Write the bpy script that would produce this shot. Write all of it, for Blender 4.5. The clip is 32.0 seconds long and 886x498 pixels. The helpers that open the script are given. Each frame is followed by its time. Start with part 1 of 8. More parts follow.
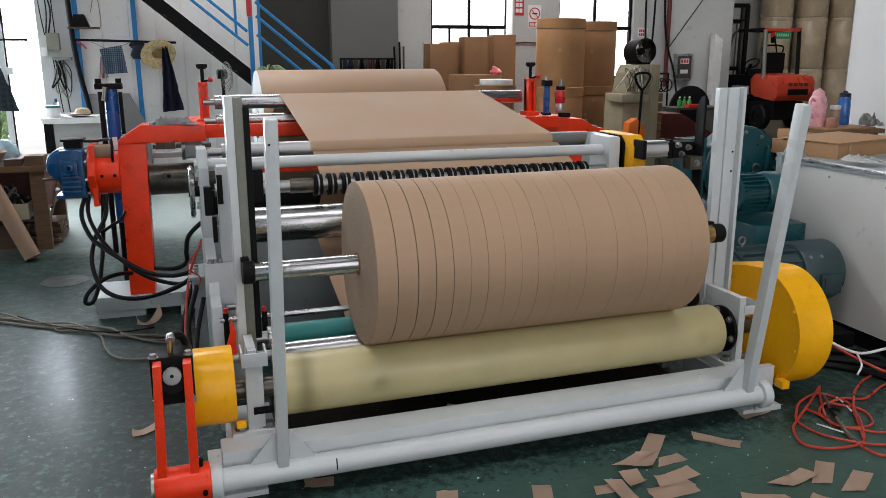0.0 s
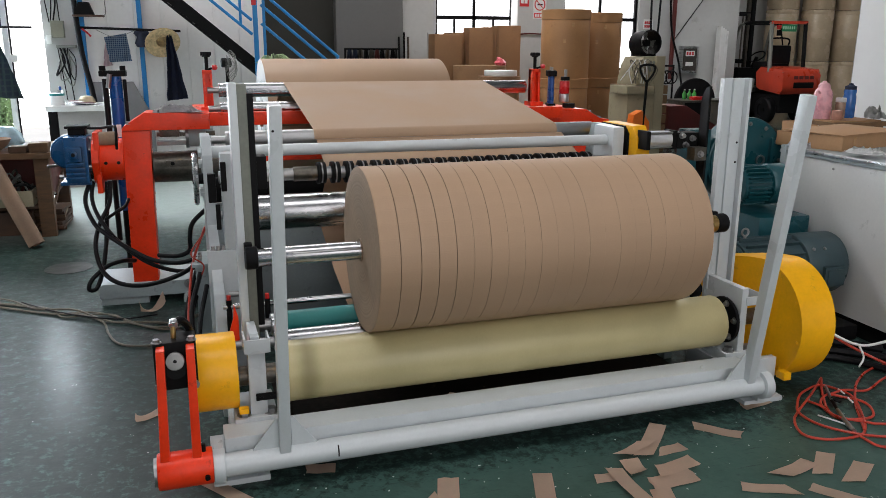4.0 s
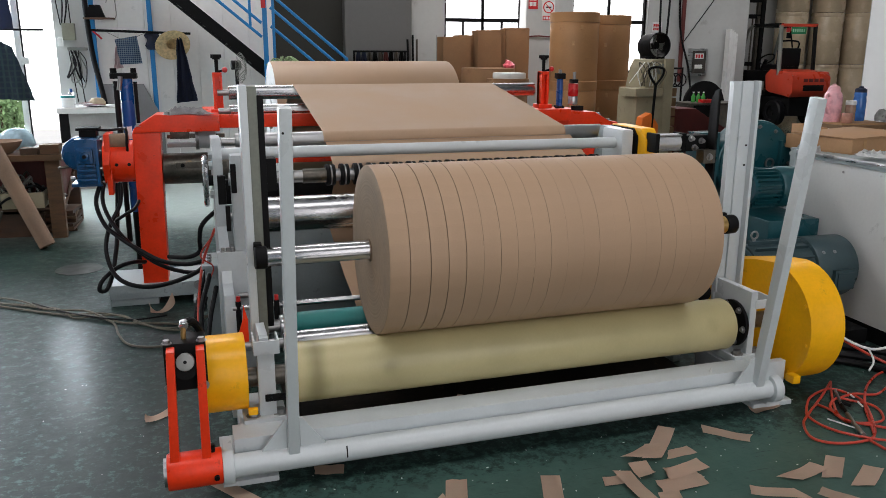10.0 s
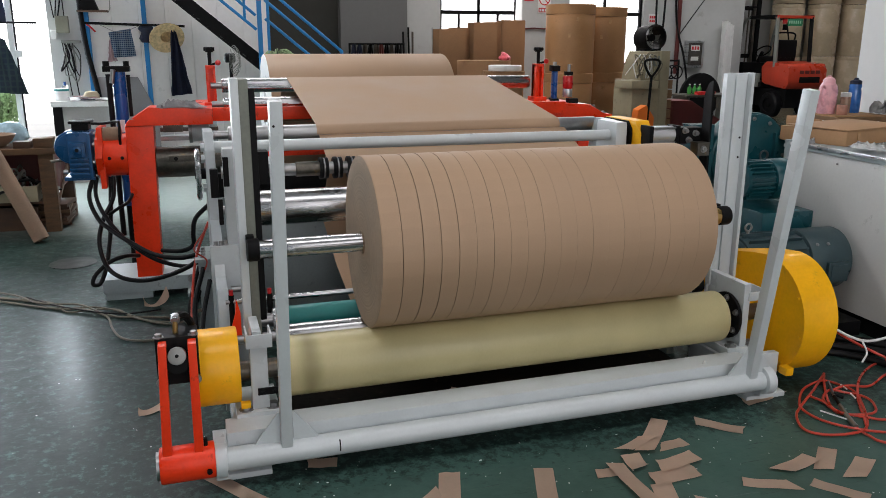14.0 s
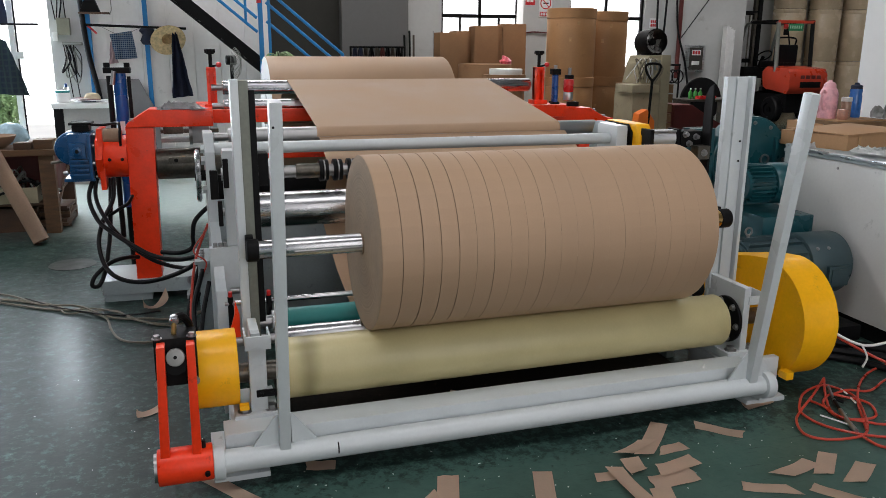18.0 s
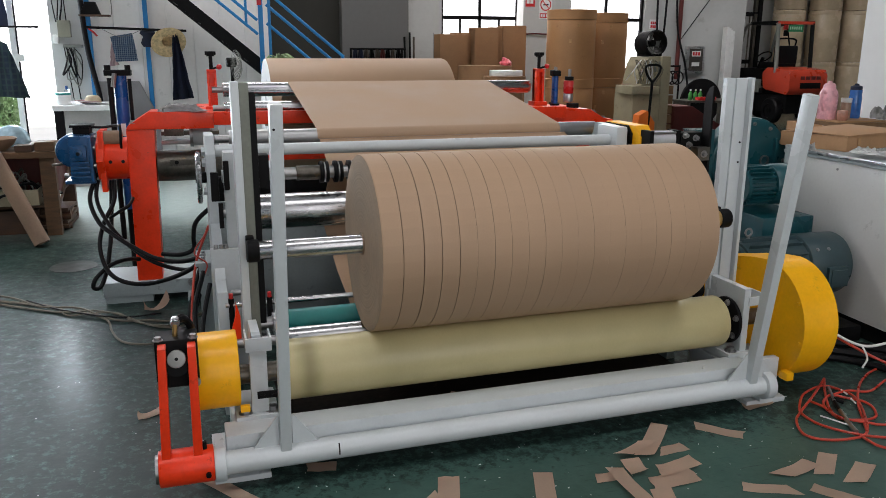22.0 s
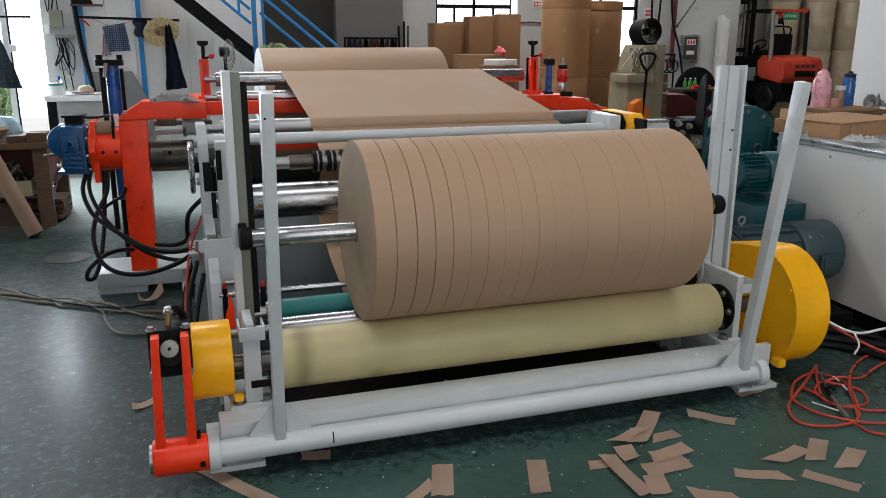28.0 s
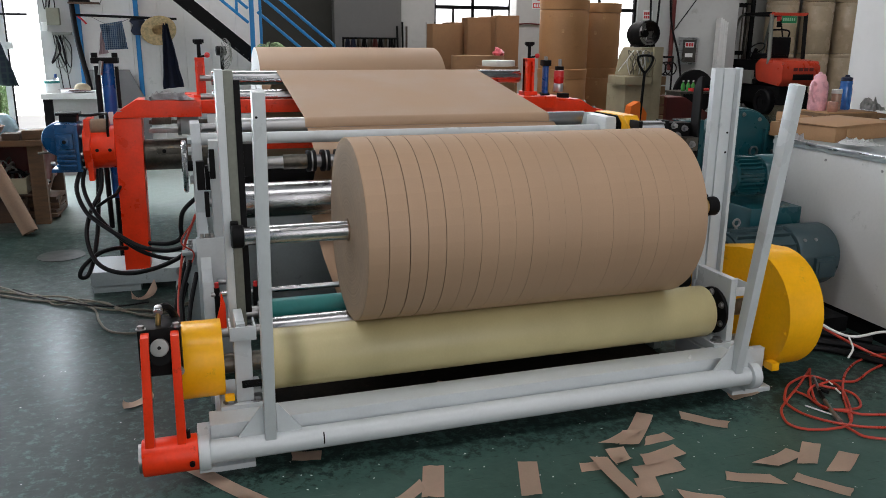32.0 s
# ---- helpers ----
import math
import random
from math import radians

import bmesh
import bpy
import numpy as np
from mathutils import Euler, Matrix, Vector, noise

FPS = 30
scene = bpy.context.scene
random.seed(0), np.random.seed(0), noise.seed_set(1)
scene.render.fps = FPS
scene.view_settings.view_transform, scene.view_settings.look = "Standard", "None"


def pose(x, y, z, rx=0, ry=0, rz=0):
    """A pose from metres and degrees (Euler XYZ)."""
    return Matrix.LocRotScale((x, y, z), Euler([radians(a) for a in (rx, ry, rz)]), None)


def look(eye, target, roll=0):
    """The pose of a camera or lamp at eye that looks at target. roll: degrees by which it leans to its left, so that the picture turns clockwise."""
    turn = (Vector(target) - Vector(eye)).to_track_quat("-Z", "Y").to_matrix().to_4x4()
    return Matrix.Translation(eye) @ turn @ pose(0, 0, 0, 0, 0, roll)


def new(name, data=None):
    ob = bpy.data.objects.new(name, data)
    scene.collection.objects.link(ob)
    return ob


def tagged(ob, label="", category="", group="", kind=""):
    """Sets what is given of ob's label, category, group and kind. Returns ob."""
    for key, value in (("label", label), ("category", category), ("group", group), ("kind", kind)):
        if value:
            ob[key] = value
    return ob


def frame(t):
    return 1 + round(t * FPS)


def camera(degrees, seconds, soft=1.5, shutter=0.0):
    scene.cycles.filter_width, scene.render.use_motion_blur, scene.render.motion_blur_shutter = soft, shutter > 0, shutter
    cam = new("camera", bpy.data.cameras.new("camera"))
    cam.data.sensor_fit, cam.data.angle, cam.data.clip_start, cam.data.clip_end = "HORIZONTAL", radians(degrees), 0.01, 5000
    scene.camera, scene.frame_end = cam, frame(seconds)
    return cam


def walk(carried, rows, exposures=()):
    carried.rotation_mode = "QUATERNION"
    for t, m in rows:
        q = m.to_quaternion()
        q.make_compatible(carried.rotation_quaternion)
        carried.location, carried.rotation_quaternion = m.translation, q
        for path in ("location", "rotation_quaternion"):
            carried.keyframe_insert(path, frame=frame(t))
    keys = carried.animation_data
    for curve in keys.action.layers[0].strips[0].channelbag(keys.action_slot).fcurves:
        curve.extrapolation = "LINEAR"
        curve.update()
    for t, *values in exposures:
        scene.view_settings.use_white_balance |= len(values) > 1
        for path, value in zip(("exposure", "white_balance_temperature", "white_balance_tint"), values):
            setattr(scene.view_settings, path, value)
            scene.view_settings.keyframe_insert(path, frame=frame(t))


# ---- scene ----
# path begin
cam = camera(58.12, 32.0, 0.7)
PATH = [
    (0, 0.1185, -2.6913, 1.5656, -16.601, -13.683, -0.131),
    (0.5, 0.1156, -2.6954, 1.5594, -16.580, -13.684, -0.085),
    (1, 0.1130, -2.6953, 1.5585, -16.533, -13.763, -0.016),
    (1.5, 0.1133, -2.6971, 1.5593, -16.460, -13.879, 0.048),
    (2, 0.1169, -2.6983, 1.5586, -16.415, -13.973, 0.166),
    (2.5, 0.1166, -2.6977, 1.5564, -16.386, -14.047, 0.217),
    (3, 0.1179, -2.6973, 1.5553, -16.388, -14.133, 0.255),
    (3.5, 0.1179, -2.6977, 1.5530, -16.385, -14.240, 0.242),
    (5.5, 0.1197, -2.6987, 1.5551, -16.245, -14.286, 0.319),
    (6, 0.1220, -2.6993, 1.5532, -16.135, -14.224, 0.308),
    (6.5, 0.1250, -2.6986, 1.5514, -16.004, -14.202, 0.226),
    (7, 0.1242, -2.7023, 1.5529, -15.935, -14.220, 0.185),
    (7.5, 0.1236, -2.7021, 1.5562, -15.880, -14.227, 0.157),
    (8, 0.1213, -2.7036, 1.5529, -15.842, -14.165, 0.006),
    (8.5, 0.1154, -2.7051, 1.5537, -15.778, -14.148, 0.014),
    (9, 0.1137, -2.7049, 1.5529, -15.739, -14.122, 0.064),
    (9.5, 0.1136, -2.7072, 1.5539, -15.753, -14.095, 0.153),
    (10, 0.1127, -2.7039, 1.5540, -15.781, -14.106, 0.258),
    (10.5, 0.1222, -2.7029, 1.5518, -15.795, -14.120, 0.328),
    (11, 0.1272, -2.7013, 1.5478, -15.817, -14.162, 0.275),
    (11.5, 0.1330, -2.6973, 1.5487, -15.774, -14.318, 0.247),
    (12, 0.1401, -2.6972, 1.5459, -15.725, -14.485, 0.103),
    (12.5, 0.1384, -2.6971, 1.5494, -15.760, -14.655, 0.139),
    (13, 0.1324, -2.6993, 1.5504, -15.825, -14.713, 0.153),
    (13.5, 0.1311, -2.7019, 1.5517, -15.918, -14.706, 0.191),
    (14, 0.1307, -2.7041, 1.5537, -15.990, -14.618, 0.170),
    (14.5, 0.1281, -2.7048, 1.5526, -16.039, -14.503, 0.174),
    (16.5, 0.1251, -2.7026, 1.5521, -16.026, -14.098, 0.423),
    (17, 0.1250, -2.7009, 1.5501, -16.025, -14.154, 0.454),
    (17.5, 0.1318, -2.7007, 1.5476, -15.993, -14.240, 0.442),
    (18, 0.1346, -2.7008, 1.5481, -15.962, -14.364, 0.398),
    (18.5, 0.1326, -2.7025, 1.5482, -15.952, -14.459, 0.368),
    (19, 0.1301, -2.7039, 1.5521, -15.916, -14.511, 0.389),
    (19.5, 0.1279, -2.7071, 1.5510, -15.903, -14.439, 0.397),
    (20, 0.1320, -2.7065, 1.5503, -15.886, -14.367, 0.361),
    (20.5, 0.1295, -2.7080, 1.5507, -15.891, -14.288, 0.320),
    (21, 0.1283, -2.7087, 1.5483, -15.894, -14.228, 0.307),
    (21.5, 0.1306, -2.7077, 1.5486, -15.910, -14.227, 0.326),
    (22, 0.1339, -2.7073, 1.5496, -15.921, -14.257, 0.288),
    (22.5, 0.1347, -2.7028, 1.5467, -15.953, -14.327, 0.334),
    (23, 0.1367, -2.7010, 1.5449, -15.996, -14.454, 0.375),
    (23.5, 0.1401, -2.7001, 1.5425, -16.003, -14.594, 0.379),
    (24, 0.1451, -2.7018, 1.5415, -15.997, -14.782, 0.343),
    (24.5, 0.1479, -2.7034, 1.5405, -15.997, -14.968, 0.320),
    (25, 0.1469, -2.7032, 1.5403, -16.038, -15.162, 0.311),
    (25.5, 0.1507, -2.7066, 1.5415, -16.049, -15.253, 0.177),
    (27.5, 0.1447, -2.7139, 1.5442, -16.143, -15.064, -0.014),
    (28, 0.1440, -2.7144, 1.5465, -16.226, -14.983, 0.119),
    (28.5, 0.1406, -2.7155, 1.5457, -16.295, -14.844, 0.208),
    (29, 0.1411, -2.7167, 1.5456, -16.319, -14.767, 0.283),
    (29.5, 0.1414, -2.7173, 1.5460, -16.363, -14.735, 0.341),
    (30, 0.1410, -2.7121, 1.5440, -16.408, -14.741, 0.547),
    (30.5, 0.1457, -2.7124, 1.5430, -16.427, -14.764, 0.602),
    (31, 0.1475, -2.7133, 1.5434, -16.436, -14.780, 0.618),
    (31.5, 0.1516, -2.7122, 1.5421, -16.418, -14.826, 0.605),
    (32, 0.1665, -2.7110, 1.5429, -16.368, -14.920, 0.549),
]
# path end
walk(cam, [(t, pose(x, y, z, 90 + pitch, 0, yaw) @ pose(0, 0, 0, 0, 0, roll)) for t, x, y, z, yaw, pitch, roll in PATH],
     [(0, -0.21, 6500, 14), (6, -0.23, 6500, 14), (14, -0.25, 6500, 14), (25, -0.30, 6500, 14), (32, -0.31, 6500, 14)])

# ---- world, daylight through the openings, added roof fill ----
world = bpy.data.worlds.new("sky")
scene.world = world
world.use_nodes = True
wn = world.node_tree.nodes
sky = wn.new("ShaderNodeTexSky")
sky.sky_type, sky.sun_disc = "NISHITA", False
sky.sun_elevation, sky.sun_rotation = radians(39), radians(286)
world.node_tree.links.new(sky.outputs[0], wn["Background"].inputs[0])
wn["Background"].inputs[1].default_value = 0.07
sun_data = bpy.data.lights.new("sun", "SUN")
sun_data.energy, sun_data.angle, sun_data.color = 2.2, radians(12), (1.0, 0.96, 0.9)
sun = new("sun", sun_data)
sun.matrix_basis = look((-14, 8, 12), (0, 4, 0))


def daylight(name, eye, target, width, height, watts, color=(1.0, 0.975, 0.94)):
    """An area lamp for sky light at one opening of the hall and for the added roof fill."""
    data = bpy.data.lights.new(name, "AREA")
    data.shape, data.size, data.size_y, data.energy, data.color = "RECTANGLE", width, height, watts, color
    ob = new(name, data)
    ob.matrix_basis = look(eye, target)
    return ob


# the gate and the side window are assumed, out of view
daylight("gate_daylight", (1.9, -5.85, 2.4), (2.4, 0, 1.1), 5.2, 4.4, 172, (1.0, 0.965, 0.93))
daylight("doorway_daylight", (-2.9, 7.9, 1.85), (-1.2, 3.6, 0.3), 2.3, 2.5, 465, (0.80, 0.92, 1.0))
daylight("side_window_daylight", (-5.8, 4.0, 3.2), (0, 4.0, 0.6), 5.8, 2.2, 70, (0.93, 0.97, 1.0))
daylight("back_window_daylight", (6.6, 12.45, 2.9), (6.0, 0, 1.0), 4.4, 3.0, 150)
# roof fill: lamps added out of view to brighten wall, floor and store
daylight("rooflight_middle", (-1.1, 6.2, 6.12), (-1.1, 6.2, 0), 4.6, 1.6, 230, (1.0, 0.98, 0.97))
daylight("rooflight_gate", (0.8, -1.6, 6.12), (0.8, -1.6, 0), 8.6, 1.6, 92, (1.0, 0.97, 0.94))
daylight("rooflight_back", (7.8, 9.3, 6.12), (7.8, 9.3, 0), 12.4, 1.6, 190)

# ---- building helpers ----
def thing(name, at=(0, 0, 0), label="", category="", group="", kind=""):
    ob = new(name)
    ob.empty_display_size = 0.1
    ob.matrix_basis = at if isinstance(at, Matrix) else Matrix.Translation(at)
    return tagged(ob, label, category, group, kind)


def placed(ob):
    """The pose of a thing or part in the world."""
    m = ob.matrix_basis.copy()
    while ob.parent:
        ob = ob.parent
        m = ob.matrix_basis @ m
    return m


def part(name, bm, material, parent=None, label="", smooth=38):
    """Links a bmesh, drawn in world coordinates, as one mesh under a thing or part."""
    bmesh.ops.recalc_face_normals(bm, faces=bm.faces[:])
    me = bpy.data.meshes.new(name)
    bm.to_mesh(me)
    bm.free()
    if smooth:
        me.polygons.foreach_set("use_smooth", [True] * len(me.polygons))
        me.set_sharp_from_angle(angle=radians(smooth))
    if material:
        me.materials.append(material)
    ob = new(name, me)
    if parent:
        me.transform(placed(parent).inverted())
        ob.parent = parent
    if label:
        ob["label"] = label
    return ob


def box(x0, x1, y0, y1, z0, z1, bevel=0.0, bm=None, turn=None):
    """A box between two corners, its edges rounded off."""
    own = bmesh.new()
    m = Matrix.Translation(((x0 + x1) / 2, (y0 + y1) / 2, (z0 + z1) / 2))
    if turn:
        m = m @ turn
    bmesh.ops.create_cube(own, size=1.0, matrix=Matrix.Diagonal((abs(x1 - x0), abs(y1 - y0), abs(z1 - z0), 1)))
    if bevel:
        bmesh.ops.bevel(own, geom=own.edges[:], offset=bevel, segments=2, profile=0.7, affect="EDGES")
    bmesh.ops.transform(own, matrix=m, verts=own.verts)
    return joined(bm, own)


def joined(bm, own):
    if bm is None:
        return own
    me = bpy.data.meshes.new("join")
    own.to_mesh(me)
    own.free()
    bm.from_mesh(me)
    bpy.data.meshes.remove(me)
    return bm


def rod(p0, p1, r, seg=28, r1=None, bevel=0.0, bm=None, inner=0.0):
    """A round bar from p0 to p1; inner makes it a tube."""
    p0, p1 = Vector(p0), Vector(p1)
    r1 = r if r1 is None else r1
    axis = p1 - p0
    n = axis.length
    turn = axis.to_track_quat("Z", "Y").to_matrix().to_4x4()
    ring = [(r, 0.0), (r1, n)]
    if bevel:
        ring = [(r - bevel, 0.0), (r - bevel * 0.3, bevel * 0.3), (r, bevel), (r1, n - bevel), (r1 - bevel * 0.3, n - bevel * 0.3), (r1 - bevel, n)]
    if inner:
        ring = [(inner, 0.0)] + ring + [(inner, n)]
    return lathe(ring, Matrix.Translation(p0) @ turn, seg, bm, closed=bool(inner))


def lathe(ring, m, seg=32, bm=None, closed=False):
    """Turns a profile of (radius, height) about the local z axis."""
    own = bmesh.new()
    loops = []
    for r, h in ring:
        loops.append([own.verts.new((r * math.cos(2 * math.pi * k / seg), r * math.sin(2 * math.pi * k / seg), h)) for k in range(seg)])
    pairs = list(zip(loops, loops[1:])) + ([(loops[-1], loops[0])] if closed else [])
    for a, b in pairs:
        for k in range(seg):
            own.faces.new((a[k], a[(k + 1) % seg], b[(k + 1) % seg], b[k]))
    if not closed:
        own.faces.new(loops[0][::-1])
        own.faces.new(loops[-1])
    bmesh.ops.transform(own, matrix=m, verts=own.verts)
    return joined(bm, own)


def prism(outline, depth, m, bevel=0.0, bm=None):
    """A plate with an outline in local x, y and a depth along local z."""
    own = bmesh.new()
    low = [own.verts.new((x, y, 0)) for x, y in outline]
    top = [own.verts.new((x, y, depth)) for x, y in outline]
    own.faces.new(low[::-1])
    own.faces.new(top)
    for k in range(len(low)):
        j = (k + 1) % len(low)
        own.faces.new((low[k], low[j], top[j], top[k]))
    if bevel:
        bmesh.ops.bevel(own, geom=own.edges[:], offset=bevel, segments=2, profile=0.7, affect="EDGES")
    bmesh.ops.transform(own, matrix=m, verts=own.verts)
    return joined(bm, own)


def spline(points, steps=8):
    """A smooth line through the points."""
    pts = [Vector(p) for p in points]
    ext = [pts[0] * 2 - pts[1]] + pts + [pts[-1] * 2 - pts[-2]]
    out = []
    for a, b, c, d in zip(ext, ext[1:], ext[2:], ext[3:]):
        for k in range(steps):
            t = k / steps
            out.append(0.5 * (2 * b + (c - a) * t + (2 * a - 5 * b + 4 * c - d) * t * t + (3 * b - a - 3 * c + d) * t ** 3))
    return out + [pts[-1]]


def hose(points, r, steps=8, seg=8, bm=None):
    """A round hose or cable along a smooth line."""
    line = spline(points, steps)
    own = bmesh.new()
    side = None
    loops = []
    for k, p in enumerate(line):
        way = (line[min(k + 1, len(line) - 1)] - line[max(k - 1, 0)]).normalized()
        if side is None:
            side = way.orthogonal().normalized()
        side = (side - way * side.dot(way)).normalized()
        up = way.cross(side)
        loops.append([own.verts.new(p + r * (math.cos(2 * math.pi * i / seg) * side + math.sin(2 * math.pi * i / seg) * up)) for i in range(seg)])
    for a, b in zip(loops, loops[1:]):
        for i in range(seg):
            own.faces.new((a[i], a[(i + 1) % seg], b[(i + 1) % seg], b[i]))
    own.faces.new(loops[0][::-1])
    own.faces.new(loops[-1])
    return joined(bm, own)


def bolt(p, way, r=0.011, h=0.012, bm=None):
    """A hexagon bolt head with its washer."""
    p, way = Vector(p), Vector(way).normalized()
    bm = rod(p, p + way * 0.003, r * 1.45, 14, bm=bm)
    return rod(p + way * 0.002, p + way * (0.003 + h), r, 6, bm=bm)


def along_x(x, y, z):
    """A frame at a place whose local z points along x, with local x along y and local y up."""
    return Matrix(((0, 0, 1, x), (1, 0, 0, y), (0, 1, 0, z), (0, 0, 0, 1)))


def facing(x, y, z):
    """A frame whose local x points along x, local y up and local z back towards the gate (-y)."""
    return Matrix(((1, 0, 0, x), (0, 0, -1, y), (0, 1, 0, z), (0, 0, 0, 1)))


# ---- materials ----
def paint(name, color, rough=0.5, metal=0.0, vary=0.12, scale=6.0, grain=60.0, bump=0.05, dirt=None, dirt_amount=0.0, stretch=(1, 1, 1), clear=0.0, spread=0.12, spec=0.5, random_tint=0.0):
    """A surface with soft blotches, fine grain and a little relief; dirt lays stains of another colour over it."""
    mat = bpy.data.materials.new(name)
    mat.use_nodes = True
    nt = mat.node_tree
    n, link = nt.nodes, nt.links.new
    b = n["Principled BSDF"]
    co = n.new("ShaderNodeTexCoord")
    mp = n.new("ShaderNodeMapping")
    mp.inputs["Scale"].default_value = stretch
    link(co.outputs["Object"], mp.inputs[0])
    big, fine = n.new("ShaderNodeTexNoise"), n.new("ShaderNodeTexNoise")
    for tex, s, d in ((big, scale, 4), (fine, grain, 3)):
        tex.inputs["Scale"].default_value, tex.inputs["Detail"].default_value = s, d
        link(mp.outputs[0], tex.inputs["Vector"])
    mix = n.new("ShaderNodeMix")
    mix.data_type, mix.blend_type = "RGBA", "MULTIPLY"
    mix.inputs[0].default_value = 1.0
    ramp = n.new("ShaderNodeMapRange")
    ramp.inputs["From Min"].default_value, ramp.inputs["From Max"].default_value = 0.3, 0.7
    ramp.inputs["To Min"].default_value, ramp.inputs["To Max"].default_value = 1 - vary, 1 + vary
    add = n.new("ShaderNodeMath")
    add.operation = "MULTIPLY_ADD"
    add.inputs[1].default_value = 0.35
    link(fine.outputs[0], add.inputs[0])
    link(big.outputs[0], add.inputs[2])
    sub = n.new("ShaderNodeMath")
    sub.operation = "SUBTRACT"
    sub.inputs[1].default_value = 0.175
    link(add.outputs[0], sub.inputs[0])
    link(sub.outputs[0], ramp.inputs[0])
    mix.inputs[6].default_value = (*color, 1)
    link(ramp.outputs[0], mix.inputs[7])
    last = mix.outputs[2]
    if random_tint:
        info = n.new("ShaderNodeObjectInfo")
        rr = n.new("ShaderNodeMapRange")
        rr.inputs["To Min"].default_value, rr.inputs["To Max"].default_value = 1 - random_tint, 1 + random_tint
        link(info.outputs["Random"], rr.inputs[0])
        m2 = n.new("ShaderNodeMix")
        m2.data_type, m2.blend_type = "RGBA", "MULTIPLY"
        m2.inputs[0].default_value = 1.0
        link(last, m2.inputs[6])
        link(rr.outputs[0], m2.inputs[7])
        last = m2.outputs[2]
    if dirt:
        spots = n.new("ShaderNodeTexNoise")
        spots.inputs["Scale"].default_value, spots.inputs["Detail"].default_value, spots.inputs["Roughness"].default_value = scale * 2.3, 8, 0.68
        link(mp.outputs[0], spots.inputs["Vector"])
        edge = n.new("ShaderNodeMapRange")
        edge.inputs["From Min"].default_value, edge.inputs["From Max"].default_value = 0.64 - dirt_amount * 0.2, 0.74 - dirt_amount * 0.1
        link(spots.outputs[0], edge.inputs[0])
        m3 = n.new("ShaderNodeMix")
        m3.data_type = "RGBA"
        link(edge.outputs[0], m3.inputs[0])
        link(last, m3.inputs[6])
        m3.inputs[7].default_value = (*dirt, 1)
        last = m3.outputs[2]
    link(last, b.inputs["Base Color"])
    rg = n.new("ShaderNodeMapRange")
    rg.inputs["From Min"].default_value, rg.inputs["From Max"].default_value = 0.3, 0.7
    rg.inputs["To Min"].default_value, rg.inputs["To Max"].default_value = max(rough - spread, 0.03), min(rough + spread, 1.0)
    link(big.outputs[0], rg.inputs[0])
    link(rg.outputs[0], b.inputs["Roughness"])
    b.inputs["Metallic"].default_value = metal
    b.inputs["Specular IOR Level"].default_value = spec
    b.inputs["Coat Weight"].default_value = clear
    if bump:
        bp = n.new("ShaderNodeBump")
        bp.inputs["Strength"].default_value, bp.inputs["Distance"].default_value = bump, 0.01
        link(fine.outputs[0], bp.inputs["Height"])
        link(bp.outputs[0], b.inputs["Normal"])
    return mat


KRAFT = paint("kraft_paper", (0.40, 0.266, 0.170), 0.55, vary=0.05, scale=3.0, grain=140, bump=0.03, stretch=(1, 1, 1), spec=0.35)
KRAFT_EDGE = paint("kraft_edges", (0.37, 0.27, 0.19), 0.85, vary=0.10, scale=9, grain=260, bump=0.15)
CARD = paint("cardboard", (0.27, 0.142, 0.065), 0.75, vary=0.14, scale=2.0, grain=50, bump=0.06, dirt=(0.22, 0.11, 0.05), dirt_amount=0.15)
DRUM_CARD = paint("drum_board", (0.40, 0.205, 0.085), 0.6, vary=0.12, scale=2.0, grain=50, bump=0.05, dirt=(0.28, 0.14, 0.06), dirt_amount=0.12)
CLEAR_TAPE = paint("clear_tape", (0.50, 0.30, 0.15), 0.12, vary=0.15, scale=20, grain=60, bump=0.05, clear=0.5)
CARTON = paint("carton_board", (0.42, 0.24, 0.12), 0.75, vary=0.10, scale=3.0, grain=70, bump=0.05)
CORE = paint("paper_core", (0.25, 0.165, 0.108), 0.7, vary=0.15, scale=5.0, grain=80, bump=0.06)
WHITE = paint("white_machine_paint", (0.55, 0.592, 0.605), 0.30, vary=0.05, scale=5, grain=90, bump=0.03, spread=0.03)
GREY = paint("grey_machine_paint", (0.33, 0.38, 0.39), 0.45, vary=0.10, scale=5, grain=80, bump=0.04, dirt=(0.17, 0.18, 0.17), dirt_amount=0.2)
PALE = paint("pale_machine_grey", (0.44, 0.475, 0.49), 0.42, vary=0.06, scale=5, grain=80, bump=0.03, spread=0.05)
RED = paint("orange_red_paint", (0.84, 0.042, 0.006), 0.36, vary=0.12, scale=8, grain=70, bump=0.05, dirt=(0.36, 0.03, 0.01), dirt_amount=0.10, spec=0.35)
YELLOW = paint("yellow_paint", (0.92, 0.45, 0.003), 0.45, spec=0.3, vary=0.10, scale=5, grain=60, bump=0.04, dirt=(0.55, 0.30, 0.02), dirt_amount=0.10, clear=0.1)
SHADED_WHITE = paint("dull_olive_grey_steel", (0.17, 0.18, 0.15), 0.55, vary=0.2, scale=8, grain=70, bump=0.06)
CHROME = paint("chromed_steel", (0.47, 0.47, 0.48), 0.26, 1.0, vary=0.08, scale=3, grain=90, bump=0.01, stretch=(1, 8, 8), spread=0.05)
STEEL = paint("bare_steel", (0.33, 0.33, 0.33), 0.40, 1.0, vary=0.15, scale=9, grain=120, bump=0.05)
DARK_STEEL = paint("oiled_dark_steel", (0.11, 0.10, 0.085), 0.40, 0.8, vary=0.3, scale=9, grain=70, bump=0.08, dirt=(0.22, 0.15, 0.08), dirt_amount=0.3)
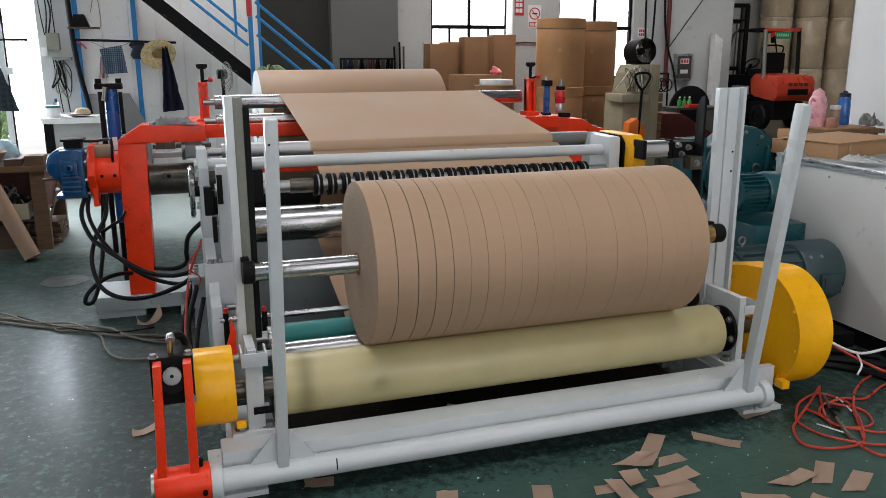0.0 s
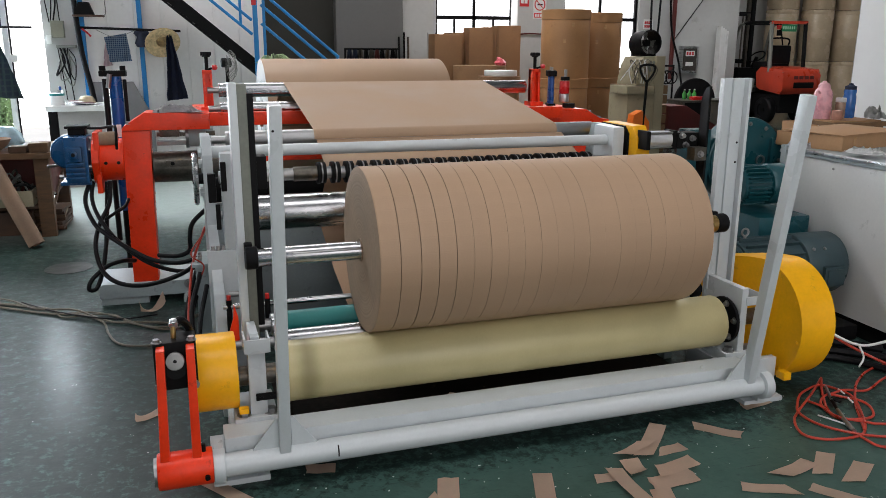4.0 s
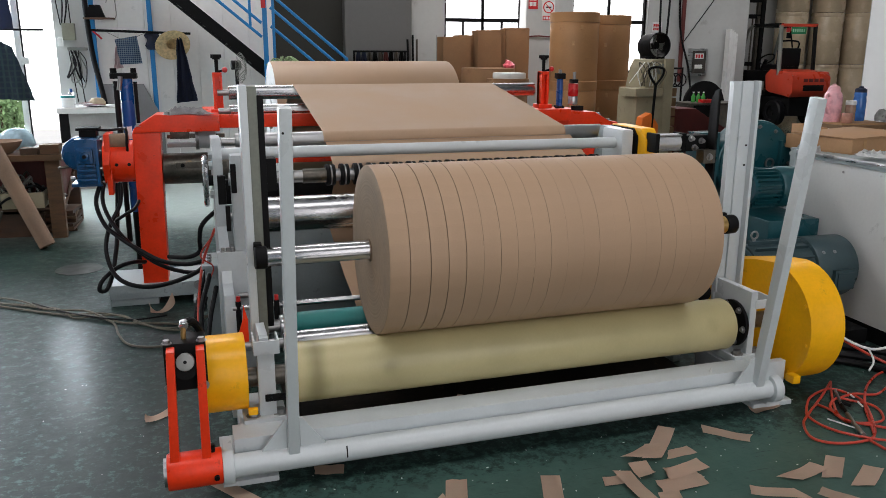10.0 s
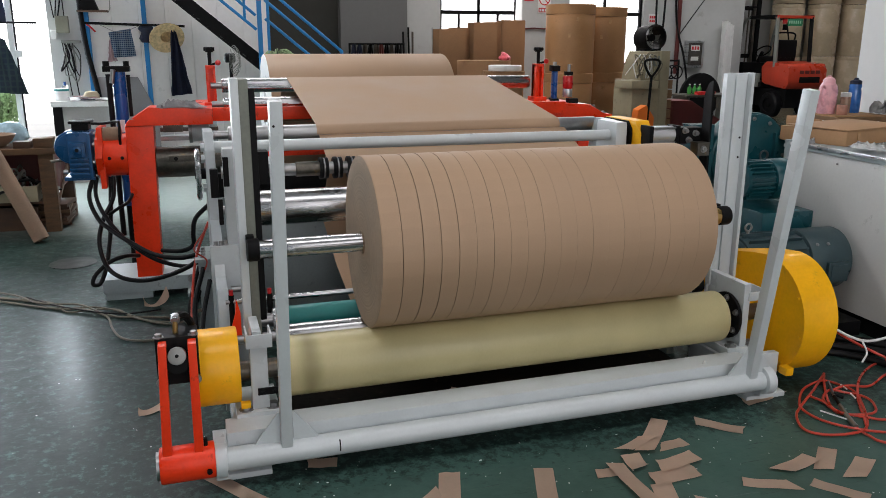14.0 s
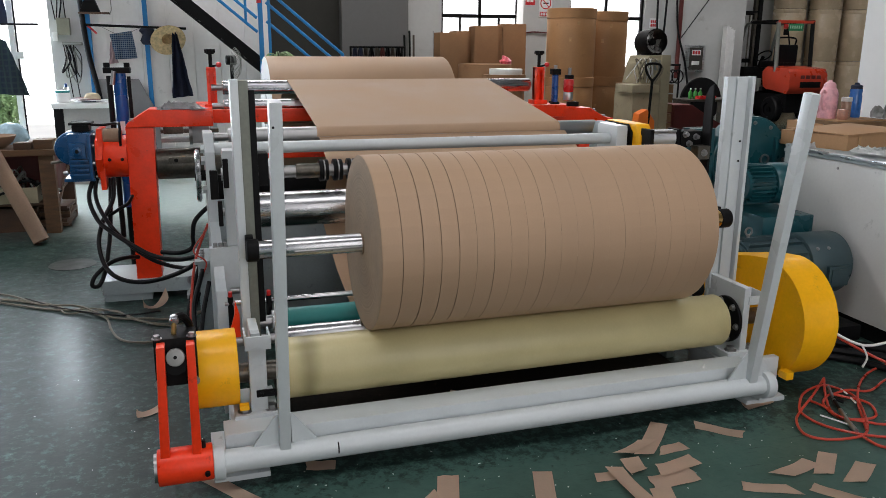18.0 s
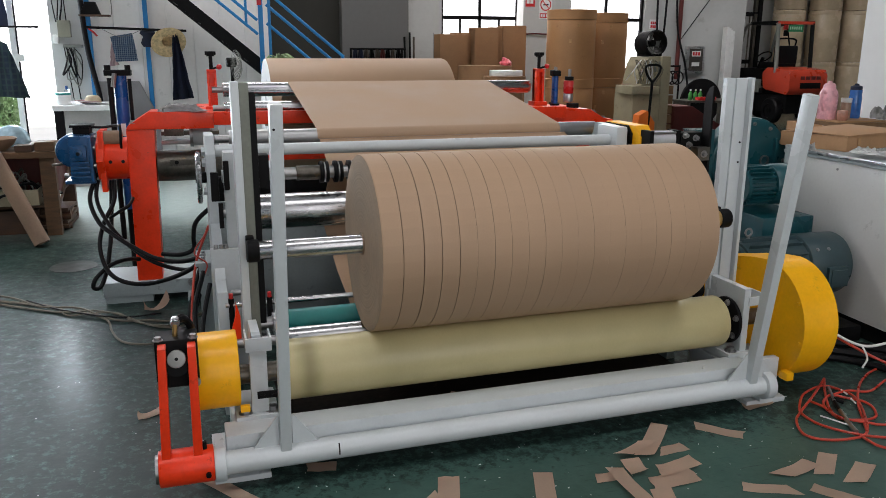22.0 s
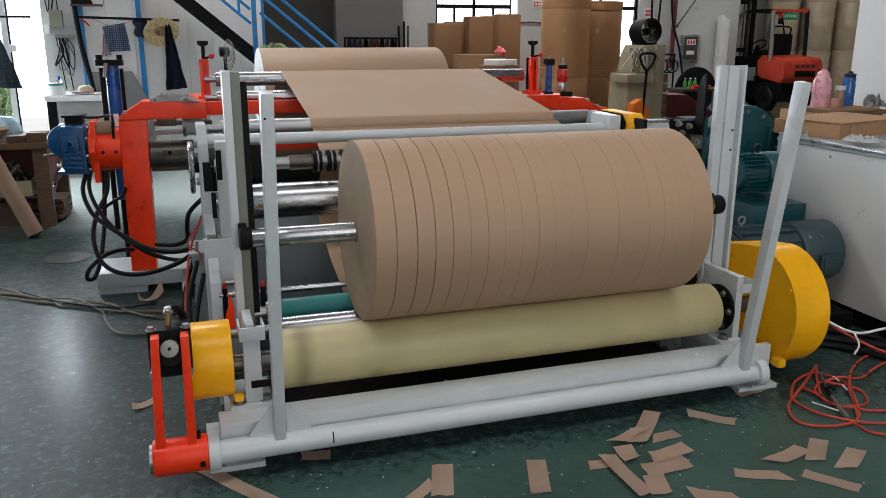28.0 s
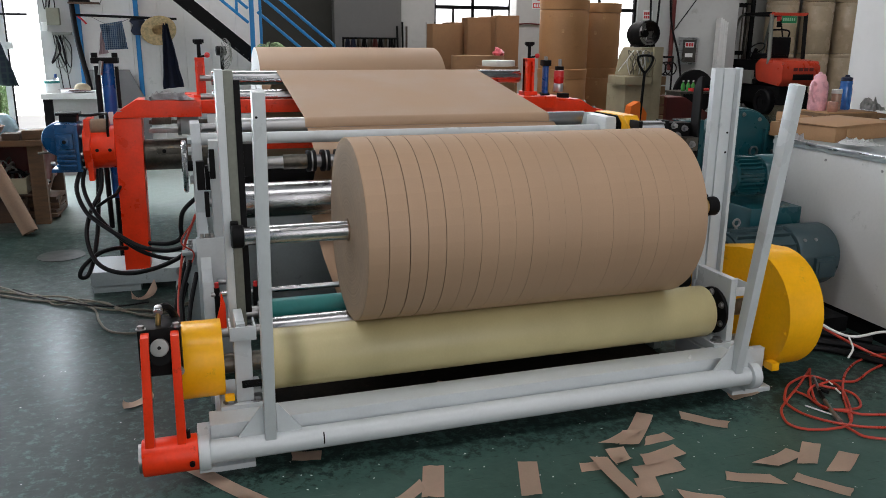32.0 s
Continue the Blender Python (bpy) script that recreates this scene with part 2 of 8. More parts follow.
BLACK = paint("black_metal", (0.007, 0.007, 0.0075), 0.55, spec=0.10, vary=0.25, scale=12, grain=80, bump=0.05)
RUBBER = paint("black_rubber", (0.006, 0.006, 0.007), 0.45, spec=0.16, vary=0.25, scale=14, grain=90, bump=0.06)
CREAM = paint("cream_rubber_cover", (0.51, 0.445, 0.235), 0.42, vary=0.06, scale=3.5, grain=90, bump=0.02, stretch=(1.6, 1, 1), spread=0.03)
GREEN_ROLL = paint("green_rubber_cover", (0.012, 0.20, 0.19), 0.45, vary=0.12, scale=6, grain=70, bump=0.03)
TEAL = paint("teal_motor_paint", (0.004, 0.058, 0.072), 0.36, vary=0.15, scale=7, grain=60, bump=0.05, clear=0.15)
TEAL_GREY = paint("grey_teal_motor_paint", (0.026, 0.052, 0.060), 0.38, vary=0.12, scale=7, grain=60, bump=0.05)
BLUE = paint("blue_gearbox_paint", (0.004, 0.068, 0.19), 0.34, vary=0.18, scale=9, grain=60, bump=0.06, dirt=(0.02, 0.04, 0.10), dirt_amount=0.2)
STAIR_BLUE = paint("blue_handrail_paint", (0.004, 0.20, 0.50), 0.45, vary=0.1, scale=6, grain=60, bump=0.03)
CYL_BLUE = paint("blue_cylinder_paint", (0.006, 0.07, 0.28), 0.3, vary=0.1, scale=6, grain=60, bump=0.02)
ALU = paint("brushed_aluminium", (0.55, 0.56, 0.57), 0.32, 0.9, vary=0.08, scale=4, grain=120, bump=0.03, stretch=(1, 1, 12))
WALL = paint("painted_plaster", (0.47, 0.48, 0.47), 0.75, vary=0.07, scale=0.8, grain=12, bump=0.04, dirt=(0.36, 0.36, 0.34), dirt_amount=0.1)
PANEL = paint("sandwich_panel_steel", (0.78, 0.765, 0.745), 0.42, vary=0.07, scale=1.2, grain=20, bump=0.03, dirt=(0.50, 0.50, 0.48), dirt_amount=0.14)
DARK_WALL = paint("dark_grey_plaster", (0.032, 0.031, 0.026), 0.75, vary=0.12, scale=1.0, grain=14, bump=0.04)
GREY_WALL = paint("grey_board_wall", (0.13, 0.13, 0.127), 0.7, vary=0.06, scale=1.0, grain=14, bump=0.03)
ROOF = paint("roof_sheet", (0.45, 0.47, 0.48), 0.5, vary=0.08, scale=1.5, grain=20, bump=0.03)
WOOD = paint("rough_brown_wood", (0.070, 0.036, 0.020), 0.7, vary=0.3, scale=4, grain=60, bump=0.15, stretch=(1, 1, 6))
PALLET = paint("pallet_wood", (0.21, 0.12, 0.06), 0.75, vary=0.25, scale=5, grain=60, bump=0.12, stretch=(5, 1, 1))
TIMBER = paint("dark_worn_timber", (0.12, 0.064, 0.030), 0.7, vary=0.3, scale=5, grain=60, bump=0.15, stretch=(1, 1, 6))
GROUND_STEEL = paint("ground_steel", (0.40, 0.40, 0.40), 0.42, 0.9, vary=0.08, scale=4, grain=110, bump=0.02, stretch=(1, 8, 8), spread=0.05)
MAROON = paint("maroon_paint", (0.11, 0.016, 0.014), 0.5, vary=0.2, scale=6, grain=50, bump=0.05)
BEIGE = paint("beige_machine_paint", (0.34, 0.30, 0.20), 0.5, vary=0.12, scale=5, grain=60, bump=0.04, dirt=(0.2, 0.17, 0.1), dirt_amount=0.2)
CLOTH_NAVY = paint("navy_cloth", (0.014, 0.020, 0.045), 0.85, vary=0.3, scale=12, grain=160, bump=0.3)
CLOTH_GREY = paint("grey_cotton", (0.50, 0.49, 0.50), 0.9, vary=0.2, scale=20, grain=180, bump=0.4)
STRAW = paint("straw", (0.66, 0.49, 0.27), 0.75, vary=0.25, scale=30, grain=140, bump=0.4)
PLASTIC_WHITE = paint("white_plastic", (0.72, 0.73, 0.72), 0.35, vary=0.05, scale=8, grain=60, bump=0.02)
PLASTIC_GREY = paint("grey_plastic", (0.20, 0.21, 0.19), 0.45, vary=0.08, scale=8, grain=60, bump=0.02)
PINK = paint("pink_plastic", (0.82, 0.42, 0.46), 0.3, vary=0.15, scale=14, grain=60, bump=0.02, dirt=(0.60, 0.16, 0.20), dirt_amount=-0.05)
RED_PLASTIC = paint("red_plastic", (0.55, 0.02, 0.02), 0.3, vary=0.1, scale=12, grain=60, bump=0.02)
RED_HOSE = paint("red_air_hose", (0.44, 0.040, 0.020), 0.35, vary=0.12, scale=20, grain=80, bump=0.03)
TAN_CABLE = paint("dusty_cable", (0.13, 0.115, 0.085), 0.6, vary=0.25, scale=14, grain=70, bump=0.05)
FORK_RED = paint("forklift_red_paint", (0.55, 0.05, 0.02), 0.35, vary=0.1, scale=4, grain=50, bump=0.03, clear=0.2)
ORANGE = paint("orange_paint", (0.75, 0.16, 0.015), 0.4, vary=0.1, scale=5, grain=50, bump=0.03)
SIGN_RED = paint("red_print", (0.55, 0.02, 0.025), 0.5, vary=0.05, bump=0.0)
SIGN_GREEN = paint("green_print", (0.01, 0.22, 0.09), 0.45, vary=0.05, bump=0.0)
WRAP = paint("stretch_film_on_kraft", (0.60, 0.48, 0.33), 0.24, vary=0.08, scale=3, grain=20, bump=0.02, clear=0.2)
BRASS = paint("brass_fitting", (0.55, 0.36, 0.14), 0.3, 0.95, vary=0.12, scale=12, grain=80, bump=0.03)
SATIN = paint("satin_steel", (0.26, 0.26, 0.25), 0.5, 0.9, vary=0.12, scale=9, grain=90, bump=0.04)
OUTDOOR_PAVE = paint("sunlit_concrete", (0.62, 0.61, 0.58), 0.8, vary=0.08, scale=1.0, grain=20, bump=0.03)
LEAF = paint("shrub_leaves", (0.20, 0.30, 0.13), 0.55, vary=0.4, scale=5, grain=30, bump=0.0, random_tint=0.2)


def wound_rings(mat, through_axis):
    """Fine winding rings on the roll's end face, about the roll's axis or across a piece of its outer layer."""
    nt = mat.node_tree
    n, link = nt.nodes, nt.links.new
    b = n["Principled BSDF"]
    co = n.new("ShaderNodeTexCoord")
    sep = n.new("ShaderNodeSeparateXYZ")
    link(co.outputs["Object"], sep.inputs[0])
    if through_axis:
        flat = n.new("ShaderNodeCombineXYZ")
        link(sep.outputs[1], flat.inputs[1])
        link(sep.outputs[2], flat.inputs[2])
        size = n.new("ShaderNodeVectorMath")
        size.operation = "LENGTH"
        link(flat.outputs[0], size.inputs[0])
        radius = size.outputs["Value"]
    else:
        radius = sep.outputs[2]
    tex = n.new("ShaderNodeTexNoise")
    tex.noise_dimensions = "1D"
    tex.inputs["Scale"].default_value, tex.inputs["Detail"].default_value = 130.0, 6
    link(radius, tex.inputs["W"])
    mr = n.new("ShaderNodeMapRange")
    mr.inputs["From Min"].default_value, mr.inputs["From Max"].default_value = 0.35, 0.65
    mr.inputs["To Min"].default_value, mr.inputs["To Max"].default_value = 0.86, 1.08
    link(tex.outputs[0], mr.inputs[0])
    mix = n.new("ShaderNodeMix")
    mix.data_type, mix.blend_type = "RGBA", "MULTIPLY"
    mix.inputs[0].default_value = 1.0
    link(b.inputs["Base Color"].links[0].from_socket, mix.inputs[6])
    link(mr.outputs[0], mix.inputs[7])
    link(mix.outputs[2], b.inputs["Base Color"])
    return mat


wound_rings(KRAFT_EDGE, True)
LAYER_EDGE = wound_rings(paint("kraft_layer_edges", (0.37, 0.27, 0.19), 0.85, vary=0.10, scale=9, grain=260, bump=0.15), False)


def stained(mat, spots):
    """Oily stains of a few centimetres at places on the surface: (place, size, strength)."""
    nt = mat.node_tree
    n, link = nt.nodes, nt.links.new
    b = n["Principled BSDF"]
    last = b.inputs["Base Color"].links[0].from_socket
    co = n.new("ShaderNodeTexCoord")
    warp = n.new("ShaderNodeTexNoise")
    warp.inputs["Scale"].default_value, warp.inputs["Detail"].default_value = 14.0, 4
    link(co.outputs["Object"], warp.inputs["Vector"])
    for place, size, strength in spots:
        away = n.new("ShaderNodeVectorMath")
        away.operation = "DISTANCE"
        link(co.outputs["Object"], away.inputs[0])
        away.inputs[1].default_value = place
        add = n.new("ShaderNodeMath")
        add.operation = "MULTIPLY_ADD"
        add.inputs[1].default_value = size * 1.2
        link(warp.outputs[0], add.inputs[0])
        link(away.outputs["Value"], add.inputs[2])
        mr = n.new("ShaderNodeMapRange")
        mr.interpolation_type = "SMOOTHSTEP"
        mr.inputs["From Min"].default_value, mr.inputs["From Max"].default_value = size * 0.6, size * 1.6
        mr.inputs["To Min"].default_value, mr.inputs["To Max"].default_value = strength, 0.0
        link(add.outputs[0], mr.inputs[0])
        m = n.new("ShaderNodeMix")
        m.data_type = "RGBA"
        link(mr.outputs[0], m.inputs[0])
        link(last, m.inputs[6])
        m.inputs[7].default_value = (0.17, 0.14, 0.07, 1)
        last = m.outputs[2]
    link(last, b.inputs["Base Color"])
    return mat


def darkened(mat, centre, half, strength):
    """A soft dark ring round a drum at one place along its length."""
    nt = mat.node_tree
    n, link = nt.nodes, nt.links.new
    b = n["Principled BSDF"]
    last = b.inputs["Base Color"].links[0].from_socket
    co = n.new("ShaderNodeTexCoord")
    sep = n.new("ShaderNodeSeparateXYZ")
    link(co.outputs["Object"], sep.inputs[0])
    warp = n.new("ShaderNodeTexNoise")
    warp.inputs["Scale"].default_value, warp.inputs["Detail"].default_value = 9.0, 4
    link(co.outputs["Object"], warp.inputs["Vector"])
    off = n.new("ShaderNodeMath")
    off.operation = "SUBTRACT"
    link(sep.outputs[0], off.inputs[0])
    off.inputs[1].default_value = centre
    size = n.new("ShaderNodeMath")
    size.operation = "ABSOLUTE"
    link(off.outputs[0], size.inputs[0])
    add = n.new("ShaderNodeMath")
    add.operation = "MULTIPLY_ADD"
    add.inputs[1].default_value = half * 0.7
    link(warp.outputs[0], add.inputs[0])
    link(size.outputs[0], add.inputs[2])
    mr = n.new("ShaderNodeMapRange")
    mr.interpolation_type = "SMOOTHSTEP"
    mr.inputs["From Min"].default_value, mr.inputs["From Max"].default_value = half * 0.3, half * 1.5
    mr.inputs["To Min"].default_value, mr.inputs["To Max"].default_value = strength, 0.0
    link(add.outputs[0], mr.inputs[0])
    m = n.new("ShaderNodeMix")
    m.data_type = "RGBA"
    link(mr.outputs[0], m.inputs[0])
    link(last, m.inputs[6])
    m.inputs[7].default_value = (0.20, 0.175, 0.075, 1)
    link(m.outputs[2], b.inputs["Base Color"])
    return mat


# first ring: shade of the left arm, painted round the drum
darkened(CREAM, 0.10, 0.055, 0.75)
darkened(CREAM, 0.42, 0.16, 0.14)
stained(CREAM, (((0.39, -0.117, 0.004), 0.055, 0.40), ((1.86, -0.116, 0.010), 0.050, 0.22), ((0.34, 0.10, 0.06), 0.05, 0.3)))


def glass(name, color, rough=0.03, alpha_mix=0.0):
    mat = bpy.data.materials.new(name)
    mat.use_nodes = True
    b = mat.node_tree.nodes["Principled BSDF"]
    b.inputs["Base Color"].default_value = (*color, 1)
    b.inputs["Roughness"].default_value = rough
    b.inputs["Transmission Weight"].default_value = 1.0
    b.inputs["IOR"].default_value = 1.3
    return mat


CLEAR = glass("clear_plastic", (0.9, 0.92, 0.9), 0.06)


def outdoor_glow(name, color, strength):
    """Overexposed daylight outside the openings."""
    mat = bpy.data.materials.new(name)
    mat.use_nodes = True
    nt = mat.node_tree
    nt.nodes.remove(nt.nodes["Principled BSDF"])
    e = nt.nodes.new("ShaderNodeEmission")
    e.inputs[0].default_value, e.inputs[1].default_value = (*color, 1), strength
    nt.links.new(e.outputs[0], nt.nodes["Material Output"].inputs[0])
    return mat


SKYGLOW = outdoor_glow("bright_overcast_sky", (0.97, 0.99, 1.0), 3.2)


def floor_material():
    """Green-grey floor coating: mottled, scuffed and speckled, worn smooth and rough in patches."""
    mat = paint("floor_coating", (0.046, 0.095, 0.080), 0.27, vary=0.12, scale=1.6, grain=34, bump=0.0, dirt=(0.030, 0.042, 0.037), dirt_amount=0.16)
    nt = mat.node_tree
    n, link = nt.nodes, nt.links.new
    b = n["Principled BSDF"]
    co = n.new("ShaderNodeTexCoord")
    base = b.inputs["Base Color"].links[0].from_socket

    def layer(turn, stretch, size, low, high, most, shade, detail=6, rough=0.65):
        nonlocal base
        mp = n.new("ShaderNodeMapping")
        mp.inputs["Rotation"].default_value = (0, 0, turn)
        mp.inputs["Scale"].default_value = stretch
        link(co.outputs["Object"], mp.inputs[0])
        tex = n.new("ShaderNodeTexNoise")
        tex.inputs["Scale"].default_value, tex.inputs["Detail"].default_value, tex.inputs["Roughness"].default_value = size, detail, rough
        link(mp.outputs[0], tex.inputs["Vector"])
        edge = n.new("ShaderNodeMapRange")
        edge.inputs["From Min"].default_value, edge.inputs["From Max"].default_value, edge.inputs["To Max"].default_value = low, high, most
        link(tex.outputs[0], edge.inputs[0])
        m = n.new("ShaderNodeMix")
        m.data_type = "RGBA"
        link(edge.outputs[0], m.inputs[0])
        link(base, m.inputs[6])
        m.inputs[7].default_value = (*shade, 1)
        base = m.outputs[2]
        return tex

    layer(0.2, (1, 1, 1), 5.0, 0.52, 0.72, 0.18, (0.024, 0.033, 0.030), 8, 0.62)
    layer(0.9, (1, 1, 1), 30.0, 0.60, 0.72, 0.32, (0.018, 0.023, 0.021), 5, 0.6)
    layer(0.4, (1, 1, 1), 9.0, 0.66, 0.80, 0.16, (0.10, 0.14, 0.12), 6, 0.62)
    layer(0.5, (1.5, 30, 1), 2.0, 0.64, 0.70, 0.5, (0.15, 0.18, 0.165))
    layer(-0.9, (2, 34, 1), 1.7, 0.63, 0.69, 0.7, (0.016, 0.020, 0.019))
    layer(1.9, (2.5, 26, 1), 2.6, 0.64, 0.70, 0.7, (0.014, 0.018, 0.017))
    layer(-0.25, (1.2, 22, 1), 3.1, 0.66, 0.72, 0.6, (0.016, 0.019, 0.018))
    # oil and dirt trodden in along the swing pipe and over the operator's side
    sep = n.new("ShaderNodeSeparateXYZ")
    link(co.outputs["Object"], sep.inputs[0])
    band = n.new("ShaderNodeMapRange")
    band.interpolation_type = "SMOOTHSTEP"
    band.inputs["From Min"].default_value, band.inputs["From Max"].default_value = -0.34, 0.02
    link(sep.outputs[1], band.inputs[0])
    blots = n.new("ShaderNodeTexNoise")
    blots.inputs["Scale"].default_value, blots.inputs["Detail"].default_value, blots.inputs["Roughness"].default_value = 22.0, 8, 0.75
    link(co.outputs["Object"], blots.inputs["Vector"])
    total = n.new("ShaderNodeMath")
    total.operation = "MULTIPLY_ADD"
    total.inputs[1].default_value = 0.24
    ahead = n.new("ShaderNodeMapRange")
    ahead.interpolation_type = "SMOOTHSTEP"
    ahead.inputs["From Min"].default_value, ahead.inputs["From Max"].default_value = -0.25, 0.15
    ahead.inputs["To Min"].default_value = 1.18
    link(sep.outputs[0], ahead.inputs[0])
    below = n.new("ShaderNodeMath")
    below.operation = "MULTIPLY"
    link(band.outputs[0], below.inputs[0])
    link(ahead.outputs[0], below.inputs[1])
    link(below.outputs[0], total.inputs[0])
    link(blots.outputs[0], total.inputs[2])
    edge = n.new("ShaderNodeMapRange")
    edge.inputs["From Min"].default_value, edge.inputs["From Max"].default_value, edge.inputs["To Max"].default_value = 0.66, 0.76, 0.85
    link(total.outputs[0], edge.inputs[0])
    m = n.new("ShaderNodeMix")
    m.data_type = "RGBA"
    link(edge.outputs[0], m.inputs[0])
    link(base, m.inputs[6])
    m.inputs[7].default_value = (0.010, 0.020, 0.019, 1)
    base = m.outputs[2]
    # paler towards the panel wall: daylight glare on the floor, put into the colour
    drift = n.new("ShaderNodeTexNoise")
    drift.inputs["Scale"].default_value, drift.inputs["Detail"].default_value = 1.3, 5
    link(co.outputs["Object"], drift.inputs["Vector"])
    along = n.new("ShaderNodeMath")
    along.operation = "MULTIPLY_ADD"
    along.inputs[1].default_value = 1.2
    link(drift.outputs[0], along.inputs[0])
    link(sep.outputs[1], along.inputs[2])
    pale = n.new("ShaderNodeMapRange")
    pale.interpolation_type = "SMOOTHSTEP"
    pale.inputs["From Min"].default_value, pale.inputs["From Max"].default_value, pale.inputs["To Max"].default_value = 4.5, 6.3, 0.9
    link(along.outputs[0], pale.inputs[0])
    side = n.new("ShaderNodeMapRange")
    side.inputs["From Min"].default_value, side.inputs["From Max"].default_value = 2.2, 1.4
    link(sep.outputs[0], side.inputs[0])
    glare_share = n.new("ShaderNodeMath")
    glare_share.operation = "MULTIPLY"
    link(pale.outputs[0], glare_share.inputs[0])
    link(side.outputs[0], glare_share.inputs[1])
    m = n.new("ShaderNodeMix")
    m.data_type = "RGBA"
    link(glare_share.outputs[0], m.inputs[0])
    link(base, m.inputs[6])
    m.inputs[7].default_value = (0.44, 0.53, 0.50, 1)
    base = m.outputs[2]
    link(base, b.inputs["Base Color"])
    wear = n.new("ShaderNodeTexNoise")
    wear.inputs["Scale"].default_value, wear.inputs["Detail"].default_value, wear.inputs["Roughness"].default_value = 12.0, 9, 0.72
    link(co.outputs["Object"], wear.inputs["Vector"])
    rg = n.new("ShaderNodeMapRange")
    rg.inputs["From Min"].default_value, rg.inputs["From Max"].default_value = 0.34, 0.68
    rg.inputs["To Min"].default_value, rg.inputs["To Max"].default_value = 0.36, 0.58
    link(wear.outputs[0], rg.inputs[0])
    link(rg.outputs[0], b.inputs["Roughness"])
    b.inputs["Specular IOR Level"].default_value = 0.12
    scuffs = n.new("ShaderNodeTexNoise")
    scuffs.inputs["Scale"].default_value, scuffs.inputs["Detail"].default_value, scuffs.inputs["Roughness"].default_value = 14.0, 12, 0.85
    link(co.outputs["Object"], scuffs.inputs["Vector"])
    gloss = n.new("ShaderNodeMapRange")
    gloss.inputs["From Min"].default_value, gloss.inputs["From Max"].default_value = 0.36, 0.70
    gloss.inputs["To Min"].default_value, gloss.inputs["To Max"].default_value = 0.02, 0.22
    link(scuffs.outputs[0], gloss.inputs[0])
    # full coat towards the back wall for its reflections, thin and patchy in front
    far_coat = n.new("ShaderNodeMapRange")
    far_coat.interpolation_type = "SMOOTHSTEP"
    far_coat.inputs["From Min"].default_value, far_coat.inputs["From Max"].default_value = 3.4, 5.0
    link(sep.outputs[1], far_coat.inputs[0])
    varnish = n.new("ShaderNodeMath")
    varnish.operation = "MAXIMUM"
    link(gloss.outputs[0], varnish.inputs[0])
    link(far_coat.outputs[0], varnish.inputs[1])
    link(varnish.outputs[0], b.inputs["Coat Weight"])
    b.inputs["Coat Roughness"].default_value = 0.16
    b.inputs["Coat IOR"].default_value = 1.55
    # fine pits and drag marks in the varnish
    drag = n.new("ShaderNodeMapping")
    drag.inputs["Rotation"].default_value, drag.inputs["Scale"].default_value = (0, 0, 0.5), (14, 60, 1)
    link(co.outputs["Object"], drag.inputs[0])
    marks = n.new("ShaderNodeTexNoise")
    marks.inputs["Scale"].default_value, marks.inputs["Detail"].default_value, marks.inputs["Roughness"].default_value = 1.5, 8, 0.7
    link(drag.outputs[0], marks.inputs["Vector"])
    relief = n.new("ShaderNodeBump")
    relief.inputs["Strength"].default_value, relief.inputs["Distance"].default_value = 0.25, 0.0012
    link(marks.outputs[0], relief.inputs["Height"])
    link(relief.outputs[0], b.inputs["Coat Normal"])
    bp = n.new("ShaderNodeBump")
    bp.inputs["Strength"].default_value, bp.inputs["Distance"].default_value = 0.55, 0.0018
    fine = n.new("ShaderNodeTexNoise")
    fine.inputs["Scale"].default_value, fine.inputs["Detail"].default_value = 42.0, 9
    link(co.outputs["Object"], fine.inputs["Vector"])
    link(fine.outputs[0], bp.inputs["Height"])
    link(bp.outputs[0], b.inputs["Normal"])
    return mat


FLOOR = floor_material()

# ---- the hall ----
def slab(name, mat, x0, x1, y0, y1, z0, z1, bevel=0.0, label="", category=""):
    return tagged(part(name, box(x0, x1, y0, y1, z0, z1, bevel), mat), label, category, kind="structure")


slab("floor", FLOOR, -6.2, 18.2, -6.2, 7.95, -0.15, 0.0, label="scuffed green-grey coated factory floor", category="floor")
slab("ground", OUTDOOR_PAVE, -300, 300, -300, 300, -0.4, -0.16, label="bright concrete yard outside the hall", category="ground")
slab("floor_back", FLOOR, 0.76, 18.2, 7.95, 15.2, -0.15, 0.0, label="scuffed green-grey coated floor of the reel store", category="floor")
slab("ceiling", ROOF, -6.2, 18.2, -6.2, 7.95, 6.2, 6.35, label="grey steel sheet roof", category="ceiling")
slab("ceiling_back", ROOF, 0.76, 18.2, 7.95, 15.2, 6.2, 6.35, label="grey steel sheet roof over the reel store", category="ceiling")
# glowing strips added under the closed roof, above the fill lamps
slab("roof_light", SKYGLOW, -3.4, 1.2, 5.4, 7.0, 6.17, 6.198, label="pale glowing strip added under the roof", category="roof light")
slab("roof_light_gate", SKYGLOW, -3.5, 5.1, -2.4, -0.8, 6.17, 6.198, label="pale glowing strip added under the roof", category="roof light")
slab("roof_light_back", SKYGLOW, 1.2, 14.0, 8.5, 10.1, 6.17, 6.198, label="pale glowing strip added under the roof", category="roof light")
slab("wall_west", WALL, -6.2, -6.0, -6.0, 1.0, 0, 6.2, label="grey-white plastered hall wall", category="wall")
slab("wall_west_north", WALL, -6.2, -6.0, 7.0, 7.75, 0, 6.2, label="grey-white plastered hall wall", category="wall")
slab("wall_west_sill", WALL, -6.2, -6.0, 1.0, 7.0, 0, 2.1, label="grey-white wall below the side window", category="wall")
slab("wall_west_lintel", WALL, -6.2, -6.0, 1.0, 7.0, 4.3, 6.2, label="grey-white wall above the side window", category="wall")
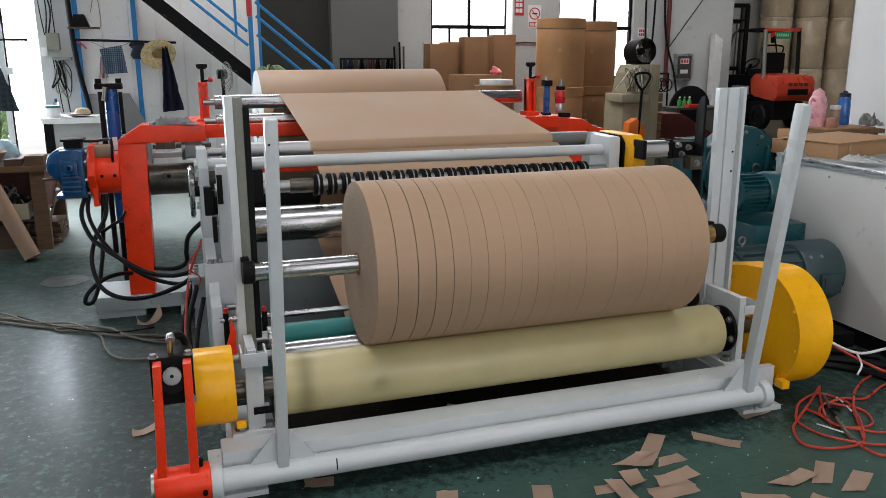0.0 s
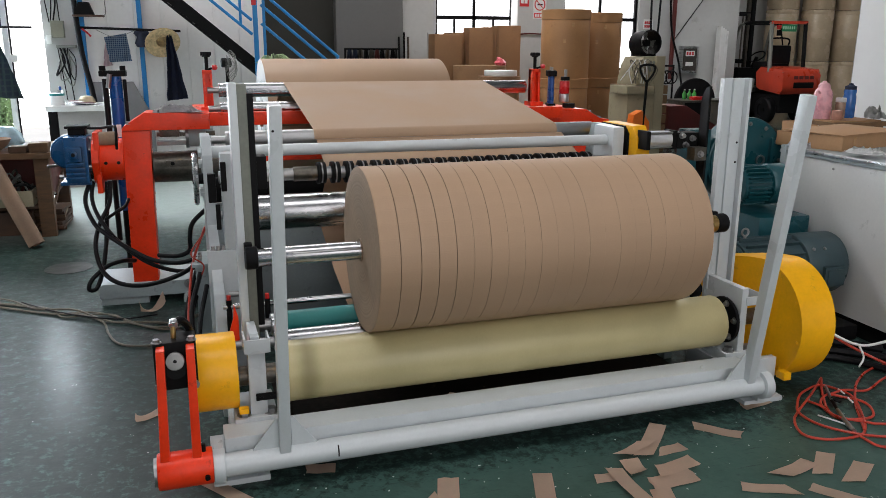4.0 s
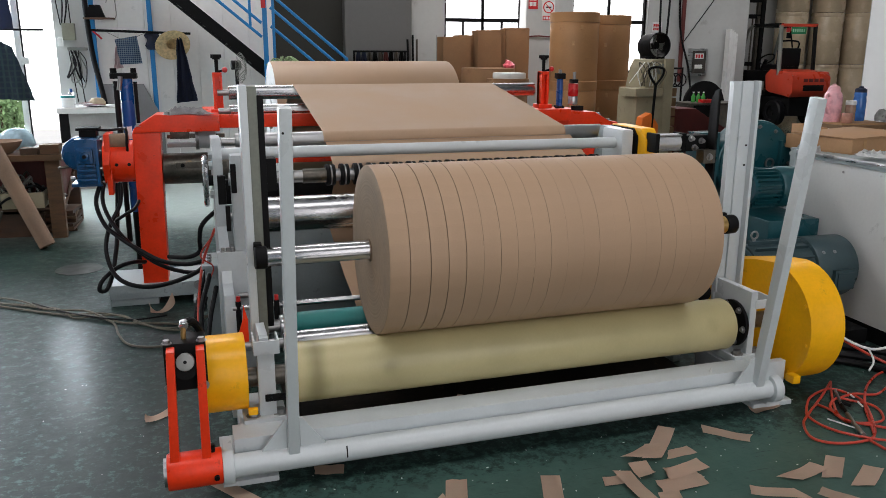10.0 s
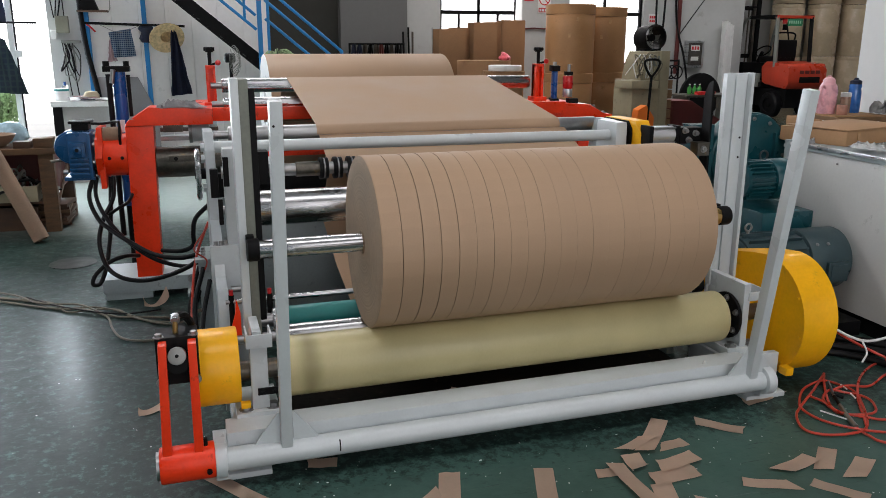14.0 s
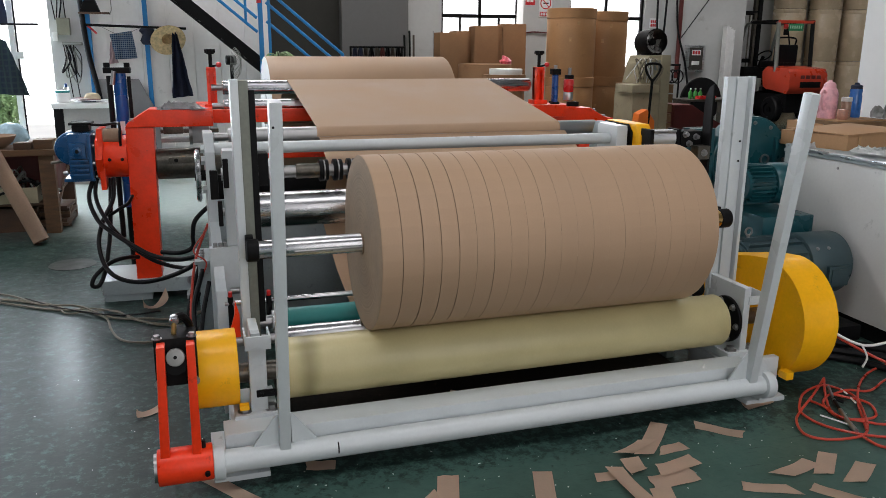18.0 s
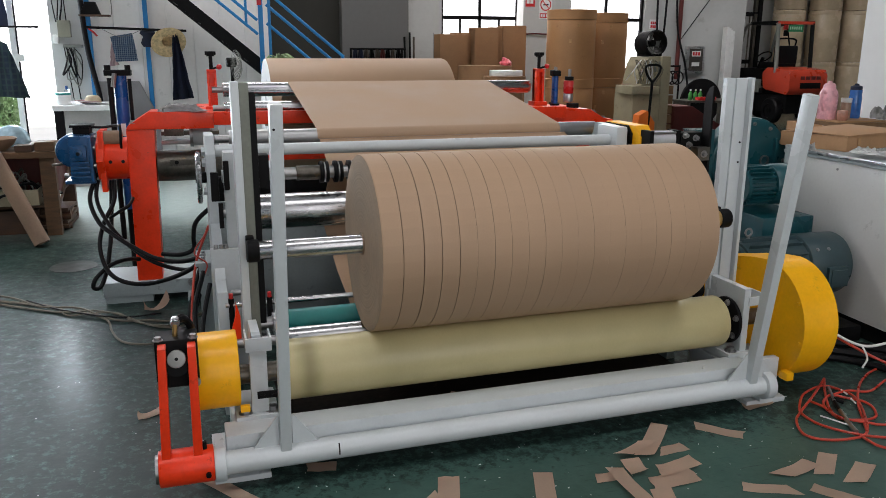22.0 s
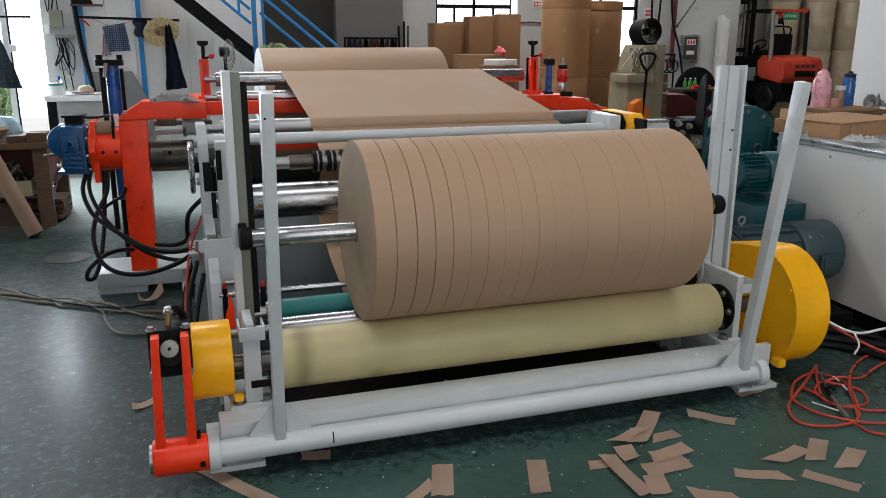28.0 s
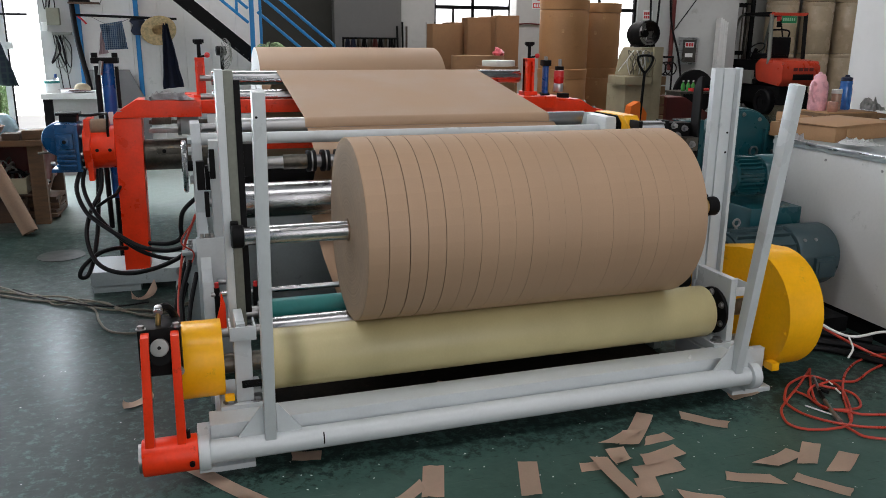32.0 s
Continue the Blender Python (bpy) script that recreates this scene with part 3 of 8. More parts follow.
slab("wall_south_left", WALL, -6.0, -2.5, -6.2, -6.0, 0, 6.2, label="grey-white wall beside the gate", category="wall")
slab("wall_south_right", WALL, 4.5, 18.0, -6.2, -6.0, 0, 6.2, label="grey-white wall beside the gate", category="wall")
slab("wall_south_lintel", WALL, -2.5, 4.5, -6.2, -6.0, 4.6, 6.2, label="grey-white wall above the gate", category="wall")
slab("wall_east", WALL, 18.0, 18.2, -6.0, 15.0, 0, 6.2, label="grey-white plastered hall wall", category="wall")

# partition of the office with its doorway
DOOR_X0, DOOR_X1, PY = -4.1, -1.63, 7.75
slab("wall_partition_west", WALL, -6.0, DOOR_X0, PY, PY + 0.2, 0, 6.2, label="grey-white wall beside the doorway", category="wall")
slab("wall_partition_lintel", WALL, DOOR_X0, DOOR_X1, PY, PY + 0.2, 3.2, 6.2, label="grey-white wall above the doorway", category="wall")
slab("wall_pier", WALL, DOOR_X1, -1.24, PY - 0.02, PY + 0.2, 0, 6.2, label="grey wall pier carrying switch boxes and cables", category="wall")
panels = tagged(thing("wall_partition", (-1.24, PY, 0), kind="structure"), "light grey ribbed sandwich panel partition", "wall")
px = -1.24
k = 0
while px < 0.75:
    w = min(0.30, 0.76 - px)
    part("panel", box(px + 0.0015, px + w - 0.0015, PY, PY + 0.1, 0, 6.2, 0.003), PANEL, panels)
    px += w
part("backing", box(-1.24, 0.76, PY + 0.1, PY + 0.14, 0, 6.2), PANEL, panels)
slab("wall_office_side", PANEL, 0.76, 0.86, PY, 12.6, 0, 6.2, label="light grey sandwich panel side wall", category="wall")
for x in (-1.21, -0.575):
    post_ob = tagged(part("blue_post", box(x - 0.026, x + 0.026, PY - 0.055, PY - 0.003, 0, 6.2, 0.006), STAIR_BLUE), "blue painted square steel post on the panel wall", "post", "blue posts", "structure")

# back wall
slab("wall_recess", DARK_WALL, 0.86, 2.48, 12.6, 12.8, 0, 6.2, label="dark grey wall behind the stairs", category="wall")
slab("wall_board", GREY_WALL, 2.48, 3.72, 12.3, 12.8, 0, 6.2, label="plain grey boarded wall", category="wall")
BY = 12.6
WINDOWS = ((4.45, 6.05), (7.12, 8.80))
WZ0, WZ1 = 1.08, 3.9
edges = [3.72, 4.45, 6.05, 7.12, 8.80, 11.2]
for k in range(0, 5, 2):
    slab("wall_back_%d" % (k // 2 + 1), WALL, edges[k], edges[k + 1], BY, BY + 0.24, 0, 6.2, label="grey-white plastered back wall", category="wall")
for k, (x0, x1) in enumerate(WINDOWS):
    slab("wall_sill_%d" % (k + 1), WALL, x0, x1, BY, BY + 0.24, 0, WZ0, label="grey-white wall below a window", category="wall")
    slab("wall_head_%d" % (k + 1), WALL, x0, x1, BY, BY + 0.24, WZ1, 6.2, label="grey-white wall above a window", category="wall")
    win = thing("window_%d" % (k + 1), (x0, BY, WZ0), "tall window with dark metal mullions against bright sky", "window", kind="structure")
    bm = box(x0, x0 + 0.05, BY + 0.08, BY + 0.14, WZ0, WZ1)
    box(x1 - 0.05, x1, BY + 0.08, BY + 0.14, WZ0, WZ1, bm=bm)
    box(x0, x1, BY + 0.08, BY + 0.14, WZ0, WZ0 + 0.05, bm=bm)
    box(x0, x1, BY + 0.08, BY + 0.14, WZ1 - 0.05, WZ1, bm=bm)
    part("window_frame", bm, BLACK, win)
    part("transom", box(x0 + 0.05, x1 - 0.05, BY + 0.085, BY + 0.135, 2.06, 2.13), BLACK, win)
    xm = (x0 + x1) / 2
    part("mullion", box(xm - 0.025, xm + 0.025, BY + 0.085, BY + 0.135, WZ0 + 0.05, WZ1 - 0.05), BLACK, win)
    for f in (0.25, 0.75):
        xq = x0 + (x1 - x0) * f
        part("mullion", box(xq - 0.018, xq + 0.018, BY + 0.085, BY + 0.135, WZ0 + 0.05, 2.06), BLACK, win)
slab("column_back", WALL, 5.98, 6.66, 12.24, BY, 0, 6.2, 0.01, "white plastered column with warning signs", "column")
slab("wall_return", WALL, 11.0, 11.2, BY + 0.24, 15.0, 0, 6.2, label="grey wall return beside the reel store", category="wall")
slab("wall_north", WALL, 11.2, 18.0, 15.0, 15.2, 0, 6.2, label="grey-white plastered end wall", category="wall")
slab("pillar", WALL, 15.5, 16.6, 13.2, 14.2, 0, 6.2, 0.01, "grey-white plastered pillar with a red notice", "column")
slab("column_white", paint("white_emulsion", (0.82, 0.82, 0.81), 0.6, vary=0.03, scale=1.0, grain=14, bump=0.03), 5.70, 6.25, 2.75, 3.3, 0, 6.2, 0.015, "white painted column beside the drinks table", "column")

# daylight outside the openings
tagged(part("backdrop_sky", box(1.0, 13.0, 16.4, 16.45, 0, 9), SKYGLOW), "bright white overcast sky", "sky", kind="structure")
tagged(part("backdrop_yard", box(-14.0, 0.5, 15.5, 15.55, -0.1, 9), SKYGLOW), "bright white overcast sky over the yard", "sky", kind="structure")


def shrub(x, y, z, w, h, count, seed):
    rnd = random.Random(seed)
    bush = thing("shrub", (x, y, z), "leafy green shrub outside the doorway", "shrub")
    bm = bmesh.new()
    for _ in range(9):
        a = rnd.uniform(0, 6.28)
        hose([(x, y, z), (x + 0.3 * w * math.cos(a), y + 0.3 * w * math.sin(a), z + 0.4 * h), (x + 0.45 * w * math.cos(a), y + 0.45 * w * math.sin(a), z + h * 0.85)], 0.014, 4, 5, bm)
    part("stems", bm, WOOD, bush)
    bm = bmesh.new()
    for _ in range(count):
        c = Vector((max(-0.9, min(0.58, rnd.gauss(0, 0.33))) * w, rnd.gauss(0, 0.28) * w, h * (0.15 + 0.85 * rnd.random() ** 0.8)))
        q = Euler((rnd.uniform(0, 6.28), rnd.uniform(0, 6.28), rnd.uniform(0, 6.28))).to_matrix()
        s = rnd.uniform(0.016, 0.036)
        vs = [bm.verts.new(Vector((x, y, z)) + c + q @ Vector(p)) for p in ((-s, 0, 0), (0, -s * 0.5, 0.006), (s * 1.2, 0, 0), (0, s * 0.5, 0.006))]
        bm.faces.new(vs)
    part("crown", bm, LEAF, bush, smooth=0)
    return bush


shrub(-2.70, 9.15, -0.16, 0.58, 1.14, 11000, 3)
shrub(-3.5, 9.3, -0.16, 0.9, 1.2, 9000, 4)


# ---- stairs ----
stairs = thing("staircase", (0.7, 7.0, 0), "black steel staircase with blue tubular handrails", "staircase")
SLOPE = -0.834


def stair_z(x):
    return 1.35 + (x - 0.686) * SLOPE


for y in (6.72, 7.56):
    x0, x1 = -4.6, 2.20
    m = Matrix(((1, 0, 0, 0), (0, 0, 1, y), (0, 1, 0, 0), (0, 0, 0, 1)))
    part("stringer", prism([(x0, stair_z(x0) - 0.11), (x1, max(stair_z(x1) - 0.11, 0.0)), (x1, stair_z(x1) + 0.05), (x0, stair_z(x0) + 0.05)], 0.012, m), BLACK, stairs)
    bm = prism([(x0, stair_z(x0) + 0.045), (x1, stair_z(x1) + 0.045), (x1, stair_z(x1) + 0.058), (x0, stair_z(x0) + 0.058)], 0.05, m)
    prism([(x0, stair_z(x0) - 0.118), (x1, stair_z(x1) - 0.118), (x1, stair_z(x1) - 0.105), (x0, stair_z(x0) - 0.105)], 0.05, m, bm=bm)
    part("flange", bm, BLACK, stairs)
n = 26
for k in range(n):
    x = 2.1 - k * 0.25
    part("tread", box(x - 0.07, x + 0.07, 6.735, 7.558, stair_z(x) - 0.045, stair_z(x) - 0.014, 0.004), BLACK, stairs)


def rail(za, x0, x1, y, r=0.017):
    return part("handrail", rod((x0, y, stair_z(x0) + za), (x1, y, stair_z(x1) + za), r, 10), STAIR_BLUE, stairs)


RY = 6.66
for za in (0.848, 0.70, 0.50):
    rail(za, 0.76, 1.60 - (0.848 - za) * 0.9, RY)
for za in (0.85, 0.45, 0.30):
    rail(za, -4.5, 0.66, RY)
part("newel", box(0.672, 0.722, RY - 0.028, RY + 0.028, stair_z(0.67) - 0.75, 4.6, 0.004), STAIR_BLUE, stairs)
part("newel", box(0.775, 0.805, RY - 0.02, RY + 0.02, stair_z(0.79) + 0.05, 4.2, 0.004), STAIR_BLUE, stairs)
part("newel", rod((1.60, RY, stair_z(1.60) - 0.1), (1.60, RY, stair_z(1.60) + 0.86), 0.018, 10), STAIR_BLUE, stairs)
for x in (0.54, -0.6, -1.7, -2.8, -3.9):
    part("baluster", rod((x, RY, stair_z(x) + 0.30), (x, RY, stair_z(x) + 0.85), 0.015, 8), STAIR_BLUE, stairs)
part("red_tag", box(0.66, 0.71, RY - 0.04, RY - 0.031, 1.98, 2.2, 0.002), SIGN_RED, stairs, "red fire-equipment tag")

# ---- slitting machine, rewind end ----
SKEW = 1.9  # degrees by which the machine stands turned in the hall


def turned(x0, x1, y, about=1.15):
    """The move that turns a piece of the machine about its own middle and sets it on the machine's slanting line."""
    xm = (x0 + x1) / 2
    return Matrix.Translation((xm, y + (xm - about) * math.tan(radians(SKEW)), 0)) @ Matrix.Rotation(radians(SKEW), 4, "Z") @ Matrix.Translation((-xm, -y, 0))


def set_turned(ob, y=None):
    """Turns one thing, or one part of the frame, in place with the machine."""
    meshes = [o for o in (ob, *ob.children_recursive) if o.type == "MESH"]
    pts = [placed(o) @ Vector(c) for o in meshes for c in o.bound_box]
    xs, ys = [p.x for p in pts], [p.y for p in pts]
    base = placed(ob.parent) if ob.parent else Matrix()
    m = turned(min(xs), max(xs), (min(ys) + max(ys)) / 2 if y is None else y)
    ob.matrix_basis = base.inverted() @ m @ base @ ob.matrix_basis



machine = thing("slitter_frame", (1.2, 0.9, 0), "white and grey welded machine frame of a paper slitter", "machine")
part("swing_pipe", rod((0.09, 0, 0.11), (2.40, 0, 0.11), 0.042, 40), WHITE, machine, "white painted steel swing pipe")
for x0, x1 in ((0.058, 0.098), (2.375, 2.418)):
    bm = rod((x0, 0, 0.11), (x1, 0, 0.11), 0.062, 36, bevel=0.004)
    box(x0 + 0.004, x1 - 0.004, 0.0, 0.11, 0.03, 0.170, 0.003, bm)
    part("pipe_bearing", bm, WHITE, machine)
part("foot_plate", box(0.05, 0.25, 0.045, 0.42, 0.0, 0.022, 0.003), WHITE, machine)
part("foot_plate", box(2.33, 2.535, 0.03, 0.42, 0.0, 0.022, 0.003), WHITE, machine)
# base beam between the stands
bm = box(0.10, 2.36, 0.043, 0.165, 0.10, 0.189, 0.006)
part("base_beam", bm, WHITE, machine)
part("base_web", box(0.10, 2.36, 0.150, 0.162, 0.02, 0.101), WHITE, machine)
for x, mx in ((0.312, 1), (2.314, -1)):
    # leaning arm on the pipe with its gussets
    lean = math.degrees(math.atan2(0.168, 1.25))
    m = pose(x, -0.002, 0.115, lean, 0, 0)
    bm = bmesh.new()
    own = box(-0.0205, 0.0205, -0.026, 0.026, 0.0, 1.277, 0.008)
    bmesh.ops.transform(own, matrix=m, verts=own.verts)
    arm = part("arm", own, WHITE, machine, "white square tube arm")
    for s in (-1, 1):
        g = facing(x, 0.004, 0.13) @ Matrix(((s, 0, 0, 0), (0, 1, 0, 0), (0, 0, 1, 0), (0, 0, 0, 1)))
        part("gusset", prism([(0.024, 0.0), (0.115, 0.012), (0.115, 0.022), (0.030, 0.135), (0.022, 0.135)], 0.008, g), WHITE, machine)
    if mx > 0:
        own = rod((-0.006, -0.0275, 1.2), (-0.006, -0.0255, 1.2), 0.004, 12)
        bmesh.ops.transform(own, matrix=m, verts=own.verts)
        part("hole", own, BLACK, machine, "small drilled hole")

# stands with slide rails
def stand(x, s):
    """A bearing stand: base block, bolts, upright angle with its black slide; s points outwards."""
    base = box(x - 0.10, x + 0.07, 0.10, 0.42, 0.022, 0.165, 0.006)
    part("stand_base", base, WHITE, machine)
    part("stand_step", box(x - 0.085, x + 0.075, 0.15, 0.40, 0.165, 0.205, 0.005), WHITE, machine)
    for bx in (-0.045, 0.055):
        part("anchor_bolt", bolt((x + bx, 0.185, 0.205), (0, 0, 1), 0.019, 0.016), STEEL, machine)
    part("bearing_plate", box(x - 0.012, x + 0.022, 0.215 if s < 0 else 0.17, 0.40 if s < 0 else 0.46, 0.20, 0.50, 0.004), WHITE, machine)


stand(0.225, -1)
stand(2.385, 1)
# left upright: angle section and black slide strip
bm = box(0.196, 0.226, 0.425, 0.520, 0.40, 1.418, 0.003)
part("upright", bm, WHITE, machine, "white painted steel upright")
# inner face of the upright, its shade put into a darker colour
part("upright_side", box(0.2265, 0.262, 0.432, 0.52, 0.40, 1.414, 0.002), SHADED_WHITE, machine)
part("slide_strip", box(0.2625, 0.286, 0.428, 0.440, 0.47, 1.380, 0.002), BLACK, machine, "black rubber slide strip")
# right upright: channel opening towards the gate
part("upright", box(2.358, 2.486, 0.4285, 0.444, 0.20, 1.418, 0.002), WHITE, machine, "white painted steel channel upright")
part("upright_lip", box(2.358, 2.367, 0.4125, 0.428, 0.43, 1.416, 0.002), WHITE, machine)
part("upright_rib", box(2.412, 2.470, 0.4165, 0.428, 0.43, 1.416, 0.003), WHITE, machine)
part("upright_flange", box(2.4715, 2.487, 0.388, 0.428, 0.43, 1.420, 0.002), WHITE, machine)
for z in (1.128, 1.037):
    bm = rod((2.455, 0.4142, z), (2.455, 0.4163, z), 0.005, 12)
    part("hole", bm, BLACK, machine, "drilled hole")
# left end bracket: small tray on the bearing plate
bm = box(0.190, 0.285, 0.165, 0.173, 0.452, 0.505, 0.002)
box(0.190, 0.197, 0.173, 0.27, 0.452, 0.509, 0.002, bm)
box(0.278, 0.285, 0.173, 0.27, 0.452, 0.505, 0.002, bm)
box(0.190, 0.285, 0.173, 0.27, 0.452, 0.459, 0.0, bm)
part("tray_bracket", bm, WHITE, machine)
part("bracket_post", box(0.203, 0.266, 0.175, 0.215, 0.205, 0.4525, 0.004), WHITE, machine)
bm = box(2.40, 2.49, 0.165, 0.173, 0.42, 0.46, 0.002)
box(2.40, 2.49, 0.173, 0.28, 0.418, 0.426, 0.0, bm)
box(2.483, 2.49, 0.173, 0.28, 0.426, 0.468, 0.002, bm)
part("tray_bracket", bm, WHITE, machine)
bm = box(0.225, 0.315, 0.155, 0.163, 0.268, 0.296, 0.003)
for x in (0.245, 0.285, 0.302):
    bolt((x, 0.155, 0.282), (0, -1, 0), 0.006, 0.005, bm)
part("sensor_bracket", bm, BLACK, machine, "black sensor bracket")

# grey side frames of the slitting section
def side_frame(x0, x1, s):
    outline = [(0.62, 0.0), (1.75, 0.0), (1.75, 0.30), (1.62, 0.62), (1.56, 1.0), (1.50, 1.13), (1.34, 1.13), (1.24, 1.05), (1.22, 0.72), (1.02, 0.66), (0.92, 0.52), (0.80, 0.50), (0.62, 0.20)]
    return prism(outline, x1 - x0, along_x(x0, 0, 0), 0.006)


part("side_frame", side_frame(0.085, 0.13, -1), PALE, machine, "grey painted machine side frame")
part("side_frame", side_frame(2.27, 2.315, 1), GREY, machine, "grey painted machine side frame")
part("frame_front", box(0.078, 0.262, 0.955, 1.0, 0.0, 0.655, 0.006), PALE, machine, "pale grey cast frame front")
part("frame_post", box(0.158, 0.245, 0.975, 1.06, 0.6555, 1.09, 0.008), PALE, machine)
part("guide_plate", box(0.158, 0.182, 0.950, 0.974, 0.925, 1.055, 0.003), BLACK, machine, "black guide plate")
part("guide_plate", box(0.128, 0.148, 0.965, 0.985, 0.75, 0.865, 0.003), BLACK, machine, "black guide plate")
for x in (0.105, 0.128, 0.148):
    part("frame_nut", bolt((x, 0.975, 0.655), (0, 0, 1), 0.009, 0.016), STEEL, machine)
part("stud", rod((0.158, 0.93, 0.455), (0.205, 0.93, 0.455), 0.014, 16, bevel=0.002), STEEL, machine)
part("frame_head", box(2.225, 2.296, 1.18, 1.40, 0.93, 1.132, 0.02), WHITE, machine, "white cast frame head")
part("yellow_gear_cover", prism([(1.095, 0.93), (1.50, 0.93), (1.50, 1.10), (1.46, 1.14), (1.15, 1.14), (1.095, 1.08)], 0.085, along_x(2.318, 0, 0), 0.008), YELLOW, machine, "yellow sheet-metal gear cover")
part("black_seal", prism([(1.168, 0.925), (1.495, 0.925), (1.495, 1.10), (1.462, 1.1345), (1.21, 1.1345), (1.168, 1.095)], 0.008, along_x(2.3075, 0, 0)), BLACK, machine)
part("tie_bar", rod((0.12, 1.30, 1.055), (2.265, 1.30, 1.055), 0.029, 28, bevel=0.003), WHITE, machine, "white round tie bar")
for z in (1.055, 1.0, 0.86):
    part("frame_bolt", bolt((0.086, 1.30, z), (-1, 0, 0), 0.022, 0.02), WHITE, machine)
part("cross_plate", box(0.131, 2.269, 1.70, 1.712, 0.05, 0.735, 0.002), GREY, machine, "grey sheet-metal cross plate")
part("knife_guard", box(0.131, 2.269, 1.66, 1.69, 0.745, 0.875, 0.004), BLACK, machine, "black guard plate behind the knives")
part("black_clamp", box(0.100, 0.135, 0.985, 1.02, 0.87, 1.00, 0.004), BLACK, machine)
part("black_clamp", box(0.264, 0.328, 0.50, 0.57, 1.005, 1.135, 0.006), BLACK, machine)

# air cylinder on the gear cover
ram = thing("air_cylinder", (2.5, 1.15, 1.04), "silver air cylinder with black end caps", "cylinder")
part("barrel", rod((2.331, 1.06, 1.072), (2.467, 1.06, 1.072), 0.046, 28), paint("satin_aluminium", (0.74, 0.75, 0.77), 0.42, 0.75, vary=0.06, scale=4, grain=120, bump=0.02), ram)
for x in (2.306, 2.468):
    part("end_cap", box(x, x + 0.024, 1.012, 1.108, 1.022, 1.122, 0.004), BLACK, ram)
bm = bmesh.new()
for y in (1.022, 1.098):
    for z in (1.034, 1.110):
        rod((2.308, y, z), (2.492, y, z), 0.006, 10, bm=bm)
part("tie_rod", bm, STEEL, ram)
part("clevis", box(2.488, 2.63, 1.005, 1.10, 1.025, 1.11, 0.006), BLACK, ram)
bm = bmesh.new()
for x, z in ((2.515, 1.095), (2.58, 1.08), (2.54, 1.045)):
    bolt((x, 1.005, z), (0, -1, 0), 0.012, 0.02, bm)
part("clevis_bolt", bm, STEEL, ram)
ram.location.x += 0.032
lever = thing("black_lever_post", (2.6, 0.93, 0), "black steel post with rounded top beside the cylinder", "post")
part("post", prism([(0.93, 0.0), (1.0, 0.0), (1.0, 1.26), (0.992, 1.30), (0.965, 1.345), (0.94, 1.356), (0.93, 1.356)], 0.014, along_x(2.648, 0, 0), 0.003), BLACK, lever)
part("clamp", box(2.575, 2.647, 0.915, 0.985, 0.97, 1.04, 0.003), DARK_STEEL, lever)
bm = bolt((2.61, 0.915, 1.005), (0, -1, 0), 0.013, 0.014)
part("clamp_bolt", bm, STEEL, lever)

# ---- web and its rollers ----
def roller(name, y, z, r, x0, x1, mat, label, journal=0.02, j0=0.13, j1=2.29):
    ob = thing(name, (x0, y, z), label, "roller")
    part("shell", rod((x0, y, z), (x1, y, z), r, 48, bevel=0.003), mat, ob)
    for a, b in ((j0, x0), (x1, j1)):
        part("journal", rod((a, y, z), (b, y, z), journal, 20), STEEL, ob)
    return ob


roller("guide_roller", 2.80, 1.270, 0.046, 0.20, 2.36, CHROME, "shiny chromed guide roller under the paper web")
roller("guide_roller", 2.62, 1.165, 0.040, 0.20, 2.05, CHROME, "chromed guide roller below the upper one", 0.02, 0.13, 2.06)
roller("turning_roller", 1.55, 0.66, 0.038, 0.668, 2.24, CHROME, "steel turning roller low behind the knives", 0.02, 0.667)
roller("guide_roller", 1.62, 1.080, 0.043, 0.20, 2.315, GROUND_STEEL, "ground steel guide roller in front of the web")
roller("draw_roller", 1.22, 0.765, 0.086, 0.17, 2.24, CHROME, "large polished steel draw roller")
roller("spreader_roller", 0.70, 0.47, 0.012, 0.17, 2.24, CHROME, "thin polished spreader bar", 0.010)
roller("green_roller", 0.60, 0.408, 0.052, 0.335, 2.20, GREEN_ROLL, "green rubber-covered roller behind the drum", 0.028, 0.25)
roller("steel_roller", 0.455, 0.385, 0.045, 0.32, 2.22, CHROME, "polished steel roller behind the drive drum")
part("roller_ring", rod((0.318, 0.60, 0.408), (0.336, 0.60, 0.408), 0.046, 32, bevel=0.002), ALU, bpy.data.objects["green_roller"])

# knife shaft with its disc knives
knives = thing("knife_shaft", (0.3, 1.22, 0.948), "steel shaft carrying many black circular slitting knives", "knife shaft")
part("shaft", rod((0.15, 1.22, 0.948), (2.24, 1.22, 0.948), 0.030, 28), STEEL, knives)
part("sleeve", rod((0.50, 1.22, 0.948), (0.645, 1.22, 0.948), 0.036, 28, bevel=0.003), DARK_STEEL, knives, "dark clamping sleeve")
knife = None
for k in range(22):
    x = 0.615 + k * 0.069
    if knife is None:
        bm = rod((x, 1.22, 0.948), (x + 0.018, 1.22, 0.948), 0.054, 32, bevel=0.002)
        knife = part("knife_holder", bm, BLACK, knives)
        bm = rod((x + 0.021, 1.22, 0.948), (x + 0.026, 1.22, 0.948), 0.050, 36)
        blade = part("blade", bm, STEEL, knife, "bright steel blade")
        bm = rod((x + 0.029, 1.22, 0.948), (x + 0.043, 1.22, 0.948), 0.052, 32, bevel=0.002)
        collar = part("collar", bm, BLACK, knife)
    else:
        holder = new("knife_holder", knife.data)
        holder.parent, holder.matrix_basis = knives, pose(k * 0.069, 0, 0)
        for child in (blade, collar):
            c = new(child.name.split(".")[0], child.data)
            c.parent = holder
            if child is blade:
                c["label"] = "bright steel blade"
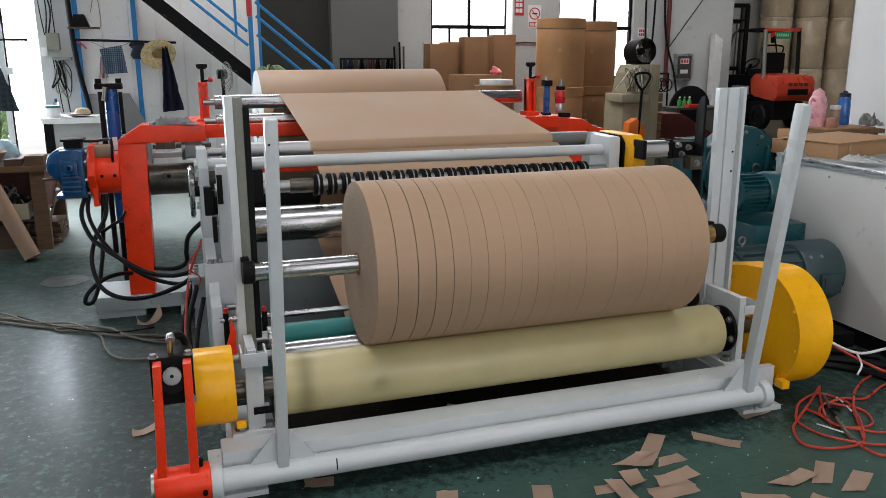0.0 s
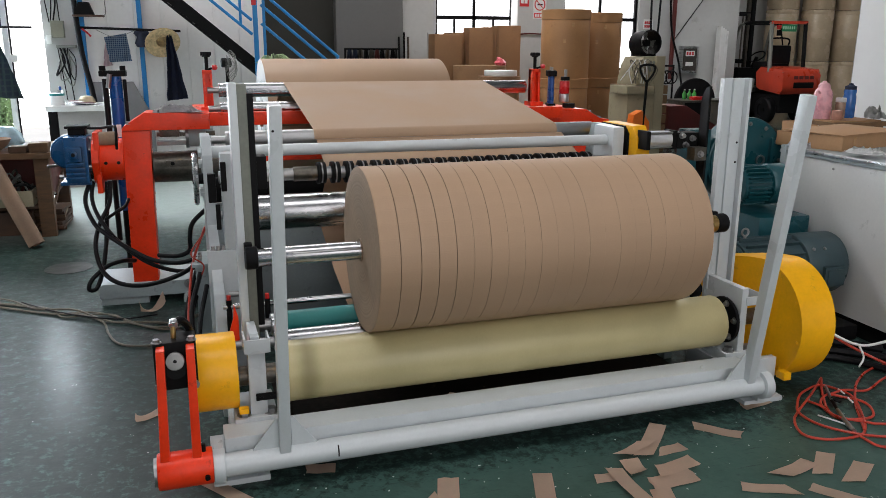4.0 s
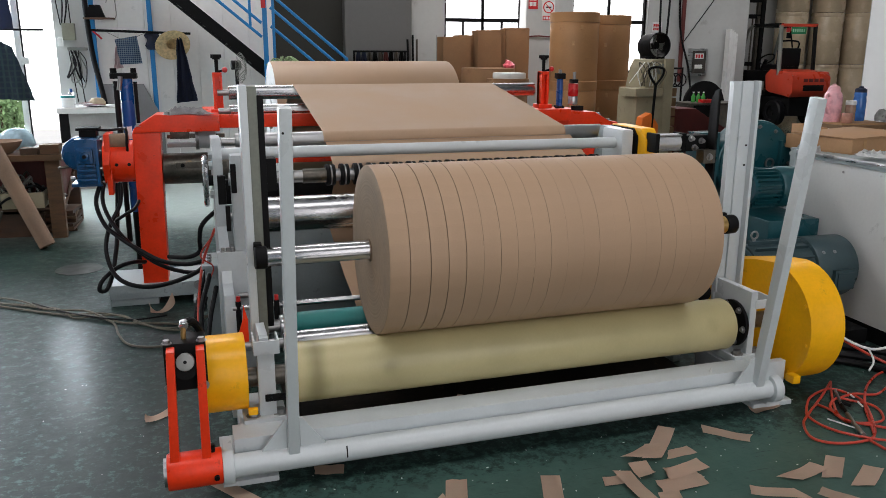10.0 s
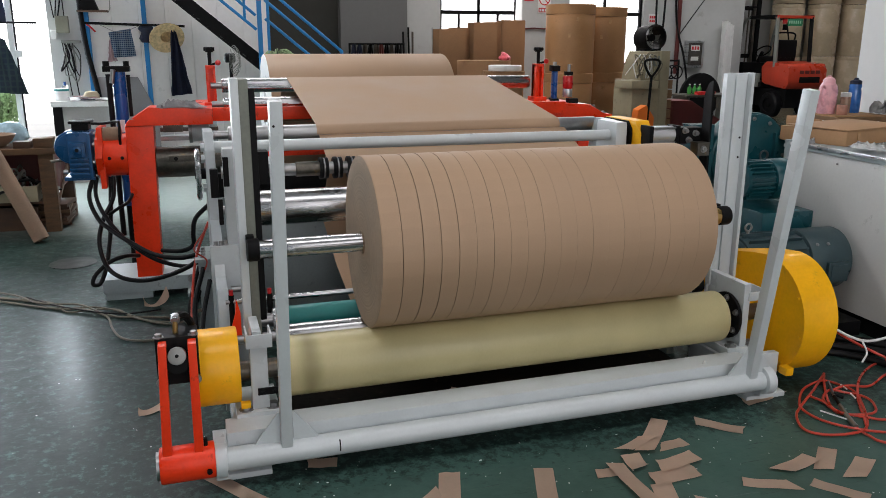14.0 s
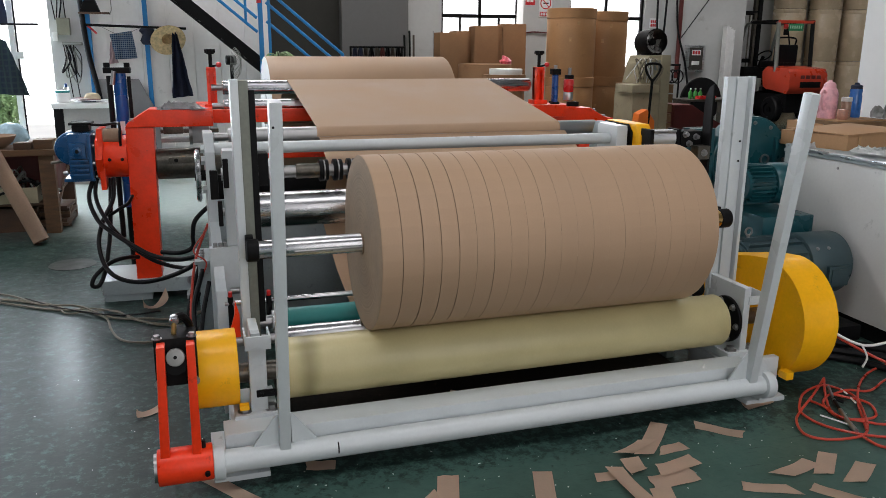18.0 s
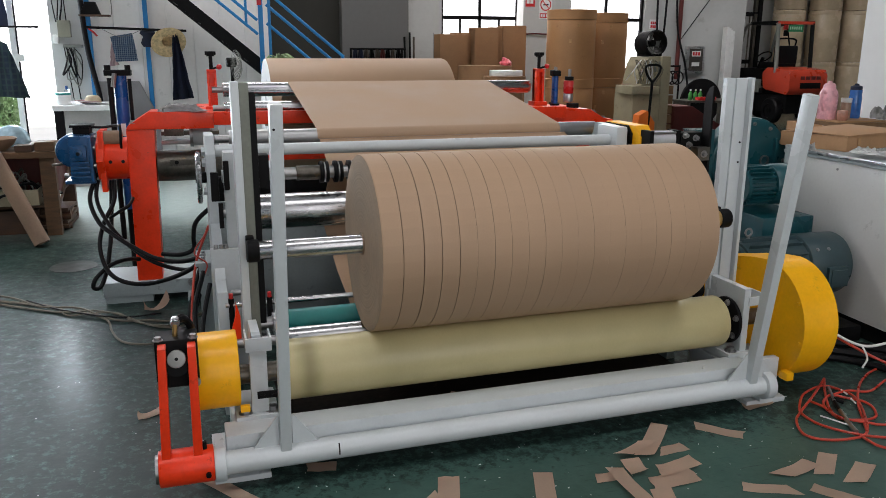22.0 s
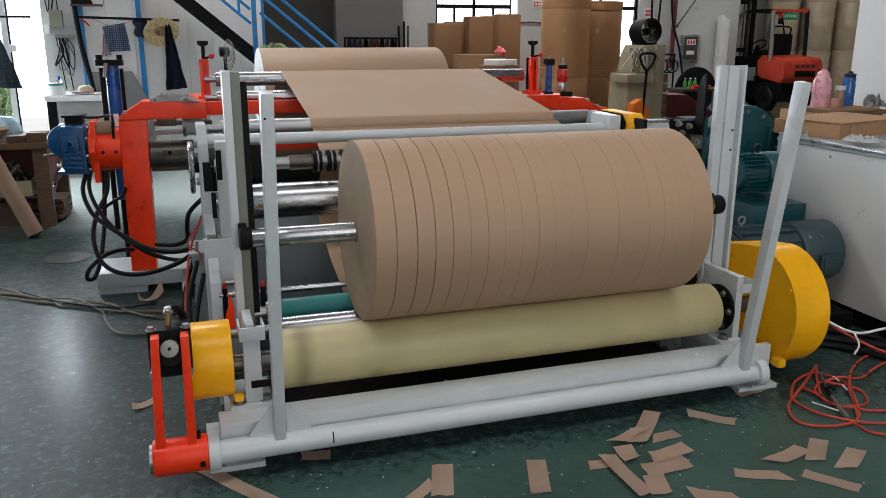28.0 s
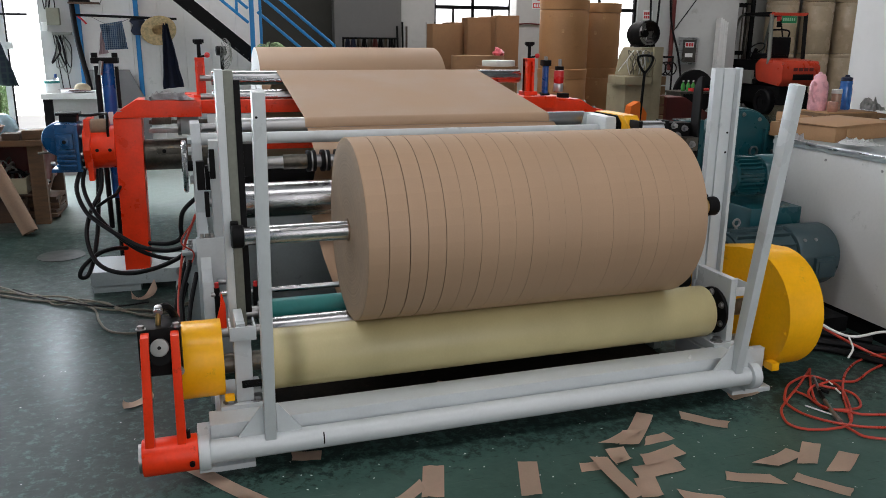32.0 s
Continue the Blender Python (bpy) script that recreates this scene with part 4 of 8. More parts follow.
lower = thing("knife_bar", (0.3, 1.16, 0.87), "dark mounting bar below the knives", "bar")
part("bar", box(0.86, 2.06, 1.13, 1.17, 0.875, 0.90, 0.003), BLACK, lower)


def sheet(name, line, x0, x1, thick, material):
    """A taut web of paper along a line of (y, z), with a little thickness."""
    pts = [Vector((0, y, z)) for y, z in line]
    bm = bmesh.new()
    rows = []
    for k, p in enumerate(pts):
        way = (pts[min(k + 1, len(pts) - 1)] - pts[max(k - 1, 0)]).normalized()
        up = Vector((1, 0, 0)).cross(way) * thick / 2
        rows.append([bm.verts.new((x, p.y + s * up.y, p.z + s * up.z)) for x in (x0, x1) for s in (-1, 1)])
    for a, b in zip(rows, rows[1:]):
        for i, j in ((0, 2), (2, 3), (3, 1), (1, 0)):
            bm.faces.new((a[i], a[j], b[j], b[i]))
    bm.faces.new(rows[0][:2] + rows[0][:1:-1])
    bm.faces.new(rows[-1][:2] + rows[-1][:1:-1])
    return bm


def arc(cy, cz, r, a0, a1, n=10):
    return [(cy + r * math.cos(radians(a0 + (a1 - a0) * k / n)), cz + r * math.sin(radians(a0 + (a1 - a0) * k / n))) for k in range(n + 1)]


PR_Y, PR_Z, PR_R = 4.35, 0.93, 0.515
web = thing("paper_web", (1.36, 1.6, 1.0), "taut brown kraft paper web running through the slitter", "paper web")
line = [(PR_Y - PR_R - 0.001, PR_Z)] + arc(2.80, 1.270, 0.0475, 66, 104, 8)
line += arc(1.62, 1.080, 0.0445, 104, 190, 14)
part("upper_web", sheet("upper_web", line, 0.655, 2.07, 0.001, KRAFT), KRAFT, web)
line = [(1.62 - 0.0440, 1.07), (1.33, 0.960), (1.33, 0.90)] + arc(1.55, 0.66, 0.0395, 20, -65, 8)
part("knife_web", sheet("knife_web", line, 0.665, 2.10, 0.001, KRAFT), KRAFT, web)
line = [(1.5667, 0.6242), (1.16, 0.46), (0.72, 0.355)] + arc(0.60, 0.408, 0.0535, -90, -160, 6)
part("lower_web", sheet("lower_web", line, 0.665, 2.10, 0.001, KRAFT), KRAFT, web)

# parent roll and its stand
parent_roll = thing("parent_roll", (0.57, PR_Y, PR_Z), "large brown parent roll of kraft paper", "paper roll")
part("paper", rod((0.575, PR_Y, PR_Z), (2.135, PR_Y, PR_Z), PR_R, 96, bevel=0.004), KRAFT, parent_roll)
part("end_face", rod((0.571, PR_Y, PR_Z), (0.5755, PR_Y, PR_Z), PR_R - 0.004, 96), PLASTIC_WHITE, parent_roll, "pale paper roll end face")
part("core", rod((0.55, PR_Y, PR_Z), (2.16, PR_Y, PR_Z), 0.05, 28), CORE, parent_roll)
part("shaft", rod((0.0, PR_Y, PR_Z), (2.7, PR_Y, PR_Z), 0.035, 24), STEEL, parent_roll)
unwind = thing("unwind_stand", (1.3, PR_Y, 0), "grey welded stand carrying the parent roll", "stand")
for x in (0.10, 2.52):
    part("cheek", prism([(-0.35, 0), (0.35, 0), (0.14, 0.99), (-0.14, 0.99)], 0.06, Matrix(((0, 0, 1, x), (1, 0, 0, PR_Y), (0, 1, 0, 0), (0, 0, 0, 1))), 0.006), GREY, unwind)
part("cross_tube", box(0.15, 2.53, PR_Y + 0.2, PR_Y + 0.28, 0.08, 0.16, 0.005), GREY, unwind)

# ---- drive drum ----
drum = thing("drive_drum", (0.32, 0.27, 0.327), "cream rubber-covered drive drum, stained near its ends, arm shade painted at the left", "drum")
part("cover", rod((0.335, 0.27, 0.327), (2.306, 0.27, 0.327), 0.117, 96, bevel=0.004), CREAM, drum)
part("shaft", rod((0.02, 0.27, 0.327), (2.58, 0.27, 0.327), 0.038, 28), DARK_STEEL, drum)
part("flange", rod((2.356, 0.27, 0.327), (2.3725, 0.27, 0.327), 0.108, 48, bevel=0.003), BLACK, drum, "black bolted flange")
for k in range(6):
    a = radians(60 * k + 15)
    bm = bolt((2.356, 0.27 + 0.088 * math.cos(a), 0.327 + 0.088 * math.sin(a)), (-1, 0, 0), 0.011, 0.010)
    part("flange_bolt", bm, STEEL, drum)

# yellow guards
guard = thing("pulley_guard", (0.1, 0.27, 0.2), "small yellow sheet-metal pulley guard, scuffed on top", "guard")
part("shell", rod((0.012, 0.27, 0.335), (0.170, 0.27, 0.335), 0.145, 56, bevel=0.004), YELLOW, guard)
part("lug", box(0.165, 0.20, 0.14, 0.17, 0.205, 0.225, 0.003), YELLOW, guard)
guard.location += Vector((-0.008, 0, 0.024))
guard = thing("belt_guard", (2.62, 0.5, 0.0), "big rounded yellow sheet-metal belt guard", "guard")
outline = [(0.27 + 0.281 * math.cos(radians(a)), 0.32 + 0.281 * math.sin(radians(a))) for a in range(90, 271, 5)]
outline += [(0.55, 0.04), (0.82, 0.13), (0.90, 0.25), (0.90, 0.40), (0.80, 0.484), (0.50, 0.560), (0.37, 0.588)]
shell = part("shell", prism(outline, 0.185, along_x(2.555, 0, 0), 0.006), YELLOW, guard)
for a in (110, 150, 190, 230):
    bm = bolt((2.554, 0.27 + 0.262 * math.cos(radians(a)), 0.325 + 0.262 * math.sin(radians(a))), (-1, 0, 0), 0.006, 0.003)
    part("screw", bm, YELLOW, guard)
part("support", box(2.56, 2.61, 0.20, 0.34, 0.0, 0.06, 0.003), GREY, guard)
part("tab", box(2.515, 2.554, 0.02, 0.07, 0.10, 0.135, 0.002), YELLOW, guard)
part("tab_plate", box(2.43, 2.52, 0.085, 0.12, 0.02, 0.19, 0.003), WHITE, guard, "white mounting plate")

# red hydraulic swing arm
swing = thing("swing_arm", (-0.04, 0, 0.11), "orange-red lever with a hydraulic cylinder on the swing pipe", "lever arm")
part("hub", rod((-0.135, 0, 0.095), (0.050, 0, 0.095), 0.064, 40, bevel=0.005), RED, swing)
part("hub_cap", rod((-0.146, 0, 0.095), (-0.134, 0, 0.095), 0.050, 32), STEEL, swing)
part("grub_screw", rod((0.028, -0.062, 0.085), (0.028, -0.074, 0.083), 0.009, 14), BLACK, swing)
part("grub_screw", rod((0.02, -0.01, 0.155), (0.02, -0.012, 0.185), 0.008, 12), BLACK, swing)
for xb, xt in ((-0.108, -0.093), (-0.002, 0.002)):
    m = facing(0, 0.018, 0)
    part("lever", prism([(xb - 0.016, 0.12), (xb + 0.016, 0.12), (xt + 0.014, 0.548), (xt - 0.014, 0.548)], 0.055, m, 0.006), RED, swing)
part("end_block", box(-0.118, 0.022, 0.02, 0.13, 0.385, 0.556, 0.006), BLACK, swing, "black cylinder end block")
part("pin_dimple", rod((-0.048, -0.0462, 0.5125), (-0.048, -0.044, 0.5118), 0.006, 14), BLACK, swing)
part("pivot_pin", rod((-0.048, -0.045, 0.512), (-0.048, 0.02, 0.490), 0.030, 28, bevel=0.003), SATIN, swing, "bright steel pivot pin")
part("pivot_sleeve", rod((-0.048, -0.018, 0.478), (-0.048, 0.03, 0.470), 0.038, 28), BLACK, swing)
for x in (-0.105, 0.008):
    for z in (0.405, 0.556):
        bm = bolt((x, 0.03 if z > 0.5 else 0.0, z), (0, 0, 1) if z > 0.5 else (0, -1, 0), 0.012, 0.01)
        part("block_bolt", bm, STEEL, swing)
part("fitting", rod((-0.050, 0.06, 0.556), (-0.047, 0.06, 0.600), 0.009, 14), BRASS, swing, "brass hose fitting")
part("fitting_nut", rod((-0.047, 0.052, 0.602), (-0.045, 0.078, 0.612), 0.016, 16, bevel=0.004), ALU, swing)
part("hydraulic_cylinder", rod((-0.048, 0.10, 0.455), (-0.048, 0.62, 0.36), 0.036, 24), BLACK, swing)
part("hose", hose([(-0.045, 0.07, 0.610), (-0.018, 0.10, 0.605), (0.005, 0.16, 0.54), (0.01, 0.30, 0.40), (0.03, 0.6, 0.2)], 0.014), RUBBER, swing)

swing.location.z += 0.026

# handwheel of the left side frame
wheel = thing("handwheel", (0.06, 1.32, 0.94), "chromed handwheel on the machine side", "handwheel")
bm = bmesh.new()
ring = [(0.115 + 0.012 * math.cos(a), 0.012 * math.sin(a)) for a in [k * math.pi / 4 for k in range(8)]]
lathe(ring, along_x(0.045, 1.32, 0.93), 40, bm, closed=True)
part("rim", bm, CHROME, wheel)
bm = bmesh.new()
for a in (90, 210, 330):
    rod((0.05, 1.32, 0.93), (0.045, 1.32 + 0.113 * math.cos(radians(a)), 0.93 + 0.113 * math.sin(radians(a))), 0.009, 10, bm=bm)
part("spoke", bm, CHROME, wheel)
part("hub", rod((0.03, 1.32, 0.93), (0.09, 1.32, 0.93), 0.026, 20), BLACK, wheel)

part("drum_bearing", rod((2.285, 0.45, 0.43), (2.33, 0.45, 0.43), 0.045, 28, bevel=0.004), BLACK, machine, "black roller bearing")
for x, y in ((0.155, 0.70), (0.315, 0.68)):
    cock = thing("shut_off_cock", (x, y, 0.47), "small black valve with a red tip", "valve", "small valves")
    part("body", rod((x, y, 0.36), (x, y, 0.50), 0.012, 12), BLACK, cock)
    part("tip", rod((x, y, 0.50), (x, y, 0.522), 0.009, 12), RED_PLASTIC, cock)
flag = thing("red_guard_flap", (0.16, 0.50, 0.38), "small orange-red sheet flap on the frame", "flap")
part("flap", prism([(0.0, 0.0), (0.05, 0.0), (0.05, 0.10), (0.035, 0.16), (0.03, 0.10)], 0.006, facing(0.135, 0.46, 0.40)), RED, flag)

# ---- rewound roll: slit reels side by side on one shaft ----
ROLL_Y, ROLL_X0, ROLL_X1, STAVES = 0.37, 0.670, 2.090, 36
CUTS = [0.0, 0.079, 0.157] + [0.157 + k * 0.0690 for k in range(1, 18)] + [ROLL_X1 - ROLL_X0]  # slits along the roll
REELS = len(CUTS) - 1
R_START, R_END, DRUM_R, DRUM_Y, DRUM_Z = 0.327, 0.365, 0.117, 0.27, 0.327
CORE_R = R_START - 0.012
SHELL = 0.055  # depth of a piece of the growing outer layer


def roll_radius(t):
    return math.sqrt(R_START ** 2 + (R_END ** 2 - R_START ** 2) * t / 32.0)


def roll_height(t):
    return DRUM_Z + math.sqrt((DRUM_R + roll_radius(t) - 0.001) ** 2 - (ROLL_Y - DRUM_Y) ** 2)


roll = thing("rewound_roll", (ROLL_X0, ROLL_Y, roll_height(0)), "brown kraft paper roll slit into narrow reels", "paper roll")
layers = []
gaps = random.Random(41)  # the reels stand unevenly close: open slits at the near end, hardly any at the far one
WIDE = (0.0007, 0.0011, 0.0014, 0.0010, 0.0010, 0.0004, 0.0007, 0.0004, 0.0003, 0.0006, 0.0002, 0.0002, 0.0004, 0.0001, 0.0005, 0.0001, 0.0003, 0.0005, 0.0001, 0.0002, 0.0003)
half = math.pi / STAVES
for k in range(REELS):
    x0, x1 = ROLL_X0 + CUTS[k] + WIDE[k], ROLL_X0 + CUTS[k + 1] - WIDE[k + 1]
    reel = part("slit_reel", rod((x0 + 0.0004, ROLL_Y, roll_height(0)), (x1 - 0.0004, ROLL_Y, roll_height(0)), CORE_R, 72), KRAFT_EDGE, roll)
    out = R_END + gaps.uniform(-0.0004, 0.0004)
    bm = bmesh.new()
    arcs = [(-half * 1.004 + 2.008 * half * j / 4) for j in range(5)]
    rings = []
    w0, w1 = x0 - ROLL_X0, x1 - ROLL_X0
    soft, rim = (0.006 if k == 0 else min(0.0010, WIDE[k])), min(0.0010, WIDE[k + 1])
    for x, r in ((w0, out - SHELL), (w0, out - soft), (w0 + soft * 0.3, out - soft * 0.35), (w0 + soft, out), (w0 + soft + 0.0015, out), (w1 - rim - 0.0015, out), (w1 - rim, out), (w1 - rim * 0.3, out - rim * 0.4), (w1, out - rim), (w1, out - SHELL)):
        rings.append([bm.verts.new((x, r * math.sin(a), r * math.cos(a) - R_END)) for a in arcs])
    for a, b in zip(rings, rings[1:]):
        for j in range(4):
            bm.faces.new((a[j], a[j + 1], b[j + 1], b[j]))
    stave = part("paper_layer", bm, KRAFT, None)
    stave_mesh = stave.data
    stave_mesh.materials.append(LAYER_EDGE)
    for f in stave_mesh.polygons:
        if abs(f.normal.x) > 0.9:
            f.material_index = 1
    for n in range(STAVES):
        if n:
            stave = new("paper_layer", stave_mesh)
        stave.parent = reel
        a = 2 * half * n
        layers.append((stave, a))
        stave.matrix_basis = pose(0, R_START * math.sin(a), R_START * math.cos(a), -math.degrees(a), 0, 0)
part("core", rod((ROLL_X0 - 0.004, ROLL_Y, roll_height(0)), (ROLL_X1 + 0.004, ROLL_Y, roll_height(0)), 0.046, 40, inner=0.038), CORE, roll, "brown cardboard core")
bm = rod((0.262, ROLL_Y, roll_height(0)), (2.37, ROLL_Y, roll_height(0)), 0.0365, 36, bevel=0.003)
shaft = part("air_shaft", bm, CHROME, roll, "chromed air shaft with grooves")
for a in (20, 140, 260):
    c, s = math.cos(radians(a)), math.sin(radians(a))
    bm = rod((0.40, ROLL_Y + 0.0335 * c, roll_height(0) + 0.0335 * s), (0.668, ROLL_Y + 0.0335 * c, roll_height(0) + 0.0335 * s), 0.006, 10)
    part("expanding_strip", bm, STEEL, shaft)
part("collar", rod((2.11, ROLL_Y, roll_height(0)), (2.20, ROLL_Y, roll_height(0)), 0.044, 28), STEEL, roll, "steel locking collar")
part("collar_band", rod((2.305, ROLL_Y, roll_height(0)), (2.338, ROLL_Y, roll_height(0)), 0.040, 28), BRASS, roll, "brass-coloured clamping ring")
knobs = []
for x0, x1, name in ((0.222, 0.268, "slide_bearing"), (2.340, 2.395, "slide_bearing")):
    b = thing(name, (x0, ROLL_Y, roll_height(0)), "black round bearing sliding on the upright", "bearing", "slide bearings")
    part("housing", rod((x0, ROLL_Y, roll_height(0)), (x1, ROLL_Y, roll_height(0)), 0.044, 32, bevel=0.006), BLACK, b)
    part("slide_shoe", box(x0, x0 + 0.03, ROLL_Y + 0.02, ROLL_Y + 0.060, roll_height(0) - 0.05, roll_height(0) + 0.05, 0.003), BLACK, b)
    knobs.append(b)

# ---- red unwind frame with its drive ----
frame_red = thing("portal_frame", (0.0, 2.45, 0), "orange-red welded portal frame over the web rollers", "frame")
FY = 2.45
m = facing(0, FY + 0.09, 0)
part("leg", prism([(-0.381, 0.13), (-0.236, 0.13), (-0.214, 1.06), (-0.372, 1.06)], 0.18, m, 0.006), RED, frame_red)
part("beam", prism([(-0.372, 1.062), (0.13, 1.062), (0.13, 1.155), (-0.235, 1.168), (-0.36, 1.088)], 0.20, facing(0, FY + 0.10, 0), 0.006), RED, frame_red)
part("cross_beam", box(0.13, 2.50, FY + 0.02, FY + 0.10, 1.070, 1.150, 0.006), RED, frame_red)
part("lower_beam", box(0.215, 2.50, FY + 0.03, FY + 0.08, 0.838, 0.888, 0.005), RED, frame_red)
part("rail", box(0.02, 0.128, 2.552, 3.25, 1.085, 1.150, 0.006), RED, frame_red)
part("rail", prism([(2.30, 1.02), (2.88, 1.02), (2.88, 1.052), (2.80, 1.058), (2.70, 1.125), (2.42, 1.135), (2.30, 1.10)], 0.50, facing(0, 3.0, 0), 0.006), RED, frame_red)
part("far_leg", box(2.62, 2.80, 2.50, 2.68, 0.0, 1.02, 0.006), RED, frame_red)
for p in ((-0.33, 2.37, 1.10), (-0.17, 2.37, 1.165), (2.74, 2.54, 1.10), (2.82, 2.54, 1.056)):
    part("frame_bolt", bolt(p, (0, 0, 1), 0.016, 0.013), STEEL, frame_red)


def roller_bracket(x, s):
    """Red slotted holder of a guide roller with its clamping screw."""
    b = thing("roller_bracket", (x, 2.8, 1.15), "orange-red slotted roller holder with a black clamping screw", "bracket", "roller brackets")
    bm = box(x - 0.030, x - 0.014, 2.76, 2.84, 1.15, 1.392, 0.003)
    box(x + 0.014, x + 0.030, 2.76, 2.84, 1.15, 1.392, 0.003, bm)
    box(x - 0.03, x + 0.03, 2.76, 2.84, 1.375, 1.398, 0.003, bm)
    box(x - 0.03, x + 0.03, 2.80, 2.84, 1.15, 1.392, 0.0, bm)
    part("holder", bm, RED, b)
    part("foot", box(x - 0.05, x + 0.05, 2.74, 2.86, 1.136, 1.165, 0.004), RED, b)
    part("screw", rod((x, 2.80, 1.39), (x, 2.80, 1.485), 0.012, 14), BLACK, b)
    bm = rod((x, 2.80, 1.48), (x, 2.80, 1.512), 0.026, 8, bevel=0.003)
    for a in range(4):
        rod((x, 2.80, 1.5), (x + 0.034 * math.cos(a * 1.57), 2.80 + 0.034 * math.sin(a * 1.57), 1.5), 0.012, 8, bm=bm)
    part("star_knob", bm, BLACK, b)
    part("red_ball", lathe([(0.001, -0.019), (0.014, -0.013), (0.019, 0), (0.014, 0.013), (0.001, 0.019)], Matrix.Translation((x + s * 0.05, 2.77, 1.415)), 16), RED_PLASTIC, b, "red ball knob")
    part("lever", rod((x, 2.79, 1.40), (x + s * 0.05, 2.77, 1.415), 0.007, 8), BLACK, b)
    return b


roller_bracket(0.135, 1)
roller_bracket(2.42, 1)
# blue air cylinders and oiler on the far rail
for k, y in enumerate((2.74, 2.84)):
    c = thing("blue_cylinder", (2.53 + 0.03 * k, y, 1.135), "slim blue pneumatic cylinder with black caps", "cylinder", "blue cylinders")
    x = 2.53 + 0.035 * k
    part("barrel", rod((x, y, 1.15), (x, y, 1.345), 0.019, 20), CYL_BLUE, c)
    part("cap", box(x - 0.028, x + 0.028, y - 0.028, y + 0.028, 1.345, 1.385, 0.003), BLACK, c)
    part("cap", box(x - 0.026, x + 0.026, y - 0.026, y + 0.026, 1.134, 1.152, 0.003), BLACK, c)
    part("rod", rod((x, y, 1.385), (x, y, 1.41), 0.009, 10), STEEL, c)
oil = thing("air_filter_bowl", (2.60, 2.68, 1.135), "air filter with a clear red bowl", "filter")
part("bowl", rod((2.605, 2.68, 1.225), (2.605, 2.68, 1.315), 0.036, 24, bevel=0.006), RED_PLASTIC, oil)
part("lower_bowl", rod((2.605, 2.68, 1.165), (2.605, 2.68, 1.224), 0.034, 24, bevel=0.005), ALU, oil)
part("head", box(2.585, 2.63, 2.65, 2.71, 1.318, 1.345, 0.004), BLACK, oil)
part("fitting", rod((2.61, 2.68, 1.345), (2.61, 2.68, 1.395), 0.012, 10), STEEL, oil)
part("drain_block", box(2.585, 2.655, 2.60, 2.66, 1.10, 1.16, 0.004), BLACK, oil)

# plinth
plinth = thing("frame_plinth", (-0.3, 2.45, 0), "grey painted machine base with an anchor bolt", "machine base")
part("body", box(-0.585, 0.06, 2.34, 2.72, 0.045, 0.135, 0.006), GREY, plinth)
part("foot", box(-0.575, -0.30, 2.35, 2.70, 0.0, 0.046, 0.004), GREY, plinth)
part("foot", box(0.0, 0.06, 2.30, 2.70, 0.0, 0.06, 0.004), GREY, plinth)
part("lug", box(-0.09, 0.0, 2.20, 2.36, 0.03, 0.055, 0.005), GREY, plinth)
bm = bolt((-0.05, 2.25, 0.055), (0, 0, 1), 0.02, 0.02)
part("anchor_bolt", bm, STEEL, plinth)
part("anchor_bolt", bolt((-0.06, 2.339, 0.11), (0, -1, 0), 0.02, 0.012), STEEL, plinth)
pedestal = thing("valve_pedestal", (0.05, 1.75, 0), "grey pedestal box beside the machine side frame", "pedestal")
part("body", box(0.005, 0.084, 1.55, 1.80, 0.0, 0.42, 0.006), GREY, pedestal)
part("top", box(-0.01, 0.084, 1.53, 1.82, 0.42, 0.438, 0.003), GREY, pedestal)
bm = bmesh.new()
for y in (1.58, 1.64, 1.70):
    bolt((0.03, y, 0.438), (0, 0, 1), 0.010, 0.02, bm)
part("nut", bm, STEEL, pedestal)

# blue worm gear motor with its red flange
gear = thing("gear_motor", (-0.6, 2.45, 0.9), "blue worm gear motor bolted to an orange-red flange", "motor")
part("flange", rod((-0.545, FY, 0.885), (-0.505, FY, 0.885), 0.150, 8, bevel=0.004), RED, gear)
part("flange_plate", prism([(-0.12, 0.70), (0.12, 0.70), (0.12, 1.06), (-0.12, 1.06)], 0.03, along_x(-0.530, FY, 0), 0.006), RED, gear)
part("drum_housing", rod((-0.505, FY, 0.885), (-0.372, FY, 0.885), 0.125, 40, bevel=0.004), RED, gear)
part("gearbox", box(-0.692, -0.562, FY - 0.12, FY + 0.11, 0.765, 1.035, 0.016), BLUE, gear)
part("worm_housing", rod((-0.678, FY - 0.05, 0.940), (-0.678, FY + 0.09, 0.940), 0.098, 44, bevel=0.010), BLUE, gear)
part("housing_rim", rod((-0.678, FY - 0.066, 0.940), (-0.678, FY - 0.049, 0.940), 0.084, 44, bevel=0.004), BLUE, gear)
part("cap_plate", box(-0.682, -0.592, FY - 0.150, FY - 0.115, 0.892, 0.982, 0.012), BLUE, gear)
part("bearing_boss", rod((-0.637, FY - 0.162, 0.937), (-0.637, FY - 0.148, 0.937), 0.026, 24, bevel=0.005), BLUE, gear)
part("boss_bore", rod((-0.637, FY - 0.1635, 0.937), (-0.637, FY - 0.1615, 0.937), 0.011, 16), BLACK, gear)
for dx in (-0.034, 0.034):
    for dz in (-0.034, 0.034):
        part("cap_bolt", bolt((-0.637 + dx, FY - 0.150, 0.937 + dz), (0, -1, 0), 0.007, 0.006), BLUE, gear)
for k in range(4):
    z = 0.792 + k * 0.028
    part("cooling_fin", box(-0.690 + 0.004 * k, -0.582, FY - 0.150, FY - 0.118, z, z + 0.013, 0.003), BLUE, gear)
